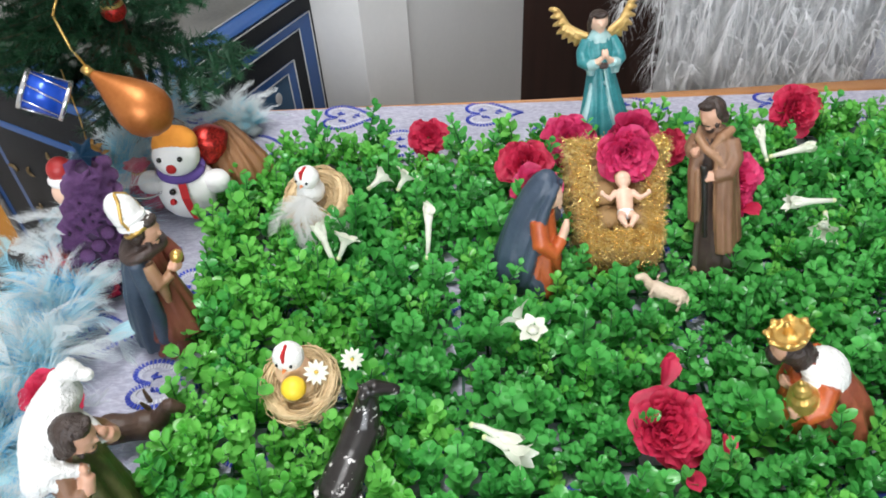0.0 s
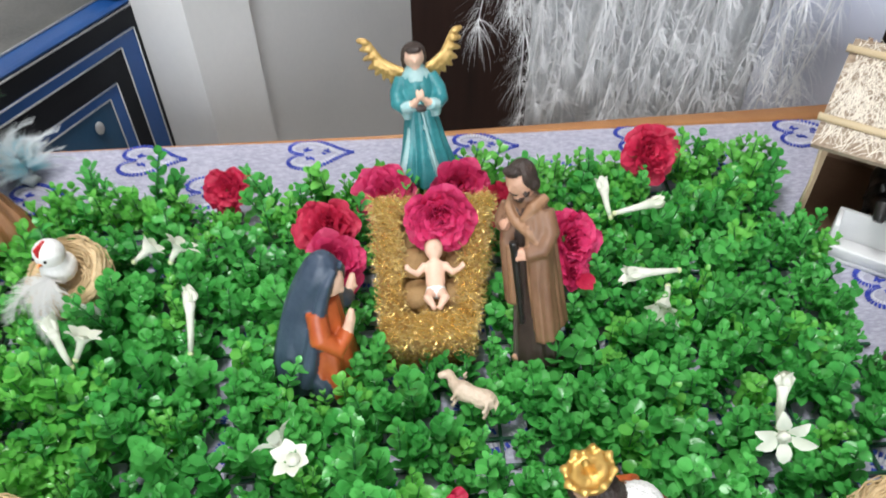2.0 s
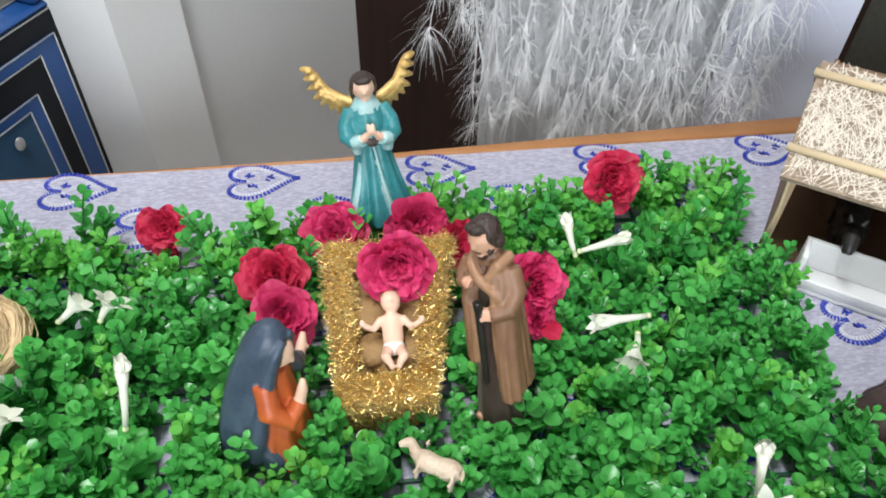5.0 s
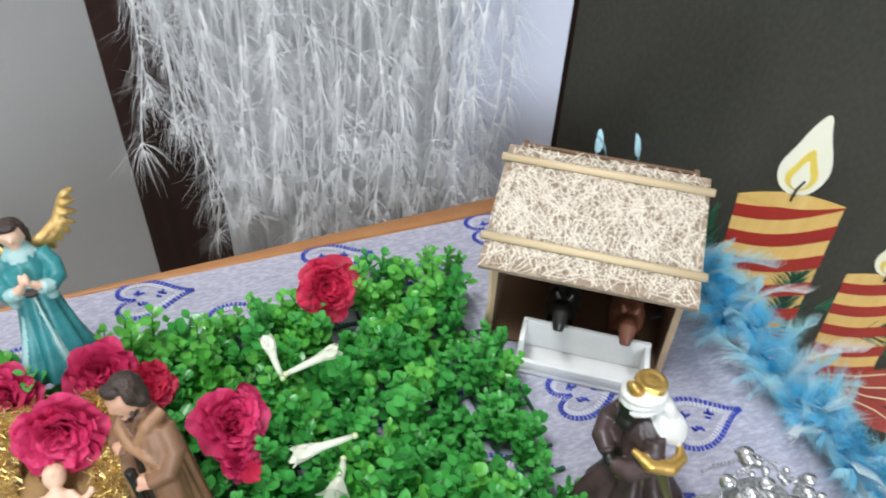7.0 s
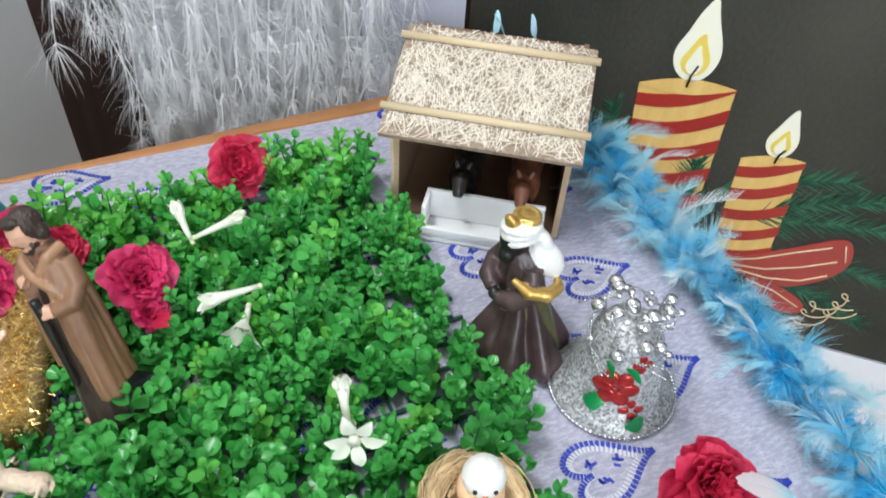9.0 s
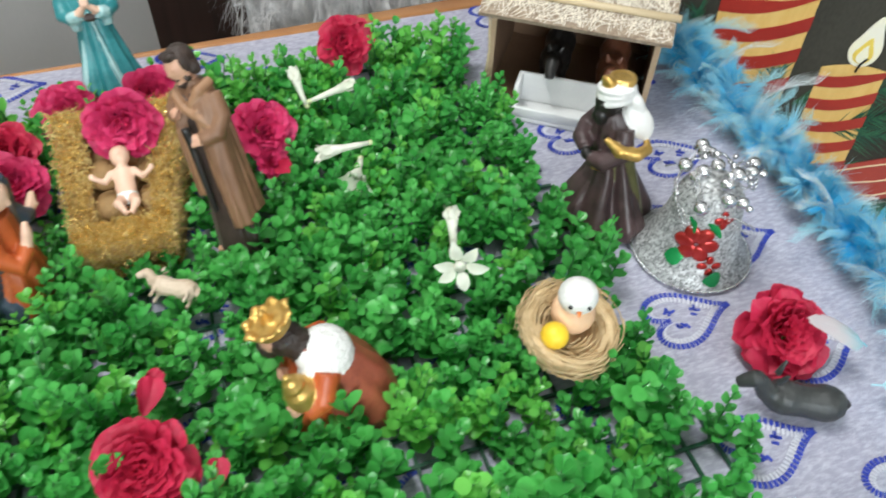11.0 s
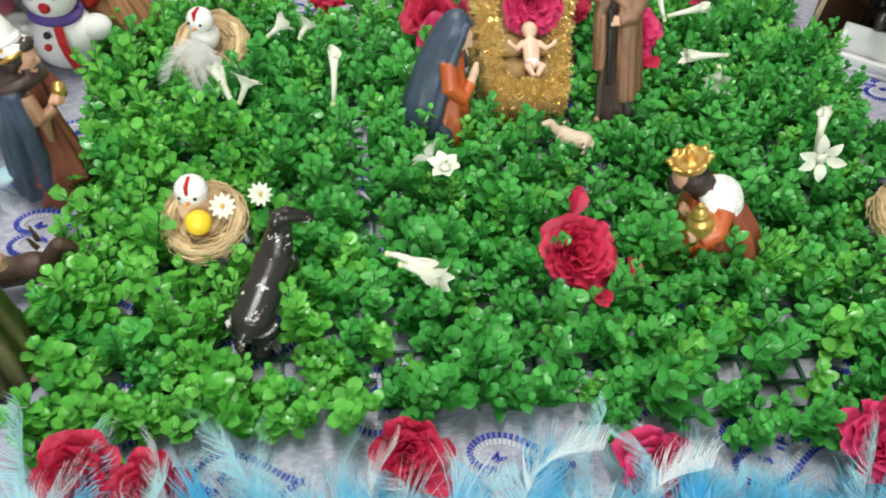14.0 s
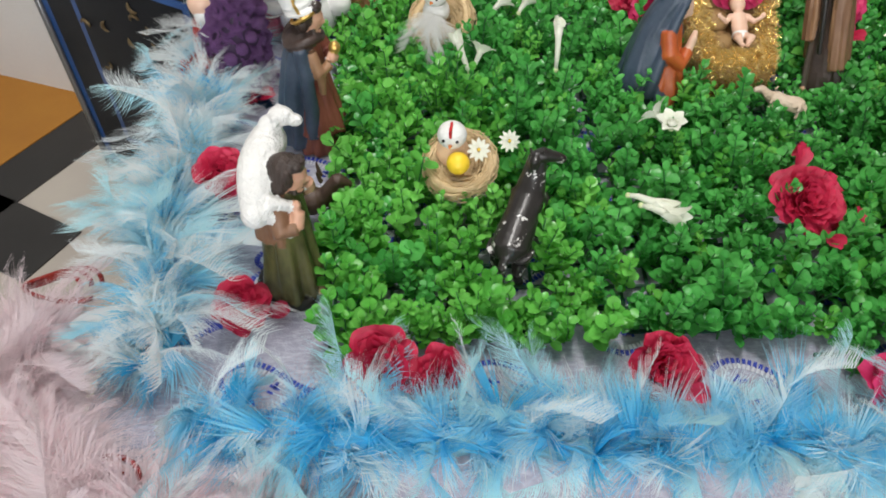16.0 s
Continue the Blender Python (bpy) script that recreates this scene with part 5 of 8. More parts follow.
ball(bm, (0, -0.0185, 0.0850), (0.0016, 0.0022, 0.0026), 2, 8, 6)
for s in (-1, 1):
    ball(bm, (s * 0.0075, -0.0085, 0.088), (0.0030, 0.0060, 0.0100), 3, 10, 8)
    tube(bm, [(s * 0.0035, -0.0135, 0.1025), (s * 0.0100, -0.0120, 0.094), (s * 0.0122, -0.0100, 0.082), (s * 0.0150, -0.0085, 0.066), (s * 0.0205, -0.0075, 0.040), (s * 0.0255, -0.0065, 0.010)], [0.0030, 0.0036, 0.0042, 0.0048, 0.0052, 0.0056], 0, 10)
    tube(bm, [(s * 0.0075, -0.0145, 0.094), (s * 0.0098, -0.0130, 0.082), (s * 0.0122, -0.0125, 0.064), (s * 0.0165, -0.0130, 0.040)], [0.0012, 0.0014, 0.0016, 0.0016], 4, 6)
statue("woman_figurine", bm, [NAVY, ORANGE, SKIN2, HAIR, GREYR], "painted resin kneeling woman figurine in slate blue hood and orange dress", "figurine", 0.046, 0.437, 0.010, 66, (-8, 8), 0.93)

# angel
bm = bmesh.new()
robe(bm, [(0.0, 0.0, 0.0, 0.0270, 0.0215), (0.012, 0.0, 0.0, 0.0250, 0.0200), (0.04, 0.0, 0.0, 0.0185, 0.0155), (0.072, 0.0, 0.0, 0.0130, 0.0110), (0.094, 0.0, 0.0, 0.0140, 0.0105), (0.111, 0.0, 0.0, 0.0125, 0.0090), (0.119, 0.0, 0.0, 0.0065, 0.0060)], 0, 8, 0.17, seed=12)
robe(bm, [(0.105, 0.0, -0.0015, 0.0105, 0.0085), (0.112, 0.0, -0.0015, 0.0115, 0.0085), (0.120, 0.0, -0.001, 0.0065, 0.0060)], 4, 10, 0.06, seed=2, levels=6)
tube(bm, [(0.0, -0.0135, 0.085), (0.002, -0.0160, 0.06), (0.005, -0.0190, 0.03), (0.009, -0.0210, 0.004)], [0.0012, 0.0016, 0.0020, 0.0024], 4, 6)
tube(bm, [(-0.0110, -0.008, 0.060), (-0.0165, -0.010, 0.035), (-0.0225, -0.010, 0.010), (-0.0255, -0.009, 0.0)], [0.0022, 0.0036, 0.0050, 0.0055], 4, 8)
ball(bm, (0.0, -0.0150, 0.080), (0.0060, 0.0025, 0.0040), 5, 10, 6)
for s in (-1, 1):
    tube(bm, [(s * 0.0125, 0.0, 0.110), (s * 0.0178, -0.001, 0.096), (s * 0.0180, -0.006, 0.085), (s * 0.0120, -0.0140, 0.081)], [0.0056, 0.0064, 0.0072, 0.0062], 0, 14)
    tube(bm, [(s * 0.0130, -0.0130, 0.0815), (s * 0.0075, -0.0175, 0.084)], [0.0066, 0.0060], 4, 12)
    robe(bm, [(0.070, s * 0.0125, -0.0110, 0.0030, 0.0040), (0.082, s * 0.0130, -0.0120, 0.0055, 0.0055)], 4, 4, 0.1, 24, 3, 6)
    tube(bm, [(s * 0.0070, -0.0175, 0.085), (s * 0.0030, -0.0205, 0.090)], [0.0036, 0.0030], 1, 10)
    ball(bm, (s * 0.0018, -0.0225, 0.0945), (0.0020, 0.0030, 0.0064), 1, 8, 8)
    arm = [Vector((s * 0.007, 0.010, 0.111)), Vector((s * 0.018, 0.014, 0.117)), Vector((s * 0.028, 0.015, 0.126)), Vector((s * 0.0355, 0.014, 0.1450))]
    tube(bm, arm, [0.0042, 0.0044, 0.0036, 0.0016], 3, 10)
    for row, (ln0, ln1, off) in enumerate(((0.009, 0.008, -0.0022), (0.015, 0.010, 0.0), (0.020, 0.011, 0.0020))):
        for k in range(10):
            t = k / 9
            i = min(2, int(t * 3))
            p = arm[i].lerp(arm[i + 1], t * 3 - i)
            phi = radians(-112 + 128 * t ** 1.3)
            ln = ln0 + (ln1 - ln0) * t
            d = Vector((s * math.cos(phi), 0.06, math.sin(phi)))
            ball(bm, p + d * ln * 0.5 + Vector((0, off, 0)), (ln * 0.56, 0.0016, 0.0034), 3, 8, 6, Matrix((d.normalized(), Vector((0, 1, 0)), d.normalized().cross(Vector((0, 1, 0))).normalized())).transposed().to_4x4())
head(bm, (0, -0.004, 0.1290), 0.0108, 1, 2, 0.35)
statue("angel_figurine", bm, [TEAL, SKIN2, HAIR, WINGGOLD, TEALP, DARKB], "painted resin angel figurine in a teal robe with golden wings", "figurine", 0.133, 0.601, 0.040, 6, (-22, -5), (0.92, 0.92, 0.79))

# kneeling king bowing over a golden urn
bm = bmesh.new()
robe(bm, [(0.0, 0.0, 0.012, 0.0275, 0.0270), (0.014, 0.0, 0.012, 0.0270, 0.0262), (0.034, 0.0, 0.006, 0.0230, 0.0225), (0.050, 0.0, -0.003, 0.0190, 0.0180), (0.060, 0.0, -0.010, 0.0140, 0.0130), (0.066, 0.0, -0.014, 0.008, 0.008)], 1, 7, 0.15, seed=21)
robe(bm, [(0.0, 0.009, -0.009, 0.0225, 0.0200), (0.014, 0.009, -0.0095, 0.0220, 0.0190), (0.034, 0.008, -0.0115, 0.0180, 0.0160), (0.052, 0.005, -0.0140, 0.0130, 0.0120)], 0, 6, 0.15, seed=22)
cape = robe(bm, [(-0.004, 0.0, 0.0, 0.0182, 0.0172), (-0.001, 0.0, 0.0, 0.0186, 0.0176), (0.004, 0.0, 0.0, 0.0165, 0.0155), (0.0075, 0.0, 0.0, 0.0120, 0.0110), (0.0095, 0.0, 0.0, 0.0050, 0.0050)], 2, 26, 0.05, 96, 5, 8, 0.0, 0.9)
bmesh.ops.transform(bm, matrix=Matrix.Translation((0.0035, -0.004, 0.0565)) @ Matrix.Rotation(-0.42, 4, "X") @ Matrix.Rotation(0.42, 4, "Y"), verts=cape)
tube(bm, [(0.0150, -0.002, 0.055), (0.0270, -0.004, 0.042), (0.0320, -0.013, 0.036)], [0.0078, 0.0080, 0.0060], 0, 12)
tube(bm, [(-0.0140, -0.008, 0.055), (-0.0170, -0.020, 0.044), (0.008, -0.029, 0.042)], [0.0076, 0.0074, 0.0056], 0, 12)
urn = loft(bm, [((0, 0, -0.016), 0.0045, 0.0045), ((0, 0, -0.013), 0.0090, 0.0090), ((0, 0, -0.004), 0.0112, 0.0112), ((0, 0, 0.004), 0.0098, 0.0098), ((0, 0, 0.0090), 0.0060, 0.0060), ((0, 0, 0.0105), 0.0072, 0.0072), ((0, 0, 0.0125), 0.0058, 0.0058), ((0, 0, 0.015), 0.0050, 0.0050), ((0, 0, 0.018), 0.0018, 0.0018)], 3, 24)
urn += ball(bm, (0, 0, 0.0195), 0.0026, 3, 8, 6)
bmesh.ops.transform(bm, matrix=Matrix.Translation((0.0245, -0.0170, 0.0480)) @ Matrix.Rotation(0.30, 4, "X") @ Matrix.Rotation(0.15, 4, "Y"), verts=urn)
grasp(bm, (0.0330, -0.0150, 0.0360), (0.0300, -0.0250, 0.0400), 0.0044, 4)
grasp(bm, (0.0100, -0.0300, 0.0420), (0.0150, -0.0290, 0.0520), 0.0044, 4)
ball(bm, (0, -0.0270, 0.0660), (0.0108, 0.0125, 0.0108), 5, 16, 10, Matrix.Rotation(0.5, 4, "X"))
ball(bm, (0, -0.0200, 0.0610), (0.0105, 0.0100, 0.0105), 5, 14, 10)
ball(bm, (0, -0.0340, 0.0660), (0.0086, 0.0090, 0.0108), 4, 14, 10, Matrix.Rotation(0.8, 4, "X"))
ball(bm, (0, -0.0390, 0.0570), (0.0066, 0.0060, 0.0090), 5, 12, 8, Matrix.Rotation(0.5, 4, "X"))
crown = Matrix.Translation((0, -0.0325, 0.0755)) @ Matrix.Rotation(0.42, 4, "X")
vs = loft(bm, [((0, 0, 0), 0.0108, 0.0108), ((0, 0, 0.002), 0.0120, 0.0120), ((0, 0, 0.0045), 0.0128, 0.0128), ((0, 0, 0.0080), 0.0152, 0.0152), ((0, 0, 0.0090), 0.0138, 0.0138), ((0, 0, 0.0062), 0.0095, 0.0095), ((0, 0, 0.0070), 0.0050, 0.0050)], 3, 28)
for k in range(8):
    a = k * math.pi / 4
    vs += ball(bm, (0.0140 * math.cos(a), 0.0140 * math.sin(a), 0.0092), (0.0034, 0.0034, 0.0016), 3, 8, 6)
vs += tube(bm, [(0, 0, 0.006), (0, 0, 0.013)], [0.0040, 0.0026], 3, 10)
vs += ball(bm, (0, 0, 0.0145), 0.0030, 3, 8, 6)
bmesh.ops.transform(bm, matrix=crown, verts=vs)
statue("king_figurine", bm, [ORANGE, MAROON, WOOL, GOLD, SKIN, HAIR], "painted resin kneeling king figurine with gold crown, urn and white cape", "figurine", 0.2345, 0.297, 0.008, -110, (0, 0), 0.93)

# standing dark king with white head scarf
bm = bmesh.new()
robe(bm, [(0.0, 0.002, -0.001, 0.0310, 0.0300), (0.010, 0.002, -0.001, 0.0320, 0.0300), (0.028, 0.0, 0.001, 0.0250, 0.0235), (0.048, 0.0, 0.003, 0.0165, 0.0155), (0.060, 0.0, 0.002, 0.0130, 0.0120), (0.076, 0.0, 0.001, 0.0160, 0.0140), (0.092, 0.0, 0.0, 0.0135, 0.0115), (0.100, 0.0, -0.001, 0.0085, 0.0080)], 0, 5, 0.42, 72, 31, 26)
robe(bm, [(0.006, 0.006, 0.012, 0.0200, 0.0180), (0.03, 0.005, 0.011, 0.0170, 0.0150), (0.055, 0.004, 0.008, 0.0130, 0.0110), (0.08, 0.003, 0.005, 0.0120, 0.0100)], 4, 5, 0.20, 56, 33)
tube(bm, [(0.0150, 0.0, 0.090), (0.0205, -0.004, 0.074), (0.0135, -0.0160, 0.066), (0.004, -0.0205, 0.066)], [0.0072, 0.0086, 0.0080, 0.0054], 0, 14)
tube(bm, [(-0.0150, 0.0, 0.090), (-0.0205, -0.006, 0.078), (-0.0120, -0.0180, 0.074), (-0.002, -0.0215, 0.072)], [0.0072, 0.0086, 0.0076, 0.0054], 0, 14)
tube(bm, [(0.0165, -0.0145, 0.0600), (0.0090, -0.0215, 0.0610)], [0.0024, 0.0022], 2, 8)
ball(bm, (0.002, -0.0225, 0.069), (0.0048, 0.0046, 0.0050), 3, 10, 8)
tube(bm, [(0.0140, -0.0160, 0.0870), (0.0240, -0.0095, 0.0795), (0.0290, 0.0030, 0.0755), (0.0260, 0.0145, 0.0755), (0.0180, 0.0195, 0.0780)], [0.0024, 0.0046, 0.0056, 0.0046, 0.0018], 2, 12)
ball(bm, (0, -0.0065, 0.108), (0.0094, 0.0104, 0.0118), 3, 16, 12)
ball(bm, (0, -0.0130, 0.0985), (0.0070, 0.0055, 0.0075), 3, 12, 8)
tube(bm, [(0, 0.0, 0.095), (0, -0.003, 0.103)], [0.0085, 0.0075], 3, 12)
ball(bm, (0, -0.001, 0.1155), (0.0132, 0.0142, 0.0098), 1, 18, 12, Matrix.Rotation(-0.15, 4, "X"))
for k in range(3):
    tube(bm, [(0.0122 * math.cos(a), 0.0130 * math.sin(a) - 0.001, 0.1115 + 0.0035 * k + 0.0015 * math.sin(a + k)) for a in [2 * math.pi * i / 20 for i in range(21)]], 0.0022, 1, 8)
ball(bm, (0.0050, 0.0120, 0.1040), (0.0115, 0.0070, 0.0150), 1, 16, 12, Matrix.Rotation(0.45, 4, "X") @ Matrix.Rotation(0.25, 4, "Y"))
ball(bm, (0.0130, 0.0130, 0.0930), (0.0070, 0.0105, 0.0165), 1, 18, 14, Matrix.Rotation(0.55, 4, "X") @ Matrix.Rotation(-0.30, 4, "Y"))
ball(bm, (0.0, -0.0090, 0.1240), (0.0066, 0.0040, 0.0066), 2, 12, 8, Matrix.Rotation(0.5, 4, "X"))
tube(bm, [(0.0085 * math.cos(a), 0.0075 * math.sin(a) + 0.0035, 0.1245) for a in [2 * math.pi * i / 16 for i in range(17)]], 0.0026, 2, 8)
ball(bm, (0.0, 0.0035, 0.1245), (0.0080, 0.0070, 0.0024), 2, 12, 8)
statue("dark_king_figurine", bm, [PLUM, WHITE, GOLD, BLACKP, OLIVE], "painted resin king figurine in dark robe with white scarf", "figurine", 0.466, 0.400, 0.0, -84, (-7, -1), 0.94)

# standing king with blue cloak
bm = bmesh.new()
robe(bm, [(0.0, 0.0, -0.006, 0.0215, 0.0225), (0.020, 0.0, -0.006, 0.0190, 0.0195), (0.026, 0.0, -0.006, 0.0170, 0.0170)], 0, 10, 0.10, seed=41, levels=10)
robe(bm, [(0.020, 0.0, -0.006, 0.0225, 0.0230), (0.030, 0.0, -0.006, 0.0200, 0.0205), (0.060, 0.0, -0.003, 0.0150, 0.0150), (0.090, 0.0, 0.0, 0.0130, 0.0110), (0.106, 0.0, 0.0, 0.009, 0.008)], 0, 9, 0.14, seed=42)
robe(bm, [(0.006, -0.002, 0.010, 0.0200, 0.0150), (0.03, -0.002, 0.010, 0.0205, 0.0155), (0.06, -0.002, 0.008, 0.0200, 0.0145), (0.088, -0.001, 0.005, 0.0185, 0.0130), (0.104, 0.0, 0.003, 0.0130, 0.0100)], 1, 6, 0.16, seed=43)
tube(bm, [(-0.0175, 0.0, 0.098), (-0.0205, -0.004, 0.075), (-0.0205, -0.006, 0.045), (-0.0190, -0.004, 0.018)], [0.0060, 0.0056, 0.0058, 0.0050], 1, 12)
ball(bm, (0, 0.002, 0.100), (0.0185, 0.0140, 0.0080), 6, 18, 10)
tube(bm, [(0.0175 * math.cos(a), 0.0130 * math.sin(a) + 0.001, 0.101 + 0.003 * math.sin(2 * a)) for a in [2 * math.pi * i / 20 for i in range(21)]], 0.0040, 6, 8)
tube(bm, [(-0.0140, -0.006, 0.094), (-0.0165, -0.0130, 0.078), (-0.0080, -0.0200, 0.082)], [0.0060, 0.0062, 0.0045], 7, 12)
tube(bm, [(-0.0150, -0.0140, 0.080), (-0.0145, -0.0150, 0.058)], [0.0050, 0.0024], 7, 8)
tube(bm, [(0.0140, -0.006, 0.094), (0.0165, -0.0130, 0.080), (0.0060, -0.0205, 0.084)], [0.0060, 0.0062, 0.0045], 0, 12)
grasp(bm, (-0.0060, -0.0200, 0.083), (0.0, -0.0235, 0.088), 0.0042, 2)
ball(bm, (0.001, -0.0225, 0.0920), (0.0052, 0.0050, 0.0056), 4, 10, 8)
head(bm, (0, -0.0050, 0.1165), 0.0112, 2, 3, 0.1, True, False)
hat = ball(bm, (0, 0, 0.006), (0.0112, 0.0112, 0.0165), 5, 18, 12)
for k in range(4):
    hat += tube(bm, [Vector(((0.0112 - 0.0012 * k) * math.cos(a), (0.0112 - 0.0012 * k) * math.sin(a), -0.004 + 0.0055 * k + 0.003 * math.sin(a))) for a in [2 * math.pi * i / 18 for i in range(19)]], 0.0020, 5, 8)
for q in (-1, 1):
    hat += tube(bm, [(q * 0.0115, -0.002, -0.008), (q * 0.0128, -0.003, 0.004), (q * 0.0060, -0.008, 0.016), (0, -0.006, 0.0225)], [0.0010, 0.0011, 0.0010, 0.0008], 4, 6)
hat += tube(bm, [Vector((0.0118 * math.cos(a), 0.0118 * math.sin(a), -0.0085)) for a in [2 * math.pi * i / 18 for i in range(19)]], 0.0016, 4, 6)
bmesh.ops.transform(bm, matrix=Matrix.Translation((0, 0.0035, 0.1265)) @ Matrix.Rotation(-0.55, 4, "X"), verts=hat)
tube(bm, [(-0.006, -0.004, 0.0), (-0.006, -0.022, 0.0)], [0.004, 0.005], 3, 8)
statue("blue_cloak_king_figurine", bm, [BRICK, NAVY, SKIN, HAIR, GOLD, WHITE, DARKB, TANB], "painted resin king figurine in slate blue cloak and brick dress", "figurine", -0.240, 0.388, 0.0, 84, (-3, 3), 0.98, 0.0009)

# shepherd with a lamb on his shoulders
bm = bmesh.new()
loft(bm, [((0, 0, 0.0), 0.031, 0.029), ((0, 0, 0.004), 0.030, 0.028), ((0, 0, 0.0065), 0.027, 0.025)], 4, 28)
robe(bm, [(0.006, 0.0, 0.0, 0.0245, 0.0215), (0.02, 0.0, 0.0, 0.0235, 0.0205), (0.05, 0.0, 0.0, 0.0205, 0.0175), (0.08, 0.0, 0.0, 0.0185, 0.0145), (0.098, 0.0, 0.0, 0.0125, 0.010), (0.104, 0.0, 0.0, 0.006, 0.006)], 0, 7, 0.20, seed=51)
robe(bm, [(0.062, 0.0, 0.004, 0.0205, 0.0160), (0.080, 0.0, 0.004, 0.0205, 0.0160), (0.098, 0.0, 0.003, 0.0150, 0.0115), (0.106, 0.0, 0.002, 0.007, 0.007)], 5, 6, 0.14, seed=52)
for s in (-1, 1):
    tube(bm, [(s * 0.0165, 0.0, 0.096), (s * 0.0240, -0.004, 0.082), (s * 0.0200, -0.014, 0.084)], [0.0080, 0.0082, 0.0066], 5, 12)
    tube(bm, [(s * 0.0205, -0.0135, 0.083), (s * 0.0150, -0.0150, 0.094)], [0.0056, 0.0046], 2, 10)
    grasp(bm, (s * 0.0150, -0.0150, 0.094), (s * 0.0120, -0.0120, 0.101), 0.0042, 2)
tube(bm, [(0, 0, 0.10), (0, -0.004, 0.106)], [0.008, 0.007], 2, 12)
head(bm, (0, -0.0075, 0.1130), 0.0128, 2, 3, 0.15, True, False)
# the lamb lies across the back, its head over one shoulder and its legs held in front
for k in range(11):
    t = k / 10
    ball(bm, (0.026 - 0.050 * t, 0.0115 + 0.003 * math.sin(3 * t), 0.1185 - 0.022 * t + 0.004 * math.sin(math.pi * t)), 0.0098 + 0.0044 * math.sin(math.pi * min(1, 0.25 + 0.8 * t)), 1, 14, 10)
ball(bm, (0.0290, 0.010, 0.1270), (0.0078, 0.0088, 0.0105), 1, 12, 9)
ball(bm, (0.0305, 0.002, 0.1370), (0.0072, 0.0092, 0.0072), 1, 12, 9)
ball(bm, (0.0305, -0.0065, 0.1345), (0.0048, 0.0066, 0.0046), 1, 10, 8)
for s in (-1, 1):
    tube(bm, [(0.0305 + s * 0.0055, 0.005, 0.140), (0.0305 + s * 0.0105, 0.004, 0.134)], [0.0030, 0.0016], 1, 6)
tube(bm, [(0.0200, 0.006, 0.106), (0.0175, -0.006, 0.098), (0.0135, -0.0145, 0.088)], [0.0056, 0.0040, 0.0032], 1, 8)
tube(bm, [(-0.0230, 0.008, 0.100), (-0.0225, -0.002, 0.090), (-0.0215, -0.010, 0.076)], [0.0070, 0.0044, 0.0034], 1, 8)
tube(bm, [(-0.0200, 0.004, 0.104), (-0.0150, -0.008, 0.098), (-0.0120, -0.0150, 0.096)], [0.0060, 0.0042, 0.0034], 1, 8)
ball(bm, (0.010, -0.0190, 0.006), (0.006, 0.008, 0.004), 2, 10, 8)
ball(bm, (-0.010, -0.0180, 0.006), (0.006, 0.008, 0.004), 2, 10, 8)
statue("shepherd_figurine", bm, [OLIVE, WOOL, SKIN, HAIR, BLACKP, BROWN], "painted resin shepherd figurine in an olive robe carrying a white lamb", "figurine", -0.236, 0.231, 0.0, 86, (0, 3), 0.92)

# infant lying on tan pads in the straw crib
bm = bmesh.new()
loft(bm, [((0, 0, -0.010), 0.0062, 0.0050), ((0, 0, -0.004), 0.0082, 0.0065), ((0, 0, 0.006), 0.0080, 0.0062), ((0, 0, 0.013), 0.0088, 0.0060), ((0, 0, 0.016), 0.0040, 0.0040)], 0, 18)
ball(bm, (0, 0, -0.0105), (0.0088, 0.0070, 0.0062), 1, 16, 10)
ball(bm, (0, -0.001, 0.0245), (0.0078, 0.0078, 0.0088), 0, 16, 12)
ball(bm, (0, 0.0025, 0.0285), (0.0080, 0.0076, 0.0064), 2, 14, 10)
ball(bm, (0, -0.0088, 0.0235), (0.0014, 0.0014, 0.0014), 0, 8, 6)
for s in (-1, 1):
    tube(bm, [(s * 0.0075, -0.001, 0.012), (s * 0.0145, -0.003, 0.004), (s * 0.0205, -0.007, 0.0065)], [0.0034, 0.003, 0.0022], 0, 10)
    ball(bm, (s * 0.0225, -0.008, 0.0085), (0.0026, 0.0020, 0.0032), 0, 8, 6)
    tube(bm, [(s * 0.0045, -0.003, -0.013), (s * 0.0070, -0.011, -0.018), (s * 0.0030, -0.008, -0.0235)], [0.0046, 0.0040, 0.0028], 0, 10)
    ball(bm, (s * 0.0026, -0.0090, -0.0255), (0.0024, 0.0036, 0.0024), 0, 8, 6)
infant = statue("infant_figurine", bm, [SKIN2, WHITE, mat("resin_light_hair", (0.25, 0.12, 0.05), (0.33, 0.17, 0.07), 0.5)], "painted resin infant figurine in a white cloth lying on tan pads", "figurine", 0.133, 0.478, 0.050, 0)
infant.matrix_basis = Matrix.Translation((0.1325, 0.4805, 0.0500)) @ Matrix.Rotation(radians(-60), 4, "X") @ Matrix.Scale(0.86, 4)

# ---- the golden crib ----
M["goldtinsel"] = mat("gold_tinsel", (0.70, 0.48, 0.13), (0.90, 0.70, 0.30), 0.24, 0.75, scale=90, bump=0)
crib = thing("crib", "rectangular crib wrapped in glittering gold tinsel straw", "manger", Matrix.Translation((0.134, 0.492, 0.0)))
W2, Y0, Y1 = 0.043, -0.052, 0.056


def crib_z(y):
    return 0.036 + (y - Y0) / (Y1 - Y0) * 0.030


def taper(bm):
    """Draw the crib in towards its foot end."""
    for v in bm.verts:
        f = (v.co.y - Y0) / (Y1 - Y0)
        v.co.x = v.co.x * (0.70 + 0.34 * f) - 0.008 * (1 - f)


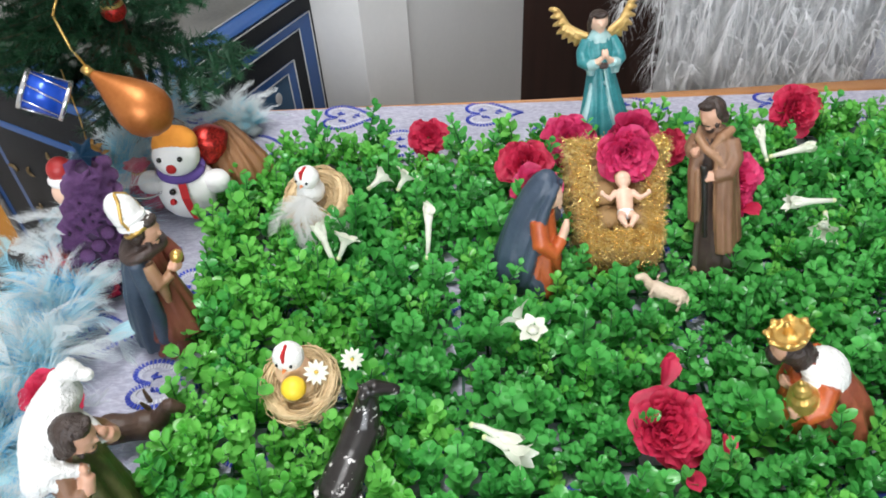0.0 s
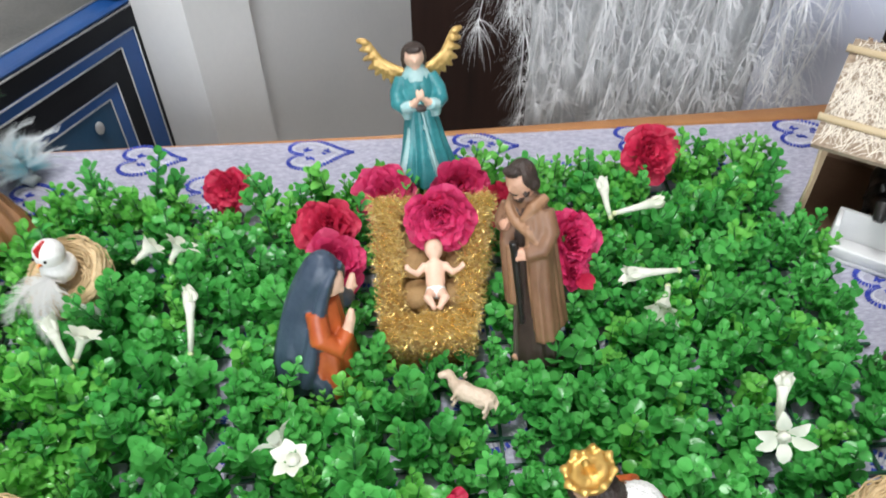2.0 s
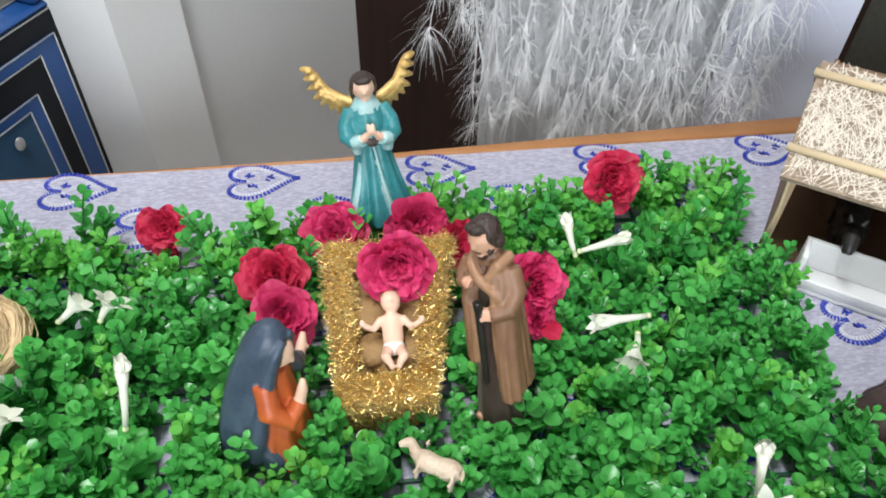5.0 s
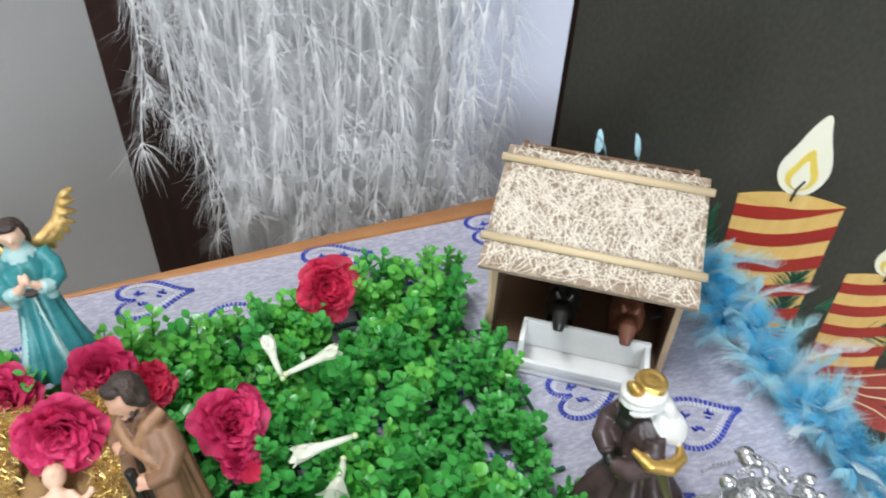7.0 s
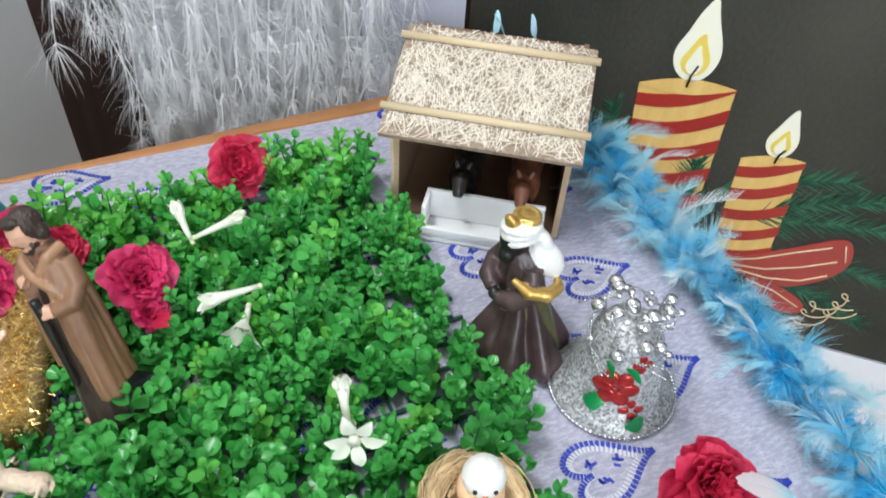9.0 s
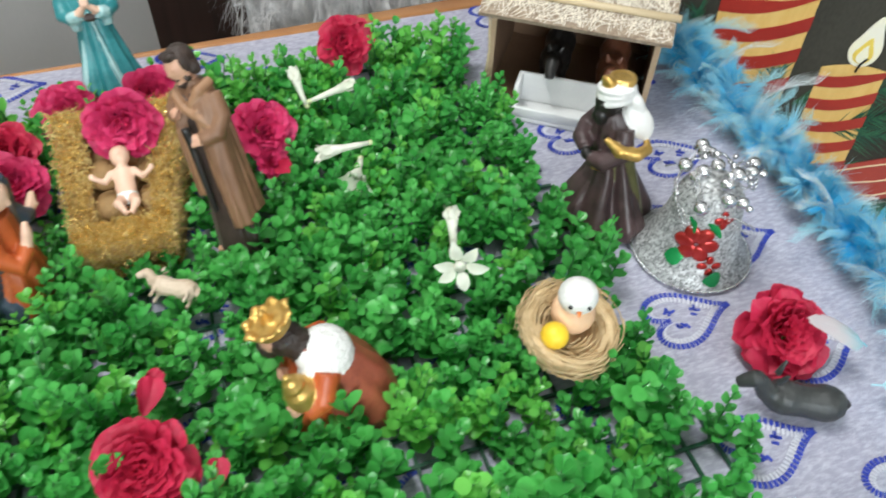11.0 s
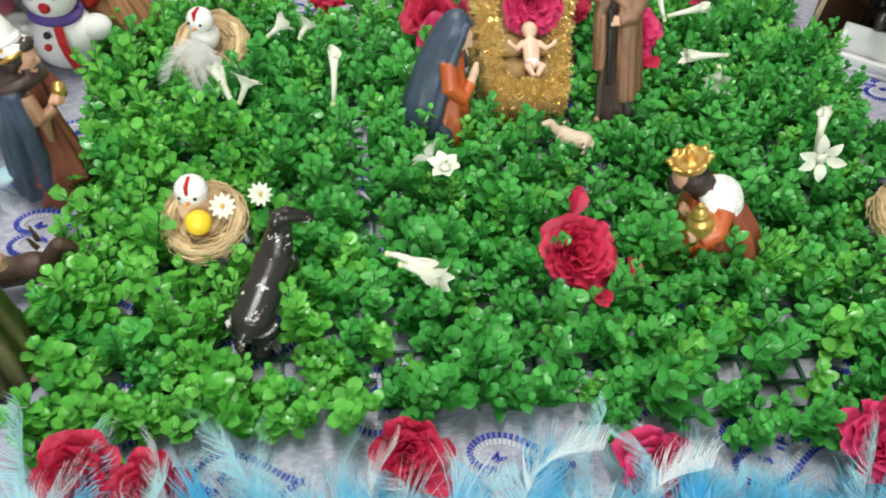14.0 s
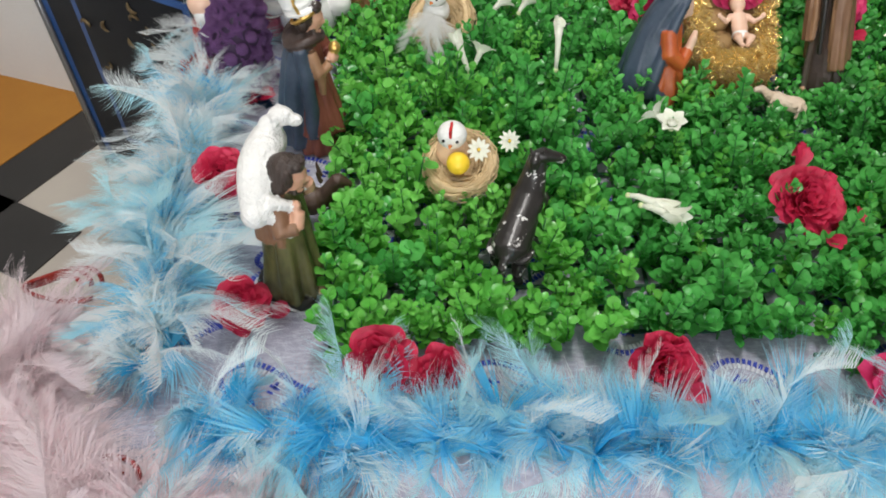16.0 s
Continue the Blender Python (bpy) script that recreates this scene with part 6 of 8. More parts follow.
for (x0, x1, ya, yb, up) in ((-W2, -W2 + 0.018, Y0, Y1, 1), (W2 - 0.018, W2, Y0, Y1, 1), (-W2 + 0.018, W2 - 0.018, Y0, Y0 + 0.014, 1), (-W2 + 0.018, W2 - 0.018, Y1 - 0.012, Y1, 1), (-W2 + 0.018, W2 - 0.018, Y0 + 0.014, Y1 - 0.012, 0)):
    bm = bmesh.new()
    vs = box(bm, (x0, ya, 0.002), (x1, yb, 0.03), 0)
    for v in vs:
        if v.co.z > 0.02:
            v.co.z = crib_z(v.co.y) - (0.0 if up else 0.018)
    taper(bm)
    part("side_board" if up else "bed_board", bm, TAN, crib)
bm = bmesh.new()
r = random.Random(77)
for k in range(12000):
    side = r.random()
    if side < 0.36:
        x = r.choice((-1, 1)) * (W2 - 0.009 + r.uniform(-0.0095, 0.0095))
        y = r.uniform(Y0, Y1)
    elif side < 0.62:
        x = r.uniform(-W2, W2)
        y = Y0 + 0.007 + r.uniform(-0.0075, 0.0075)
    elif side < 0.72:
        x = r.uniform(-W2, W2)
        y = Y1 - 0.006 + r.uniform(-0.006, 0.006)
    else:
        x, y = r.choice(((r.choice((-1, 1)) * W2, r.uniform(Y0, Y1)), (r.uniform(-W2, W2), Y0)))
    z = crib_z(y) + r.uniform(-0.001, 0.003) if side < 0.72 else r.uniform(0.006, crib_z(y))
    d = Vector((r.uniform(-1, 1), r.uniform(-1, 1), r.uniform(-0.7, 0.7))).normalized() * r.uniform(0.004, 0.009)
    w = d.orthogonal().normalized() * r.uniform(0.00014, 0.00030)
    p = Vector((x, y, z))
    q = p + d + Vector((0, 0, r.uniform(-0.001, 0.0015)))
    mid = (p + q) / 2 + Vector((r.uniform(-1, 1), r.uniform(-1, 1), r.uniform(0, 1))) * 0.0014
    v = [bm.verts.new(c) for c in (p - w, p + w, mid + w, mid - w, q + w, q - w)]
    bm.faces.new((v[0], v[1], v[2], v[3]))
    bm.faces.new((v[3], v[2], v[4], v[5]))
taper(bm)
part("tinsel_wrap", bm, M["goldtinsel"], crib, "gold tinsel straw", smooth=False)
for x, y, w in ((-0.015, 0.014, 0.013), (0.015, 0.014, 0.013), (-0.014, -0.012, 0.012), (0.014, -0.012, 0.012), (0.0, -0.026, 0.012), (0, 0.024, 0.014)):
    bm = bmesh.new()
    ball(bm, (x, y, crib_z(y) - 0.013), (w, w * 1.15, 0.009), 0, 14, 9)
    part("pad", bm, TAN, crib, "tan burlap pad")

# ---- nests with chicks ----
M["straw"] = mat("pale_straw", (0.50, 0.34, 0.16), (0.76, 0.59, 0.35), 0.65, scale=160, rnd=0.2, bump=0.1)
M["chick_white"] = mat("white_felt_chick", (0.84, 0.83, 0.80), (0.78, 0.77, 0.73), 0.85, scale=60, bump=0.6, bscale=600)
M["peach"] = mat("peach_eggshell", (0.80, 0.50, 0.28), (0.86, 0.60, 0.40), 0.55, scale=40)
M["yellow"] = mat("yellow_ball", (0.85, 0.55, 0.02), (0.9, 0.62, 0.04), 0.5, scale=60)
M["redfelt"] = mat("red_felt", (0.55, 0.02, 0.02), (0.45, 0.015, 0.02), 0.8)
M["bead_black"] = mat("black_bead", (0.01, 0.01, 0.01), (0.015, 0.015, 0.015), 0.15, bump=0)
M["beak"] = mat("orange_beak", (0.8, 0.25, 0.06), (0.75, 0.2, 0.05), 0.5)


def nest(x, y, z, radius, tilt, label, seed):
    r = random.Random(seed)
    g = thing("nest", label, "nest", Matrix.Translation((x, y, z)) @ Euler((radians(tilt[0]), radians(tilt[1]), 0)).to_matrix().to_4x4(), group="straw nests")
    bm = bmesh.new()
    loft(bm, [((0, 0, 0.0), radius * 0.45, radius * 0.45), ((0, 0, 0.003), radius * 0.8, radius * 0.8), ((0, 0, 0.013), radius * 0.98, radius * 0.98), ((0, 0, 0.020), radius * 0.92, radius * 0.92),
              ((0, 0, 0.019), radius * 0.74, radius * 0.74), ((0, 0, 0.010), radius * 0.55, radius * 0.55), ((0, 0, 0.007), radius * 0.2, radius * 0.2)], 0, 26)
    part("bowl", bm, M["straw"], g)
    bm = bmesh.new()
    for k in range(500):
        a0 = r.uniform(0, 6.28)
        da = r.uniform(0.4, 1.3) * r.choice((-1, 1))
        rr, zz = r.uniform(0.72, 1.05) * radius, r.uniform(0.004, 0.022)
        if k >= 330:
            rr = r.uniform(0.25, 0.75) * radius
            zz = 0.008 + 0.011 * (rr / radius - 0.2) / 0.55
        dz = r.uniform(-0.004, 0.004)
        pts = []
        for q in range(4):
            a = a0 + da * q / 3
            f = rr * (1 + r.uniform(-0.05, 0.05)) * (1.0 - 0.35 * max(0, (0.008 - zz) / 0.008))
            pts.append((f * math.cos(a), f * math.sin(a), zz + dz * q / 3 + r.uniform(-0.001, 0.001)))
        tube(bm, pts, r.uniform(0.0003, 0.0007), 0, 3, False)
    o = part("straw", bm, M["straw"], g, "wound pale straw")
    o["kind"] = "stuff"
    return g


def chick(x, y, z, yaw, label, comb=False, scale=1.0, shell=True):
    g = thing("toy_chick", label, "toy chick", Matrix.Translation((x, y, z)) @ Matrix.Rotation(radians(yaw), 4, "Z") @ Matrix.Scale(scale, 4), group="toy chicks")
    bm = bmesh.new()
    ball(bm, (0, 0, 0.012), (0.013, 0.014, 0.012), 0, 16, 12)
    part("body", bm, M["peach"] if shell else M["chick_white"], g, "peach eggshell body" if shell else "white felt body")
    bm = bmesh.new()
    ball(bm, (0, -0.002, 0.029), (0.0115, 0.0112, 0.0108), 0, 18, 12)
    hd = part("head", bm, M["chick_white"], g, "white felt head")
    for s in (-1, 1):
        bm = bmesh.new()
        ball(bm, (s * 0.0052, -0.0122, 0.0305), 0.0013, 0, 8, 6)
        part("eye", bm, M["bead_black"], hd)
    bm = bmesh.new()
    vs = bmesh.ops.create_cone(bm, segments=8, radius1=0.0018, radius2=0.0002, depth=0.004, cap_ends=True)["verts"]
    bmesh.ops.transform(bm, matrix=Matrix.Translation((0, -0.0145, 0.0270)) @ Matrix.Rotation(radians(90), 4, "X"), verts=vs)
    part("beak", bm, M["beak"], hd)
    if comb:
        bm = bmesh.new()
        box(bm, (-0.0011, -0.0125, 0.033), (0.0011, -0.001, 0.0412), 0, bevel=0.0009)
        part("comb", bm, M["redfelt"], hd, "red felt comb")
    return g


nest(-0.128, 0.512, 0.030, 0.030, (22, -14), "pale straw nest lying tilted on the plastic leaves", 1)
nest(-0.116, 0.311, 0.030, 0.027, (18, -6), "pale straw nest resting on the plastic leaves", 2)
nest(0.375, 0.285, 0.028, 0.031, (12, 4), "pale straw nest resting on the plastic leaves", 3)
chick(-0.136, 0.509, 0.040, -20, "white toy hen with red comb sitting in a nest", True, 0.95, False)
chick(-0.123, 0.317, 0.037, -8, "white headed toy chick with a red comb in a nest", True, 0.95)
chick(0.381, 0.289, 0.035, -22, "white headed toy chick in a peach shell in a nest", False, 1.05)


def egg(x, y, z, label):
    bm = bmesh.new()
    ball(bm, (0, 0, 0), (0.0085, 0.0085, 0.0080), 0, 18, 12)
    o = finish("toy_egg", bm, M["yellow"])
    o.matrix_basis = Matrix.Translation((x, y, z))
    tagged(o, label, "egg", "toy eggs")


egg(-0.119, 0.297, 0.053, "small yellow felt egg in a straw nest")
egg(0.362, 0.275, 0.049, "small yellow felt egg in a straw nest")
fl = thing("fluffy_feather", "fluffy white feather hanging from a nest", "feather", Matrix.Translation((-0.136, 0.494, 0.056)) @ Matrix.Rotation(radians(-115), 4, "Z") @ Matrix.Rotation(radians(35), 4, "Y"))
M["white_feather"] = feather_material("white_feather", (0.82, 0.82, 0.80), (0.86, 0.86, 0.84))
wf = [plume_mesh(900 + k, M["white_feather"], 0.036, 0.016) for k in range(3)]
for k in range(6):
    share("plume", wf[k % 3], fl, Matrix.Rotation(0.35 * (k - 2.5), 4, "Z") @ Matrix.Rotation(0.2 * (k % 3 - 1), 4, "Y"))

# ---- white tuberose flowers ----
M["tuberose"] = mat("white_tuberose", (0.84, 0.84, 0.74), (0.78, 0.80, 0.64), 0.55, scale=50, transl=0.2, bump=0.1)
M["tuberose_green"] = mat("greenish_flower_base", (0.55, 0.62, 0.28), (0.66, 0.70, 0.42), 0.55)


def tuberose(base, tip, seed, petals=6, spread=0.6, size=0.010):
    """A tuberose: a slender curved tube from base to tip, with petals opening at the tip."""
    r = random.Random(seed)
    base, tip = Vector(base), Vector(tip)
    d = tip - base
    way = d.normalized()
    g = thing("tuberose", "white tuberose flower lying on the plastic leaves", "flower", Matrix.Translation(base + Vector((0, -0.004, 0.010))), group="tuberose flowers")
    bm = bmesh.new()
    side = way.orthogonal().normalized()
    bend = side * d.length * r.uniform(-0.10, 0.10)
    bend.z = abs(bend.z)
    tube(bm, [Vector(), d * 0.35 + bend, d * 0.75 + bend * 0.6, d], [0.0016, 0.0022, 0.0028, 0.0042], 0, 10)
    tb = part("tube", bm, M["tuberose"], g)
    bm = bmesh.new()
    ball(bm, (0, 0, 0), 0.0022, 0, 8, 6)
    part("base", bm, M["tuberose_green"], g)
    for k in range(petals):
        a = 2 * math.pi * k / petals + r.uniform(-0.2, 0.2)
        out = (side * math.cos(a) + way.cross(side) * math.sin(a))
        p = d + out * 0.003
        e = d + (way * (1 - spread) + out * spread).normalized() * size * r.uniform(1.1, 1.5)
        bm = bmesh.new()
        blade(bm, p - way * 0.001, e, 0.0044, way, 0, 0.25, 4, 0.9)
        part("petal", bm, M["tuberose"], tb)
    return g


TUBES = [((-0.033, 0.440, 0.026), (-0.031, 0.462, 0.054), 0.25, 0.008), ((-0.107, 0.431, 0.030), (-0.117, 0.446, 0.050), 0.35, 0.010), ((-0.104, 0.434, 0.034), (-0.098, 0.442, 0.046), 0.7, 0.010),
         ((-0.086, 0.520, 0.036), (-0.076, 0.527, 0.042), 0.6, 0.010), ((-0.060, 0.520, 0.034), (-0.053, 0.526, 0.043), 0.7, 0.011),
         ((0.272, 0.550, 0.030), (0.268, 0.566, 0.045), 0.3, 0.008), ((0.274, 0.549, 0.035), (0.303, 0.553, 0.040), 0.3, 0.009), ((0.306, 0.485, 0.036), (0.277, 0.482, 0.038), 0.3, 0.011),
         ((0.295, 0.472, 0.034), (0.287, 0.455, 0.034), 0.5, 0.013), ((0.327, 0.352, 0.040), (0.3265, 0.364, 0.066), 0.25, 0.007), ((0.329, 0.356, 0.040), (0.325, 0.342, 0.044), 0.9, 0.014),
         ((0.000, 0.274, 0.036), (0.018, 0.264, 0.037), 0.3, 0.012), ((0.008, 0.266, 0.034), (0.024, 0.254, 0.037), 0.4, 0.014), ((0.042, 0.353, 0.036), (0.034, 0.361, 0.041), 0.75, 0.012), ((0.046, 0.350, 0.034), (0.045, 0.348, 0.042), 0.7, 0.010)]
for k, (b0, t0, sp, sz) in enumerate(TUBES):
    tuberose(b0, t0, 300 + k, 6, sp, sz)

M["daisy_centre"] = mat("daisy_centre", (0.75, 0.5, 0.05), (0.6, 0.38, 0.04), 0.7)


def daisy(x, y, z, size, tilt):
    g = thing("daisy", "small white daisy with a yellow centre beside a nest", "flower", Matrix.Translation((x, y, z)) @ Euler((radians(tilt[0]), radians(tilt[1]), 0)).to_matrix().to_4x4(), group="daisies")
    bm = bmesh.new()
    ball(bm, (0, 0, 0.0008), (size * 0.15, size * 0.15, size * 0.10), 0, 10, 6)
    part("centre", bm, M["daisy_centre"], g)
    for k in range(11):
        a = 2 * math.pi * k / 11
        bm = bmesh.new()
        blade(bm, (math.cos(a) * size * 0.15, math.sin(a) * size * 0.15, 0), (math.cos(a) * size, math.sin(a) * size, 0.001 * (k % 2)), size * 0.2, (0, 0, 1), 0, 0.2, 3, 0.9)
        part("petal", bm, M["tuberose"], g)


daisy(-0.104, 0.306, 0.0580, 0.0088, (45, 10))
daisy(-0.081, 0.318, 0.0560, 0.0084, (50, 10))

# loose petals and scraps
def loose_petal(x, y, z, size, yaw, colour="red"):
    o = new("fallen_petal", ROSE[colour][1])
    o.matrix_basis = Matrix.Translation((x, y, z)) @ Euler((0.5, -0.25, radians(yaw))).to_matrix().to_4x4() @ Matrix.Diagonal((size, size * 0.6, size, 1))
    tagged(o, "single fallen crimson rose petal", "petal", "fallen petals")


for x, y, z, sz, yw in ((0.128, 0.300, 0.040, 0.022, 70), (0.130, 0.316, 0.042, 0.014, 30), (0.158, 0.248, 0.032, 0.018, 80), (0.136, 0.242, 0.032, 0.018, -80), (0.011, 0.124, 0.020, 0.018, 0),
                        (-0.250, 0.198, 0.004, 0.018, 10), (0.236, 0.489, 0.034, 0.02, -60), (-0.312, 0.438, 0.004, 0.022, -20), (-0.298, 0.442, 0.004, 0.02, 0)):
    loose_petal(x, y, z, sz, yw)

# ---- thatched stable ----
SA = Vector((0.425, 0.564))
SU, SV = Vector((0.824, -0.566)), Vector((0.566, 0.824))
STABLE_M = Matrix.Translation((SA.x, SA.y, 0)) @ Matrix.Rotation(math.atan2(SU.y, SU.x), 4, "Z")
M["cardboard"] = mat("brown_cardboard", (0.16, 0.09, 0.05), (0.22, 0.13, 0.075), 0.7, scale=20, bump=0.15)
M["cardboard_edge"] = mat("pale_cardboard_edge", (0.42, 0.30, 0.19), (0.5, 0.37, 0.24), 0.75, scale=200, bump=0.3)
M["thatch"] = mat("pale_thatch", (0.70, 0.62, 0.50), (0.84, 0.77, 0.65), 0.75, scale=80, rnd=0.3, bump=0.1)
# roof board brown, with the shade between the straws put into its colour
M["thatch_shade"] = mat("shaded_thatch_ground", (0.19, 0.13, 0.085), (0.42, 0.33, 0.24), 0.8, scale=220, bump=0.3)
M["stick"] = mat("pale_wooden_stick", (0.55, 0.42, 0.25), (0.64, 0.52, 0.34), 0.55, scale=30, stretch=(1, 8, 8))
M["foam"] = mat("white_foam", (0.80, 0.80, 0.79), (0.74, 0.74, 0.74), 0.7, scale=30, bump=0.3, bscale=300)
stable = thing("stable", "small cardboard stable with a straw thatched roof and wooden sticks", "stable", STABLE_M)
U0, U1, V0, V1, EAVE, RIDGE, RV = 0.006, 0.146, 0.014, 0.124, 0.090, 0.124, 0.106
for u in (U0, U1 - 0.004):
    bm = bmesh.new()
    prof = [(V0, 0.0), (V1, 0.0), (V1, EAVE + 0.030), (RV, RIDGE - 0.004), (V0, EAVE + 0.004)]
    a = [bm.verts.new((u, v, z)) for v, z in prof]
    b = [bm.verts.new((u + 0.004, v, z)) for v, z in prof]
    bm.faces.new(list(reversed(a)))
    bm.faces.new(b)
    for k in range(5):
        bm.faces.new((a[k], a[(k + 1) % 5], b[(k + 1) % 5], b[k]))
    bmesh.ops.recalc_face_normals(bm, faces=bm.faces)
    part("side_wall", bm, M["cardboard"], stable, smooth=False)
    bm = bmesh.new()
    box(bm, (u - 0.0004, V0 - 0.0012, 0.0), (u + 0.0044, V0 - 0.0002, EAVE + 0.003), 0)
    for k in range(26):
        box(bm, (u + 0.0005 + 0.0018 * (k % 2), V0 - 0.0018, 0.002 + 0.0033 * k), (u + 0.0017 + 0.0018 * (k % 2), V0 - 0.0011, 0.0042 + 0.0033 * k), 0)
    part("corrugated_edge", bm, M["cardboard_edge"], stable, "pale corrugated cardboard edge", smooth=False)
bm = bmesh.new()
box(bm, (U0 + 0.0042, V1 - 0.004, 0.0), (U1 - 0.0042, V1, EAVE + 0.028), 0)
part("back_wall", bm, M["cardboard"], stable, smooth=False)
bm = bmesh.new()
box(bm, (U0 + 0.0042, V0, 0.0008), (U1 - 0.0042, V1 - 0.0042, 0.003), 0)
part("floor_board", bm, M["cardboard"], stable, smooth=False)


def roof_side(v_lo, v_hi, z_lo, z_hi, name):
    bm = bmesh.new()
    up = Vector((0, v_hi - v_lo, z_hi - z_lo))
    nrm_ = Vector((0, -(z_hi - z_lo), (v_hi - v_lo))).normalized() * (1 if v_hi > v_lo else -1)
    corners = [Vector((-0.003, v_lo, z_lo)), Vector((0.153, v_lo, z_lo)), Vector((0.153, v_hi, z_hi)), Vector((-0.003, v_hi, z_hi))]
    top = [bm.verts.new(c + nrm_ * 0.002) for c in corners]
    bot = [bm.verts.new(c - nrm_ * 0.002) for c in corners]
    bm.faces.new(top)
    bm.faces.new(list(reversed(bot)))
    for k in range(4):
        bm.faces.new((top[k], bot[k], bot[(k + 1) % 4], top[(k + 1) % 4]))
    bmesh.ops.recalc_face_normals(bm, faces=bm.faces)
    roof = part(name, bm, M["thatch_shade"], stable, "cardboard roof board under straw", smooth=False)
    r = random.Random(5)
    bm = bmesh.new()
    for k in range(1650):
        a, t = r.uniform(0, 0.150), r.uniform(0.01, 0.99)
        p = Vector((a, v_lo, z_lo)) + up * t + nrm_ * r.uniform(0.0022, 0.0036)
        ang_ = r.choice((r.gauss(1.57, 0.6), r.gauss(1.57, 0.6), r.uniform(0, 3.14)))
        d = (Vector((1, 0, 0)) * math.cos(ang_) + up.normalized() * math.sin(ang_)) * r.uniform(0.004, 0.013)
        q0, q1 = p - d, p + d + nrm_ * r.uniform(0, 0.001)
        if not (v_lo - 0.001 < min(q0.y, q1.y) and max(q0.y, q1.y) < v_hi + 0.001):
            continue
        for q in (q0, q1):
            q.x = min(0.153, max(-0.003, q.x))
        w = d.cross(nrm_).normalized() * r.uniform(0.00018, 0.00036)
        vs = [bm.verts.new(c) for c in (q0 - w, q0 + w, q1 + w, q1 - w)]
        bm.faces.new(vs)
    o = part("thatch", bm, M["thatch"], stable, "scattered pale straw", smooth=False)
    o["kind"] = "stuff"


roof_side(-0.002, RV, EAVE - 0.002, RIDGE, "roof_front")
bm = bmesh.new()
box(bm, (-0.003, RV + 0.001, RIDGE - 0.0185), (0.153, RV + 0.024, RIDGE - 0.0145), 0, Matrix.Translation((0, 0, 0)))
part("roof_back", bm, M["thatch_shade"], stable, smooth=False)
for t in (0.20, 0.85):
    v, z = -0.002 + (RV + 0.002) * t, EAVE - 0.002 + (RIDGE - EAVE + 0.002) * t
    bm = bmesh.new()
    tube(bm, [(-0.006, v, z + 0.0055), (0.156, v, z + 0.0055)], 0.0032, 0, 10)
    part("stick", bm, M["stick"], stable, "pale round wooden stick")
bm = bmesh.new()
tube(bm, [(0.004, V0 - 0.005, 0.0), (0.007, V0 - 0.006, 0.05), (0.004, V0 - 0.005, EAVE)], 0.0012, 0, 6)
part("post", bm, M["stick"], stable)
trough = thing("feeding_trough", "white foam feeding trough standing in front of the stable", "trough", STABLE_M @ Matrix.Translation((0.035, -0.016, 0.0)))
for nm, lo, hi in (("base_panel", (0, 0, 0), (0.098, 0.030, 0.004)), ("front_panel", (0, 0, 0.0042), (0.098, 0.004, 0.014)), ("back_panel", (0, 0.026, 0.0042), (0.098, 0.030, 0.032)), ("end_panel", (0.0, 0.0042, 0.0042), (0.004, 0.0258, 0.032)), ("end_panel", (0.094, 0.0042, 0.0042), (0.098, 0.0258, 0.030))):
    bm = bmesh.new()
    box(bm, lo, hi, 0, bevel=0.0008)
    part(nm, bm, M["foam"], trough)


def animal(name, label, m, mats, body, scale=1.0, neck_up=0.9, legs=True, ears=0.006, turn=0.0):
    """A plain four-legged animal along +x: body is (length, width, height of its back)."""
    L, W, Hh = body
    bm = bmesh.new()
    n = 9
    pts = [Vector((-L / 2 + L * k / (n - 1), 0, Hh - W * 0.9 + 0.05 * L * math.sin(math.pi * k / (n - 1)) * -1)) for k in range(n)]
    rad = [W * f for f in (0.55, 0.86, 0.95, 0.88, 0.82, 0.85, 0.92, 0.85, 0.55)]
    tube(bm, pts, rad, 0, 16)
    c = pts[-2]
    nk = [c, c + Vector((0.16 * L, 0, 0.16 * L * neck_up)), c + Vector((0.26 * L, 0, 0.40 * L * neck_up)), c + Vector((0.32 * L, 0, 0.52 * L * neck_up))]
    tube(bm, nk, [W * 0.72, W * 0.55, W * 0.45, W * 0.42], 0, 12)
    hd = nk[-1]
    way = Matrix.Rotation(turn, 3, "Z")
    tube(bm, [hd + way @ Vector((-0.05 * L, 0, 0.03 * L)), hd + way @ Vector((0.05 * L, 0, 0.02 * L)), hd + way @ Vector((0.16 * L, 0, -0.06 * L)), hd + way @ Vector((0.24 * L, 0, -0.13 * L))], [W * 0.36, W * 0.46, W * 0.36, W * 0.26], 0, 12)
    for s in (-1, 1):
        tube(bm, [hd + Vector((-0.01, s * W * 0.25, W * 0.3)), hd + Vector((-0.012, s * W * 0.45, W * 0.3 + ears))], [W * 0.20, W * 0.10], 0, 6)
        if legs:
            for x in (-0.40 * L, 0.36 * L):
                tube(bm, [(x, s * W * 0.5, Hh - W * 1.1), (x + 0.02 * L, s * W * 0.55, Hh * 0.45), (x - 0.01 * L, s * W * 0.55, 0.004), (x + 0.015 * L, s * W * 0.55, 0.0)], [W * 0.42, W * 0.22, W * 0.17, W * 0.22], 0, 8)
    tube(bm, [pts[0] + Vector((0, 0, W * 0.3)), pts[0] + Vector((-0.07 * L, 0, 0)), pts[0] + Vector((-0.08 * L, 0, -0.28 * L))], [W * 0.14, W * 0.12, W * 0.05], 0, 6)
    o = finish(name, sculpt(bm, 0.001), mats)
    o.matrix_basis = m @ Matrix.Scale(scale, 4)
    return tagged(o, label, "figurine")


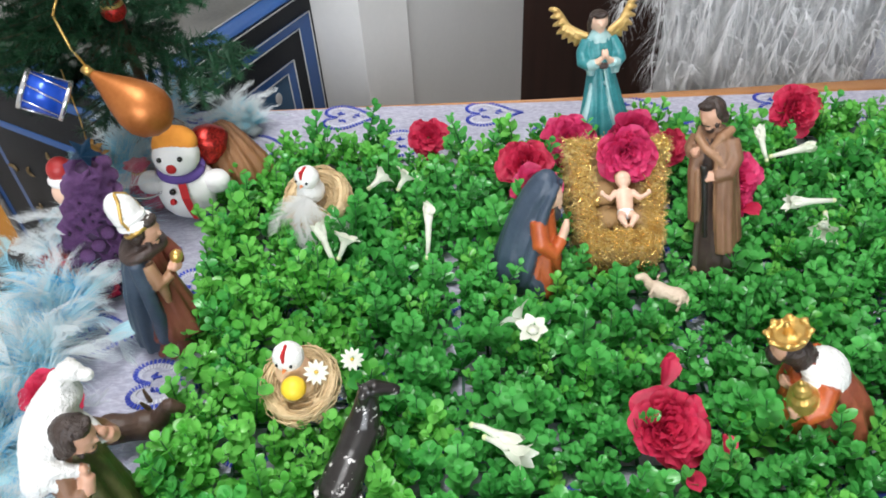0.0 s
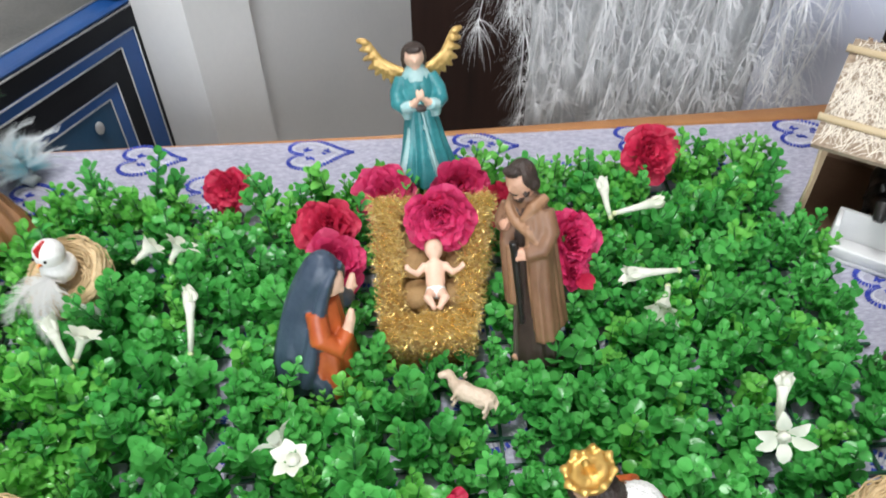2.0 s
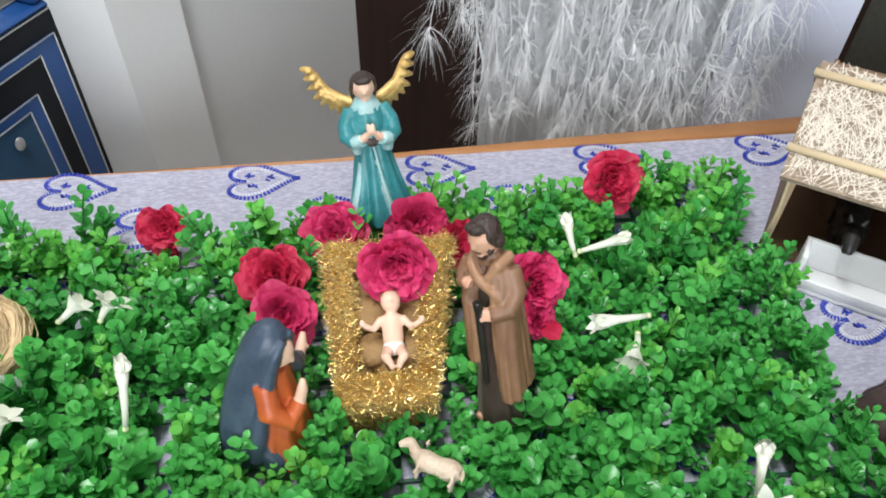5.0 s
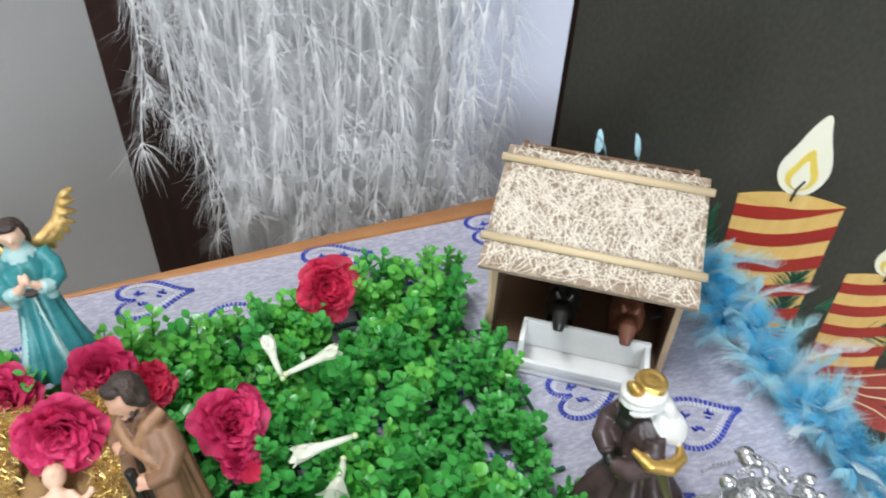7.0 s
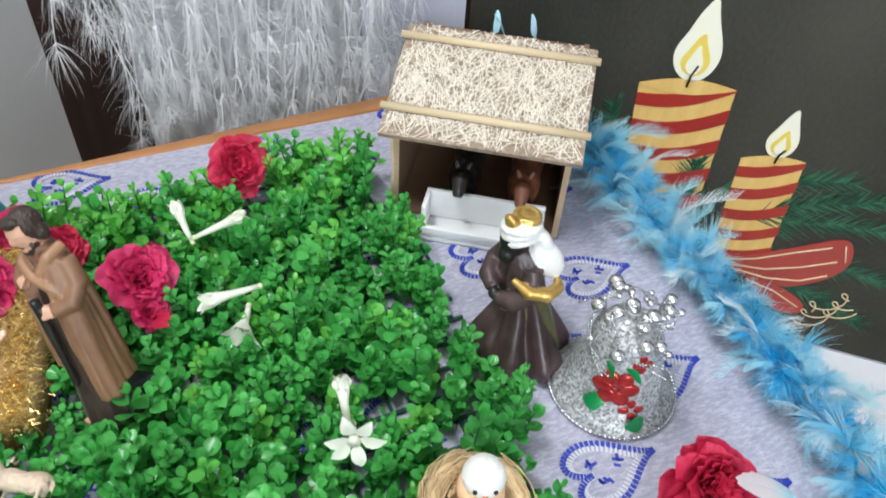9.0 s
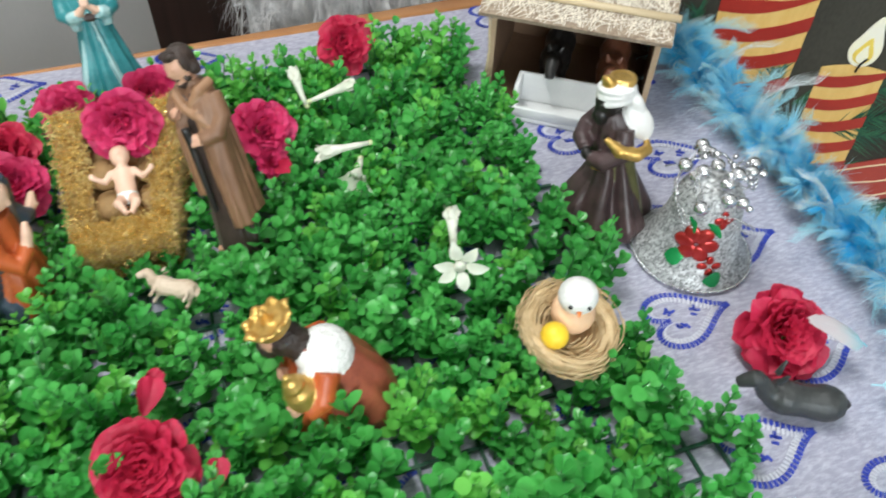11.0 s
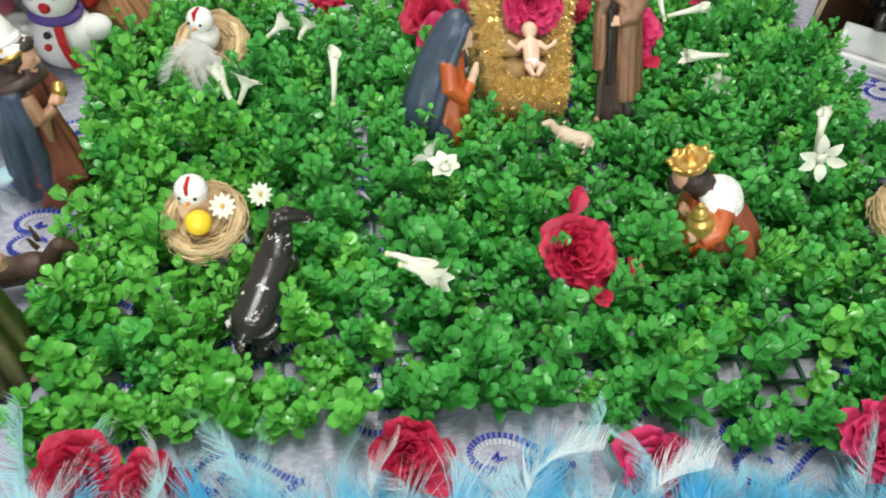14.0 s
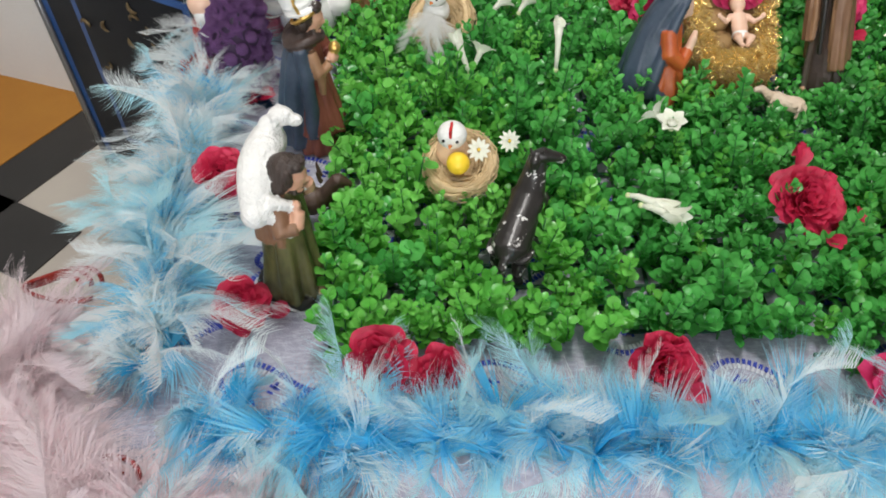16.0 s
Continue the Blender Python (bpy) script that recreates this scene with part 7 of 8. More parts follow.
CHIP = mat("chipped_black_paint", (0.012, 0.010, 0.009), (0.03, 0.026, 0.024), 0.28, scale=50, bump=0.1)
# worn spots of white plaster under the paint
nn, ll = CHIP.node_tree.nodes, CHIP.node_tree.links
wn = nn.new("ShaderNodeTexNoise")
wn.inputs["Scale"].default_value, wn.inputs["Detail"].default_value, wn.inputs["Roughness"].default_value = 95.0, 4.0, 0.7
tcw = [q for q in nn if q.bl_idname == "ShaderNodeTexCoord"][0]
ll.new(tcw.outputs["Object"], wn.inputs[0])
wr = nn.new("ShaderNodeMapRange")
wr.inputs[1].default_value, wr.inputs[2].default_value = 0.60, 0.63
ll.new(wn.outputs[0], wr.inputs[0])
wm = nn.new("ShaderNodeMix")
wm.data_type = "RGBA"
ll.new(wr.outputs[0], wm.inputs["Factor"])
ll.new([q for q in nn if q.bl_idname == "ShaderNodeValToRGB"][0].outputs[0], wm.inputs["A"])
wm.inputs["B"].default_value = (0.6, 0.58, 0.55, 1)
ll.new(wm.outputs["Result"], nn["Principled BSDF"].inputs["Base Color"])
bm = bmesh.new()
tube(bm, [(-0.007, 0, 0.034), (-0.001, 0, 0.039), (0.010, 0, 0.043), (0.024, 0, 0.050), (0.036, 0, 0.056), (0.044, 0, 0.060)], [0.006, 0.0118, 0.0122, 0.0108, 0.0116, 0.0070], 0, 18)
tube(bm, [(0.036, 0, 0.058), (0.042, 0, 0.069), (0.046, 0, 0.079), (0.047, 0, 0.086)], [0.0102, 0.0082, 0.0066, 0.0052], 0, 14)
tube(bm, [(0.045, 0.001, 0.087), (0.048, -0.003, 0.087), (0.053, -0.010, 0.082), (0.056, -0.015, 0.078)], [0.0040, 0.0056, 0.0042, 0.0032], 0, 12)
tube(bm, [(0.040, 0, 0.078), (0.041, 0, 0.086), (0.046, 0, 0.0905)], [0.0026, 0.0034, 0.0020], 0, 8)
for s in (-1, 1):
    tube(bm, [(0.045, s * 0.003, 0.089), (0.0445, s * 0.0048, 0.0955)], [0.0017, 0.0004], 0, 6)
    tube(bm, [(0.001, s * 0.0065, 0.037), (0.003, s * 0.0072, 0.026), (-0.004, s * 0.0072, 0.016), (-0.001, s * 0.0072, 0.005), (0.001, s * 0.0072, 0.0)], [0.0090, 0.0062, 0.0036, 0.0028, 0.0040], 0, 10)
    tube(bm, [(0.037, s * 0.0060, 0.054), (0.042, s * 0.0066, 0.042), (0.043 + 0.004 * s, s * 0.0066, 0.028), (0.043, s * 0.0066, 0.008), (0.045, s * 0.0066, 0.0)], [0.0070, 0.0046, 0.0034, 0.0026, 0.0036], 0, 10)
tube(bm, [(-0.008, 0, 0.040), (-0.014, 0, 0.034), (-0.014, 0, 0.014)], [0.0026, 0.0030, 0.0010], 0, 8)
o = finish("horse_figurine", sculpt(bm, 0.0009), [CHIP])
o.matrix_basis = Matrix.Translation((-0.085, 0.230, 0.002)) @ Matrix.Rotation(radians(68), 4, "Z") @ Matrix.Diagonal((1.12, 1.10, 0.86, 1))
tagged(o, "glossy black horse figurine with chipped white paint spots", "figurine")
DONKEY = mat("resin_donkey_brown", (0.05, 0.025, 0.016), (0.09, 0.05, 0.03), 0.5, scale=40, bump=0.3)
animal("donkey_figurine", "brown resin donkey figurine lying on the cloth", Matrix.Translation((-0.240, 0.290, 0.0)) @ Matrix.Rotation(radians(8), 4, "Z"), [DONKEY], (0.045, 0.012, 0.034), 1.0, 0.7, False, 0.012)
GREYB = mat("resin_grey_black", (0.03, 0.032, 0.032), (0.06, 0.062, 0.06), 0.45, scale=40, bump=0.2)
animal("goat_figurine", "dark grey resin goat figurine lying on the cloth", Matrix.Translation((0.503, 0.205, -0.006)) @ Matrix.Rotation(radians(152), 4, "Z"), [GREYB], (0.046, 0.0125, 0.034), 1.0, 0.55, False, 0.012)
COW = mat("resin_chestnut", (0.14, 0.05, 0.025), (0.2, 0.075, 0.04), 0.4, scale=40, bump=0.2)
for u, mm, nm, lb in ((0.062, BLACKP, "donkey_figurine", "black donkey figurine standing inside the stable"), (0.112, COW, "cow_figurine", "chestnut cow figurine standing inside the stable")):
    animal(nm, lb, STABLE_M @ Matrix.Translation((u, 0.050, 0.003)) @ Matrix.Rotation(radians(-90), 4, "Z"), [mm], (0.056, 0.0150, 0.048), 1.0, 0.35)
CREAM = mat("resin_cream_fleece", (0.55, 0.42, 0.30), (0.66, 0.54, 0.42), 0.6, scale=60, bump=0.8, bscale=300)
animal("sheep_figurine", "cream resin sheep figurine lying among the plastic leaves", Matrix.Translation((0.147, 0.384, 0.031)) @ Matrix.Scale(0.85, 4) @ Matrix.Rotation(radians(150), 4, "Z") @ Matrix.Rotation(radians(80), 4, "X"), [CREAM], (0.034, 0.0085, 0.022), 1.0, 0.4, True, 0.004)

# ---- glitter bells ----
def glitter(name, c, rough=0.35, metal=0.6):
    m = mat(name, c, tuple(v * 0.7 for v in c), rough, metal, scale=60, bump=0)
    n, l = m.node_tree.nodes, m.node_tree.links
    vor = n.new("ShaderNodeTexVoronoi")
    vor.inputs["Scale"].default_value = 650
    tc = [q for q in n if q.bl_idname == "ShaderNodeTexCoord"][0]
    l.new(tc.outputs["Object"], vor.inputs["Vector"])
    bp = n.new("ShaderNodeBump")
    bp.inputs["Strength"].default_value, bp.inputs["Distance"].default_value = 1.0, 0.001
    l.new(vor.outputs["Color"], bp.inputs["Height"])
    l.new(bp.outputs[0], n["Principled BSDF"].inputs["Normal"])
    sp = n.new("ShaderNodeSeparateColor")
    l.new(vor.outputs["Color"], sp.inputs[0])
    mr = n.new("ShaderNodeMapRange")
    mr.inputs[3].default_value, mr.inputs[4].default_value = 0.35, 1.35
    l.new(sp.outputs[0], mr.inputs[0])
    ramp = [q for q in n if q.bl_idname == "ShaderNodeValToRGB"][0]
    sc = n.new("ShaderNodeVectorMath")
    sc.operation = "SCALE"
    l.new(ramp.outputs[0], sc.inputs[0])
    l.new(mr.outputs[0], sc.inputs["Scale"])
    l.new(sc.outputs[0], n["Principled BSDF"].inputs["Base Color"])
    return m


M["silver_glitter"] = glitter("silver_glitter", (0.60, 0.61, 0.61), 0.55, 0.3)
M["purple_glitter"] = glitter("purple_glitter", (0.46, 0.22, 0.56), 0.25, 0.35)
M["red_glitter"] = glitter("red_glitter", (0.55, 0.03, 0.02))
M["blue_glitter"] = glitter("teal_blue_glitter", (0.03, 0.12, 0.25))
M["silver_bead"] = mat("silver_bead", (0.75, 0.75, 0.76), (0.65, 0.65, 0.66), 0.18, 0.9, bump=0)
M["foil_red"] = mat("red_foil", (0.38, 0.02, 0.02), (0.5, 0.05, 0.04), 0.22, 0.5, bump=0.1)
M["foil_green"] = mat("green_foil", (0.02, 0.25, 0.07), (0.03, 0.35, 0.10), 0.22, 0.4, bump=0.1)
BELL = [((0, 0, 0.0), 0.0430), ((0, 0, 0.002), 0.0440), ((0, 0, 0.006), 0.0405), ((0, 0, 0.014), 0.0345), ((0, 0, 0.026), 0.0290), ((0, 0, 0.042), 0.0255), ((0, 0, 0.056), 0.0235), ((0, 0, 0.066), 0.0185), ((0, 0, 0.072), 0.010), ((0, 0, 0.075), 0.004)]
bell = thing("bell_ornament", "silver glitter bell with red foil flower and silver beads", "ornament", Matrix.Translation((0.514, 0.347, 0.0)))
bm = bmesh.new()
loft(bm, [(c, r_, r_) for c, r_ in BELL], 0, 40)
part("bell_body", bm, M["silver_glitter"], bell)
bm = bmesh.new()
for k in range(84):
    a = 2 * math.pi * k / 84
    ball(bm, (0.0438 * math.cos(a), 0.0438 * math.sin(a), 0.0022), 0.0016, 0, 6, 5)
part("bead_rim", bm, M["silver_bead"], bell, "row of tiny silver beads")


def bell_radius(z):
    for (c0, r0), (c1, r1) in zip(BELL, BELL[1:]):
        if c0[2] <= z <= c1[2]:
            return r0 + (r1 - r0) * (z - c0[2]) / (c1[2] - c0[2])
    return 0.01


def on_bell(az, z, off=0.0012):
    rr = bell_radius(z) + off
    return Vector((rr * math.cos(az), rr * math.sin(az), z))


for az0, z0, size, mm, nm, count in ((-2.28, 0.033, 0.0165, "foil_red", "foil_flower", 6), (-1.85, 0.018, 0.0085, "foil_red", "foil_berry", 4), (-1.75, 0.054, 0.008, "foil_red", "foil_flower", 4)):
    for k in range(count):
        a = 2 * math.pi * k / count
        bm = bmesh.new()
        c = on_bell(az0 + 0.55 * size / 0.03 * math.cos(a), z0 + size * 0.48 * math.sin(a), 0.0004)
        ball(bm, c, (size * 0.46, size * 0.36, size * 0.13), 0, 12, 7, Vector((c.x, c.y, 0.004)).to_track_quat("Z", "Y").to_matrix().to_4x4() @ Matrix.Rotation(a, 4, "Z"))
        part(nm, bm, M[mm], bell, "raised red foil petal")
for az0, z0, ln, dirz in ((-2.45, 0.022, 0.026, -0.4), (-2.55, 0.046, 0.018, 0.7), (-2.0, 0.046, 0.016, 0.8), (-1.6, 0.012, 0.012, -0.5)):
    bm = bmesh.new()
    p, q = on_bell(az0, z0, 0.002), on_bell(az0 - (0.35 if dirz < 0 else -0.1), z0 + dirz * ln * 0.4, 0.003)
    blade(bm, p, q, 0.0065, p.normalized(), 0, 0.2, 5, 0.9)
    part("foil_leaf", bm, M["foil_green"], bell, "green foil leaf")
r = random.Random(9)
for k in range(34):
    a, rr = r.uniform(0, 6.28), r.uniform(0.006, 0.034)
    size = r.choice((0.0052, 0.0045, 0.003, 0.0025, 0.002))
    bm = bmesh.new()
    ball(bm, (rr * math.cos(a), rr * math.sin(a), 0.078 + 0.010 * r.random() - rr * 0.35), size, 0, 12, 8)
    part("bead", bm, M["silver_bead"], bell)
for k in range(9):
    a0 = r.uniform(0, 6.28)
    bm = bmesh.new()
    pts = [Vector((0.034 * math.cos(a0 + 0.25 * q) * (0.5 + 0.08 * q), 0.034 * math.sin(a0 + 0.25 * q) * (0.5 + 0.08 * q), 0.080 - 0.003 * q + 0.004 * math.sin(q * 1.3 + k))) for q in range(9)]
    for p, q in zip(pts, pts[1:]):
        for w in range(4):
            ball(bm, p.lerp(q, w / 4), 0.0009, 0, 6, 4)
    o = part("bead_string", bm, M["silver_bead"], bell, "fine string of silver beads")
    o["kind"] = "stuff"

stocking = thing("stocking_ornament", "silver glitter stocking ornament lying on the cloth", "ornament", Matrix.Translation((0.352, 0.132, 0.0)) @ Matrix.Rotation(radians(-8), 4, "Z"))
bm = bmesh.new()
tube(bm, [(-0.010, 0.017, 0.012), (-0.004, 0.016, 0.013), (0.010, 0.015, 0.013), (0.024, 0.013, 0.013), (0.034, 0.012, 0.012)], [0.008, 0.0125, 0.0125, 0.0118, 0.007], 0, 16)
tube(bm, [(-0.004, 0.016, 0.013), (0.001, 0.004, 0.014), (0.005, -0.010, 0.014), (0.009, -0.026, 0.013)], [0.0120, 0.0135, 0.0138, 0.0135], 0, 16)
part("sock", sculpt(bm, 0.0012), M["silver_glitter"], stocking)
bm = bmesh.new()
tube(bm, [(0.0085, -0.022, 0.0135), (0.0105, -0.031, 0.013)], [0.0155, 0.0150], 0, 20)
part("cuff", bm, GOLD, stocking, "gold cuff")

# ---- the small Christmas tree with its ornaments ----
TREE = Vector((-0.315, 0.640, 0.0))
tree = thing("christmas_tree", "small artificial pine tree with dark green needles", "christmas tree", Matrix.Translation(TREE))
M["bark"] = mat("brown_trunk", (0.06, 0.035, 0.02), (0.1, 0.06, 0.035), 0.8)
bm = bmesh.new()
tube(bm, [(0, 0, 0.0), (0.002, 0, 0.2), (0, 0, 0.48)], [0.006, 0.005, 0.002], 0, 8)
part("trunk", bm, M["bark"], tree)
bm = bmesh.new()
loft(bm, [((0, 0, 0.0), 0.022, 0.022), ((0, 0, 0.006), 0.023, 0.023), ((0, 0, 0.030), 0.027, 0.027), ((0, 0, 0.032), 0.024, 0.024)], 0, 20)
part("stand", bm, M["cardboard"], tree)


def bough_mesh(seed, length):
    r = random.Random(seed)
    bm = bmesh.new()
    pts = [Vector((length * t, 0.01 * math.sin(3 * t + seed), -0.16 * length * t + 0.10 * length * t * t)) for t in [k / 8 for k in range(9)]]
    tube(bm, pts, [0.0018 - 0.0014 * k / 8 for k in range(9)], 1, 5, False)
    twigs = [(pts, 0.0)]
    for k in range(7):
        t = 0.25 + 0.1 * k
        i = min(7, int(t * 8))
        p = pts[i].lerp(pts[i + 1], t * 8 - i)
        s = 1 if k % 2 else -1
        e = p + Vector((0.30, s * 0.28, -0.03)) * length * (1.05 - 0.6 * t)
        tw = [p.lerp(e, q / 4) for q in range(5)]
        tube(bm, tw, 0.0007, 1, 3, False)
        twigs.append((tw, 0))
    for tw, _ in twigs:
        ln = sum((b - a).length for a, b in zip(tw, tw[1:]))
        for k in range(int(ln / 0.00017)):
            t = r.random()
            q = t * (len(tw) - 1)
            i = min(len(tw) - 2, int(q))
            p = tw[i].lerp(tw[i + 1], q - i)
            d0 = (tw[i + 1] - tw[i]).normalized()
            d = (d0 * r.uniform(0.25, 0.9) + Vector((r.uniform(-1, 1), r.uniform(-1, 1), r.uniform(-0.8, 1.0)))).normalized()
            e = p + d * r.uniform(0.007, 0.0135)
            w = d.orthogonal().normalized() * 0.0006
            v = [bm.verts.new(c) for c in (p - w, p + w, e)]
            bm.faces.new(v)
    o = finish("bough", bm, [M["pine"], M["bark"]])
    me = o.data
    bpy.data.objects.remove(o)
    return me


BOUGHS = [bough_mesh(40 + k, 0.12) for k in range(5)]
r = random.Random(31)
for lvl, (z, ln, cnt) in enumerate(((0.118, 0.85, 8), (0.142, 1.0, 10), (0.165, 1.0, 10), (0.190, 0.95, 15), (0.225, 0.85, 13), (0.270, 0.75, 8), (0.32, 0.65, 7), (0.37, 0.5, 6), (0.42, 0.35, 6))):
    for k in range(cnt):
        a = 2 * math.pi * (k + 0.37 * lvl) / cnt + r.uniform(-0.2, 0.2)
        if 0.12 * ln * math.cos(a) > (0.045 if z < 0.2 else 0.085):
            continue
        share("bough", BOUGHS[(k + lvl) % 5], tree, Matrix.Translation((0, 0, z)) @ Matrix.Rotation(a, 4, "Z") @ Matrix.Rotation(r.uniform(-0.15, 0.2), 4, "Y") @ Matrix.Scale(ln * r.uniform(0.9, 1.08), 4))
# the long boughs that reach out over the cloth
for tip in ((0.115, -0.045, 0.135), (0.100, -0.060, 0.125), (0.085, -0.005, 0.180), (0.055, 0.045, 0.200)):
    base = Vector((0, 0, 0.14 if tip[2] < 0.15 else 0.17))
    d = Vector(tip) - base
    share("bough", BOUGHS[len(tree.children) % 5], tree, Matrix.Translation(base) @ d.to_track_quat("X", "Z").to_matrix().to_4x4() @ Matrix.Scale(d.length / 0.115, 4))

M["copper"] = mat("satin_copper", (0.36, 0.105, 0.020), (0.52, 0.19, 0.05), 0.42, 0.55, scale=22, bump=0.05)
orn = thing("drop_ornament", "satin copper drop ornament hanging from a bough", "ornament", Matrix.Identity(4))
o_tip, o_fat = Vector((-0.300, 0.532, 0.162)), Vector((-0.2505, 0.519, 0.122))
od = o_fat - o_tip
orn.matrix_basis = Matrix.Translation(o_tip) @ od.to_track_quat("Z", "Y").to_matrix().to_4x4()
bm = bmesh.new()
ol = od.length * 0.86
loft(bm, [((0, 0, 0.0), 0.0025, 0.0025), ((0, 0, ol * 0.06), 0.0040, 0.0040), ((0, 0, ol * 0.25), 0.0090, 0.0090), ((0, 0, ol * 0.5), 0.0160, 0.0160), ((0, 0, ol * 0.75), 0.0215, 0.0215), ((0, 0, ol * 0.95), 0.0225, 0.0225), ((0, 0, ol * 1.12), 0.0190, 0.0190), ((0, 0, ol * 1.25), 0.0115, 0.0115), ((0, 0, ol * 1.31), 0.003, 0.003)], 0, 32)
part("drop", bm, M["copper"], orn)
bm = bmesh.new()
tube(bm, [(0, 0, -0.006), (0, 0, 0.002)], 0.0038, 0, 12)
part("cap", bm, GOLD, orn, "small gold cap")
bm = bmesh.new()
hook = orn.matrix_basis.inverted()
tube(bm, [hook @ Vector(p) for p in ((-0.301, 0.533, 0.165), (-0.309, 0.535, 0.182), (-0.318, 0.545, 0.205), (-0.315, 0.56, 0.216))], 0.0011, 0, 6)
part("cord", bm, GOLD, orn, "gold hanging cord")
baub = thing("bauble_ornament", "small red bauble with a gold band in the tree", "ornament", Matrix.Translation((-0.292, 0.592, 0.186)))
bm = bmesh.new()
ball(bm, (0, 0, 0), 0.0105, 0, 18, 12)
part("ball", bm, M["red_glitter"], baub)
bm = bmesh.new()
loft(bm, [((0, 0, 0.004), 0.0099, 0.0099), ((0, 0, 0.007), 0.0084, 0.0084)], 0, 20)
part("band", bm, GOLD, baub, "gold band")
bm = bmesh.new()
tube(bm, [(0, 0, 0.010), (0.001, 0.002, 0.022)], 0.0006, 0, 5)
part("cord", bm, GOLD, baub)
M["drum_blue"] = mat("bright_blue_foil", (0.01, 0.06, 0.42), (0.02, 0.09, 0.55), 0.25, 0.3, bump=0.05)
drum = thing("drum_ornament", "blue foil drum ornament with silver rims on the tree", "ornament", Matrix.Translation((-0.337, 0.520, 0.150)) @ Matrix.Rotation(radians(12), 4, "Z") @ Matrix.Rotation(radians(122), 4, "Y") @ Matrix.Scale(0.98, 4))
bm = bmesh.new()
loft(bm, [((0, 0, -0.016), 0.0155, 0.0155), ((0, 0, 0.016), 0.0155, 0.0155)], 0, 24)
shell = part("shell", bm, M["drum_blue"], drum)
for z in (-0.016, 0.016):
    bm = bmesh.new()
    loft(bm, [((0, 0, z - 0.002), 0.0160, 0.0160), ((0, 0, z - 0.0015), 0.0174, 0.0174), ((0, 0, z + 0.0015), 0.0174, 0.0174), ((0, 0, z + 0.002), 0.0160, 0.0160)], 0, 24)
    part("rim", bm, M["silver_bead"], drum, "silver rim")
for k in range(8):
    a, b = 2 * math.pi * k / 8, 2 * math.pi * (k + 0.5) / 8
    bm = bmesh.new()
    tube(bm, [(0.0163 * math.cos(a), 0.0163 * math.sin(a), -0.015), (0.0163 * math.cos(b), 0.0163 * math.sin(b), 0.015)], 0.0006, 0, 5)
    part("lacing", bm, M["silver_bead"], shell)

# ---- ornaments on the cloth below the tree ----
snow = thing("snowman_ornament", "white felt snowman with orange cap, purple scarf and red ribbon", "ornament", Matrix.Translation((-0.260, 0.546, 0.001)) @ Matrix.Rotation(radians(2), 4, "Z") @ Matrix.Scale(1.07, 4))
M["snow_white"] = mat("white_flocked_foam", (0.86, 0.85, 0.82), (0.80, 0.79, 0.76), 0.85, scale=40, bump=0.4, bscale=700)
M["orange_felt"] = mat("orange_felt", (0.80, 0.33, 0.04), (0.72, 0.26, 0.03), 0.85, bump=0.4)
M["purple_felt"] = mat("purple_felt", (0.10, 0.06, 0.26), (0.14, 0.08, 0.32), 0.85, bump=0.4)
for nm, c, rr, mm in (("body", (0, 0, 0.027), (0.0265, 0.025, 0.0275), "snow_white"), ("head", (0, -0.002, 0.064), (0.0195, 0.0190, 0.0185), "snow_white"), ("arm", (-0.028, -0.004, 0.038), (0.0115, 0.0105, 0.0105), "snow_white"), ("arm", (0.028, -0.004, 0.036), (0.0115, 0.0105, 0.0105), "snow_white"),
                      ("cap", (0, 0.003, 0.0725), (0.0190, 0.0180, 0.0135), "orange_felt"), ("nose", (0, -0.0205, 0.063), 0.0042, "redfelt"), ("button", (-0.004, -0.0245, 0.042), 0.0028, "bead_black"), ("button", (-0.006, -0.0255, 0.032), 0.0028, "redfelt")):
    bm = bmesh.new()
    ball(bm, c, rr, 0, 20, 14)
    sp_ = part(nm, bm, M[mm], hd_ if nm in ("cap", "nose") else snow)
    hd_ = sp_ if nm == "head" else (hd_ if nm != "body" else sp_)
for s in (-1, 1):
    bm = bmesh.new()
    ball(bm, (s * 0.0085, -0.0180, 0.0705), 0.0024, 0, 8, 6)
    part("eye", bm, M["bead_black"], hd_)
bm = bmesh.new()
tube(bm, [(0.0165 * math.cos(a), 0.0160 * math.sin(a) - 0.001, 0.049 + 0.001 * math.sin(2 * a)) for a in [2 * math.pi * k / 24 for k in range(25)]], 0.0042, 0, 8)
part("scarf", bm, M["purple_felt"], snow)
bm = bmesh.new()
for a, b in zip([(0.004, -0.0195, 0.047), (0.006, -0.0265, 0.036), (0.008, -0.0275, 0.024)], [(0.006, -0.0265, 0.036), (0.008, -0.0275, 0.024), (0.010, -0.0255, 0.012)]):
    a, b = Vector(a), Vector(b)
    w = Vector((0.0035, 0, 0))
    bm.faces.new([bm.verts.new(c) for c in (a - w, a + w, b + w, b - w)])
part("ribbon", bm, M["redfelt"], snow, "red satin ribbon")

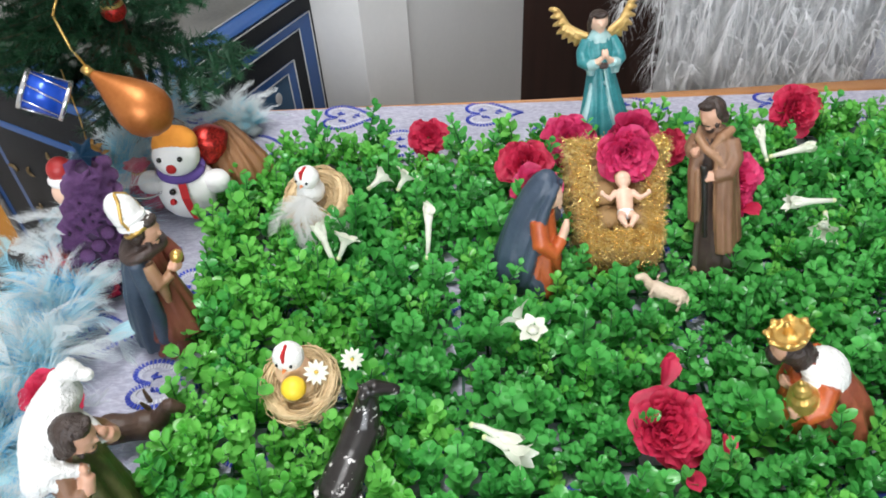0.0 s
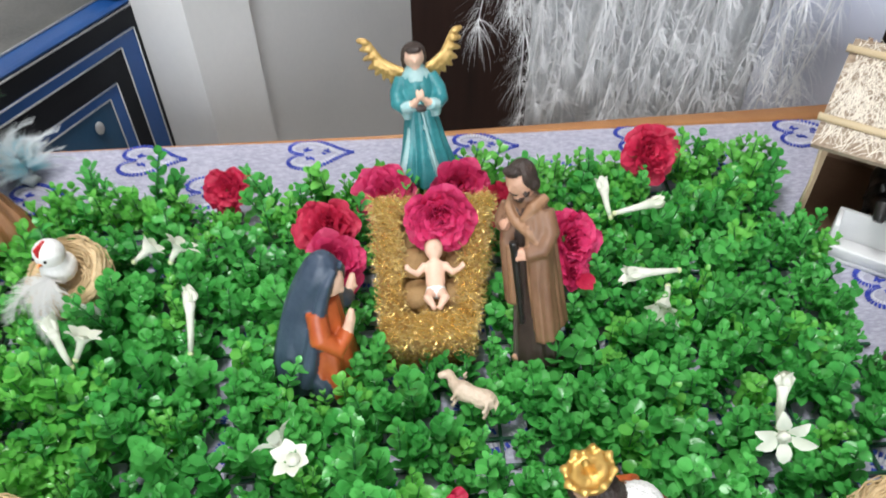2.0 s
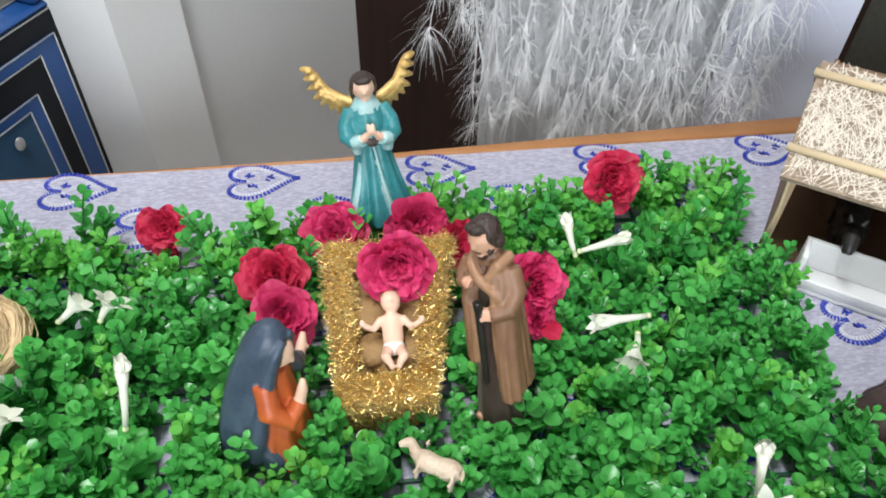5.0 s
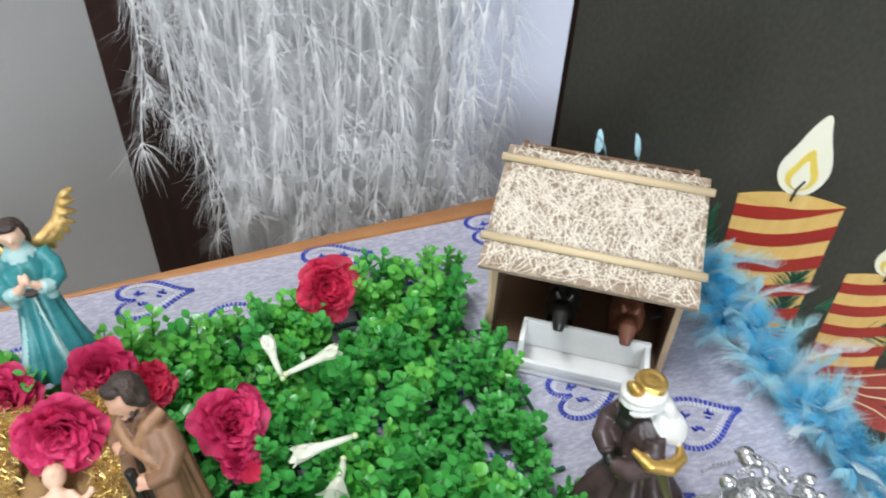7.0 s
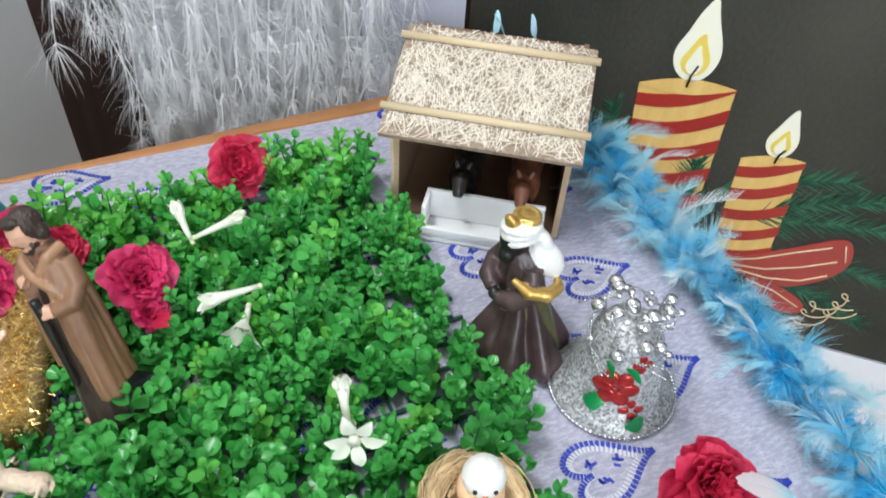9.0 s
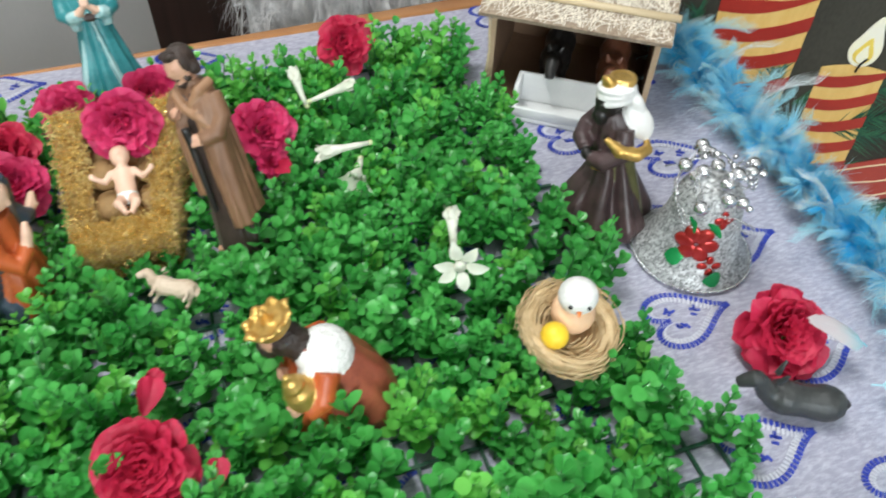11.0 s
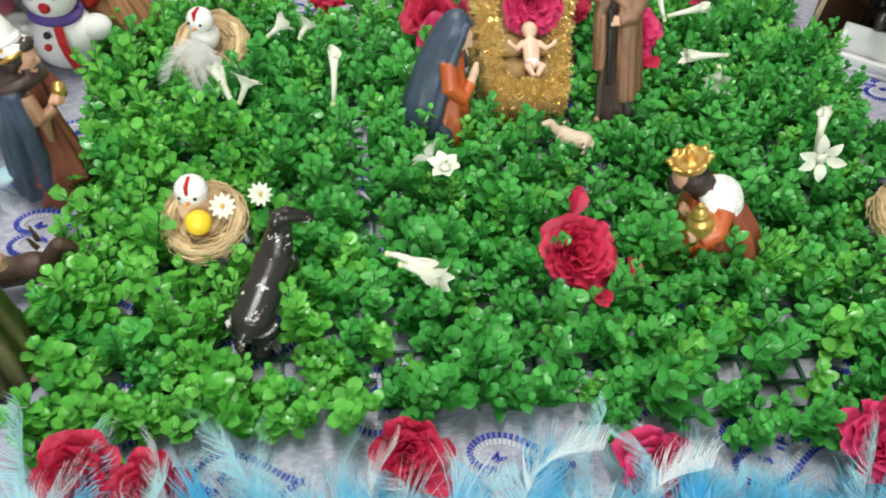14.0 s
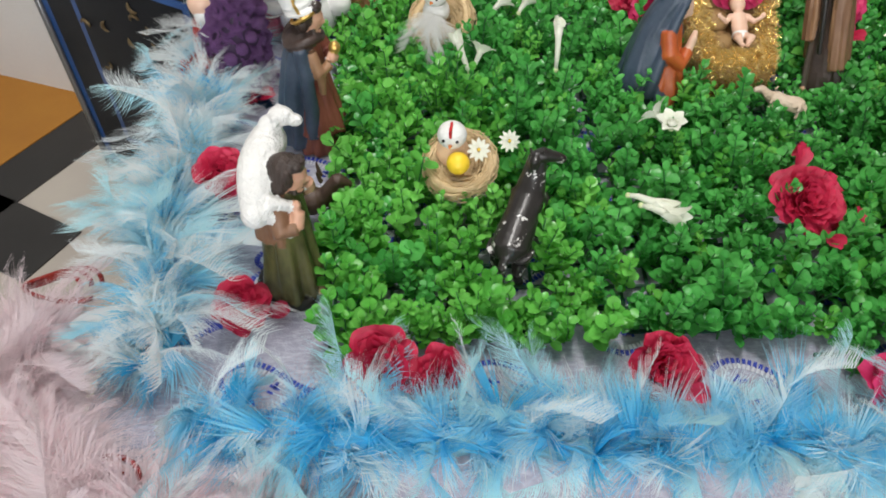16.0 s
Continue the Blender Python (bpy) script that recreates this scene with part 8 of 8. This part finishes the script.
stump = thing("pine_cone_pot", "brown ribbed resin stump ornament lying on the cloth", "ornament", Matrix.Translation((-0.214, 0.570, 0.010)) @ Matrix.Rotation(radians(-24), 4, "Y") @ Matrix.Rotation(radians(-26), 4, "X") @ Matrix.Scale(1.25, 4))
M["stump"] = mat("brown_resin_bark", (0.20, 0.085, 0.03), (0.34, 0.17, 0.07), 0.4, scale=30, stretch=(6, 6, 0.8), bump=0.4)
bm = bmesh.new()
loft(bm, [((0, 0, 0.0), 0.022, 0.020, 0.08, 15, 0), ((0, 0, 0.005), 0.0255, 0.023, 0.10, 15, 0.2), ((0, 0, 0.018), 0.0235, 0.021, 0.10, 15, 0.4), ((0, 0, 0.034), 0.0180, 0.016, 0.09, 15, 0.6), ((0, 0, 0.048), 0.0120, 0.011, 0.07, 15, 0.8), ((0, 0, 0.054), 0.006, 0.006, 0.05, 15, 1.0)], 0, 90)
part("stump", bm, M["stump"], stump)
pf = thing("glitter_dome", "red glitter dome ornament leaning on the brown stump", "ornament", Matrix.Translation((-0.240, 0.572, 0.062)) @ Matrix.Rotation(radians(-40), 4, "Y") @ Matrix.Rotation(radians(20), 4, "X"))
bm = bmesh.new()
loft(bm, [((0, 0, -0.010), 0.0175, 0.0175, 0.05, 6), ((0, 0, -0.004), 0.0190, 0.0190, 0.05, 6), ((0, 0, 0.006), 0.0165, 0.0165, 0.04, 6), ((0, 0, 0.014), 0.0105, 0.0105, 0.03, 6), ((0, 0, 0.018), 0.004, 0.004)], 0, 36)
part("dome", bm, M["red_glitter"], pf)
bm = bmesh.new()
tube(bm, [(0, 0, 0.017), (0.001, 0, 0.023)], [0.0022, 0.0012], 0, 8)
part("cap", bm, GOLD, pf)

ptree = thing("glitter_tree", "purple glitter cone tree built of small stars", "ornament", Matrix.Translation((-0.322, 0.464, 0.0)) @ Matrix.Rotation(radians(13), 4, "Y") @ Matrix.Scale(1.12, 4))
bm = bmesh.new()
loft(bm, [((0, 0, 0.0), 0.028, 0.028), ((0, 0, 0.002), 0.029, 0.029), ((0, 0, 0.06), 0.019, 0.019), ((0, 0, 0.108), 0.008, 0.008), ((0, 0, 0.112), 0.002, 0.002)], 0, 24)
part("cone", bm, mat("dark_purple_core", (0.035, 0.014, 0.045), (0.06, 0.025, 0.075), 0.6), ptree)


def star_mesh(material):
    bm = bmesh.new()
    c1, c2 = bm.verts.new((0, 0, 0.6)), bm.verts.new((0, 0, -0.25))
    ring = [bm.verts.new(((1.0 if k % 2 == 0 else 0.45) * math.cos(math.pi * k / 5), (1.0 if k % 2 == 0 else 0.45) * math.sin(math.pi * k / 5), 0)) for k in range(10)]
    for k in range(10):
        bm.faces.new((ring[k], ring[(k + 1) % 10], c1))
        bm.faces.new((ring[(k + 1) % 10], ring[k], c2))
    o = finish("star", bm, material, smooth=False)
    me = o.data
    bpy.data.objects.remove(o)
    return me


STAR = star_mesh(M["purple_glitter"])
STARB = star_mesh(M["blue_glitter"])
bm = bmesh.new()
ball(bm, (0, 0, 0.15), 0.58, 0, 10, 7)
o = finish("bauble", bm, M["purple_glitter"])
BAUBLE = o.data
bpy.data.objects.remove(o)
r = random.Random(4)
for k in range(96):
    t = (k + 0.5) / 96
    z = 0.004 + 0.106 * t
    a = k * 2.39996
    rr = 0.031 - 0.021 * t
    d = Vector((math.cos(a), math.sin(a), 0.3))
    share("star" if k % 4 else "bauble", STAR if k % 4 else BAUBLE, ptree, Matrix.Translation((rr * math.cos(a), rr * math.sin(a), z)) @ d.to_track_quat("Z", "Y").to_matrix().to_4x4() @ Matrix.Rotation(r.uniform(0, 3), 4, "Z") @ Matrix.Scale(0.0098 * r.uniform(0.85, 1.15), 4))
share("top_star", STARB, ptree, Matrix.Translation((0, 0, 0.121)) @ Matrix.Rotation(radians(75), 4, "X") @ Matrix.Scale(0.0125, 4))
for k, (x, y) in enumerate(((-0.006, -0.034), (-0.034, -0.012), (0.030, -0.020))):
    share("foot_star", STARB, ptree, Matrix.Translation((x, y, 0.006)) @ Matrix.Rotation(radians(30), 4, "X") @ Matrix.Rotation(k, 4, "Z") @ Matrix.Scale(0.011, 4))

bm = bmesh.new()
ball(bm, (0, 0, 0.030), (0.016, 0.016, 0.018), 0, 16, 12)
r = random.Random(14)
for k in range(240):
    d = Vector((r.gauss(0, 1), r.gauss(0, 1), r.gauss(0, 1))).normalized()
    p = Vector((0, 0, 0.030)) + d * 0.015
    w = d.orthogonal().normalized() * 0.0012
    bm.faces.new([bm.verts.new(c) for c in (p - w, p + w, p + d * 0.009)])
o = finish("spiky_ornament", bm, M["red_glitter"])
o.matrix_basis = Matrix.Translation((-0.338, 0.438, 0.0))
tagged(o, "red glitter spiky ball ornament behind the feather boa", "ornament")
bm = bmesh.new()
loft(bm, [((0, 0, 0.0), 0.016, 0.015), ((0, 0, 0.02), 0.018, 0.016), ((0, 0, 0.045), 0.013, 0.012), ((0, 0, 0.05), 0.008, 0.008)], 2, 20)
ball(bm, (0, -0.002, 0.062), (0.0135, 0.013, 0.0135), 0, 16, 12)
ball(bm, (0, 0.002, 0.074), (0.0135, 0.0135, 0.0055), 1, 16, 10)
ball(bm, (0, 0.004, 0.082), (0.011, 0.011, 0.011), 2, 16, 10)
ball(bm, (0, -0.010, 0.053), (0.0105, 0.006, 0.009), 1, 12, 8)
statue("santa_figurine", bm, [SKIN2, WHITE, RED_], "small santa figurine with white beard and red hat", "figurine", -0.346, 0.505, 0.002, 20)

garland([(-0.262, 0.690, 0.006), (-0.240, 0.684, 0.008), (-0.225, 0.672, 0.006)], 40, 0.036, [M["boa_white"], M["boa_white"], M["boa"]], "pale blue feather tuft lying behind the tree", 19, 0, tuftn=14)

# feathers standing behind the stable's roof
for k, (x, y, z, yw, tl) in enumerate(((0.556, 0.640, 0.108, 40, -50), (0.590, 0.628, 0.105, 100, -60), (0.566, 0.640, 0.106, 170, -60))):
    o = new("loose_feather", vane_mesh(70 + k, M["vane"], 0.022, 0.004))
    o.matrix_basis = Matrix.Translation((x, y, z)) @ Matrix.Rotation(radians(yw), 4, "Z") @ Matrix.Rotation(radians(tl), 4, "Y")
    tagged(o, "single pale blue feather stuck behind the stable roof", "feather", "loose feathers")

for k, (x, y, z, yw, tl, ln) in enumerate(((0.352, 0.098, 0.016, 118, -14, 0.050), (0.338, 0.098, 0.014, 150, -10, 0.045), (0.560, 0.222, 0.024, 160, -22, 0.048), (0.548, 0.200, 0.018, -40, -8, 0.046), (-0.292, 0.378, 0.012, 10, -10, 0.048), (-0.290, 0.268, 0.014, -30, -12, 0.050))):
    o = new("loose_feather", vane_mesh(170 + k, M["vane"] if k % 3 != 2 else M["boa_white"], ln, 0.012))
    o.matrix_basis = Matrix.Translation((x, y, z)) @ Matrix.Rotation(radians(yw), 4, "Z") @ Matrix.Rotation(radians(tl), 4, "Y")
    tagged(o, "single pale teal feather lying beside the boa", "feather", "loose feathers")

# pink boa and red wire hanging at the table's corner
garland([(-0.405, 0.185, -0.008), (-0.398, 0.13, 0.012), (-0.372, 0.085, 0.016), (-0.325, 0.052, 0.010), (-0.262, 0.040, -0.012), (-0.20, 0.036, -0.05)], 150, 0.066, [M["boa_pink"], M["boa_pink"], M["boa_pink"]], "pale pink feather boa hanging round the table's corner", 23, 0, tuftn=210, core=0.030)
M["red_wire"] = mat("red_tinsel_wire", (0.35, 0.03, 0.02), (0.28, 0.02, 0.015), 0.35, 0.5, bump=0)
for k, (x, y, z) in enumerate(((-0.392, 0.208, 0.022), (-0.330, 0.070, 0.02), (-0.20, 0.060, -0.02))):
    g = thing("tinsel_wire", "curled red tinsel wire hanging at the table corner", "tinsel", Matrix.Translation((x, y, z)), group="red tinsel wires")
    for q in range(3):
        bm = bmesh.new()
        rr = 0.014 + 0.003 * q
        tube(bm, [(rr * math.cos(a) * 1.3 + 0.004 * q, rr * math.sin(a) * 0.7, 0.004 * math.sin(2 * a) + 0.002 * q) for a in [2 * math.pi * w / 20 for w in range(19)]], 0.0016, 0, 6)
        part("loop", bm, M["red_wire"], g)

# small ornaments under the tree
M["pink_satin"] = mat("pink_satin", (0.62, 0.10, 0.18), (0.74, 0.2, 0.28), 0.35, scale=40, bump=0.3)
M["brass"] = mat("brass_foil", (0.55, 0.28, 0.06), (0.72, 0.42, 0.12), 0.3, 0.6, scale=80, bump=0.2)
cone = thing("pine_cone_ornament", "gold foil pine cone ornament below the tree", "ornament", Matrix.Translation((-0.338, 0.548, 0.066)))
bm = bmesh.new()
ball(bm, (0, 0, 0), (0.009, 0.009, 0.015), 0, 14, 10)
part("core", bm, M["brass"], cone)
for k in range(34):
    t, a = (k + 0.5) / 34, k * 2.39996
    rr = 0.0105 * math.sin(math.pi * (0.1 + 0.85 * t))
    bm = bmesh.new()
    p = Vector((rr * math.cos(a), rr * math.sin(a), -0.015 + 0.030 * t))
    blade(bm, p * 0.8, p + Vector((math.cos(a) * 0.005, math.sin(a) * 0.005, 0.002)), 0.0030, (0, 0, 1), 0, 0.3, 3, 0.8)
    part("scale", bm, M["brass"], cone)
bm = bmesh.new()
tube(bm, [(0, 0, 0.014), (0.002, 0.002, 0.04), (0.0, 0.01, 0.085)], 0.0006, 0, 5)
part("cord", bm, GOLD, cone)
pouch = thing("gift_pouch", "pink satin gift pouch tied at its neck", "ornament", Matrix.Translation((-0.306, 0.556, 0.0)))
bm = bmesh.new()
loft(bm, [((0, 0, 0.0), 0.012, 0.010, 0.04, 7), ((0, 0, 0.006), 0.017, 0.013, 0.05, 7), ((0, 0, 0.024), 0.016, 0.012, 0.07, 7), ((0, 0, 0.040), 0.008, 0.007, 0.10, 7), ((0, 0, 0.044), 0.005, 0.005, 0.08, 7), ((0, 0, 0.052), 0.012, 0.010, 0.14, 7)], 0, 42)
part("bag", bm, M["pink_satin"], pouch)
bm = bmesh.new()
tube(bm, [(0.0058 * math.cos(a), 0.0058 * math.sin(a), 0.044) for a in [2 * math.pi * k / 16 for k in range(17)]], 0.0012, 0, 6)
part("tie", bm, GOLD, pouch, "gold cord tie")
animal("grey_donkey_figurine", "small grey resin donkey figurine standing below the tree", Matrix.Translation((-0.290, 0.575, 0.0)) @ Matrix.Rotation(radians(-70), 4, "Z"), [mat("resin_mid_grey", (0.16, 0.17, 0.17), (0.25, 0.26, 0.26), 0.5, scale=40, bump=0.2)], (0.040, 0.010, 0.046), 1.0, 0.8, True, 0.012)
chain = thing("bead_chain", "fine silver bead chain hanging from the tree to the snowman", "bead chain", Matrix.Translation((-0.318, 0.505, 0.070)))
for k in range(30):
    t = k / 29
    bm = bmesh.new()
    ball(bm, (0.052 * t, 0.030 * t, -0.022 * t - 0.020 * math.sin(math.pi * t)), 0.0013, 0, 8, 6)
    part("bead", bm, M["silver_bead"], chain)
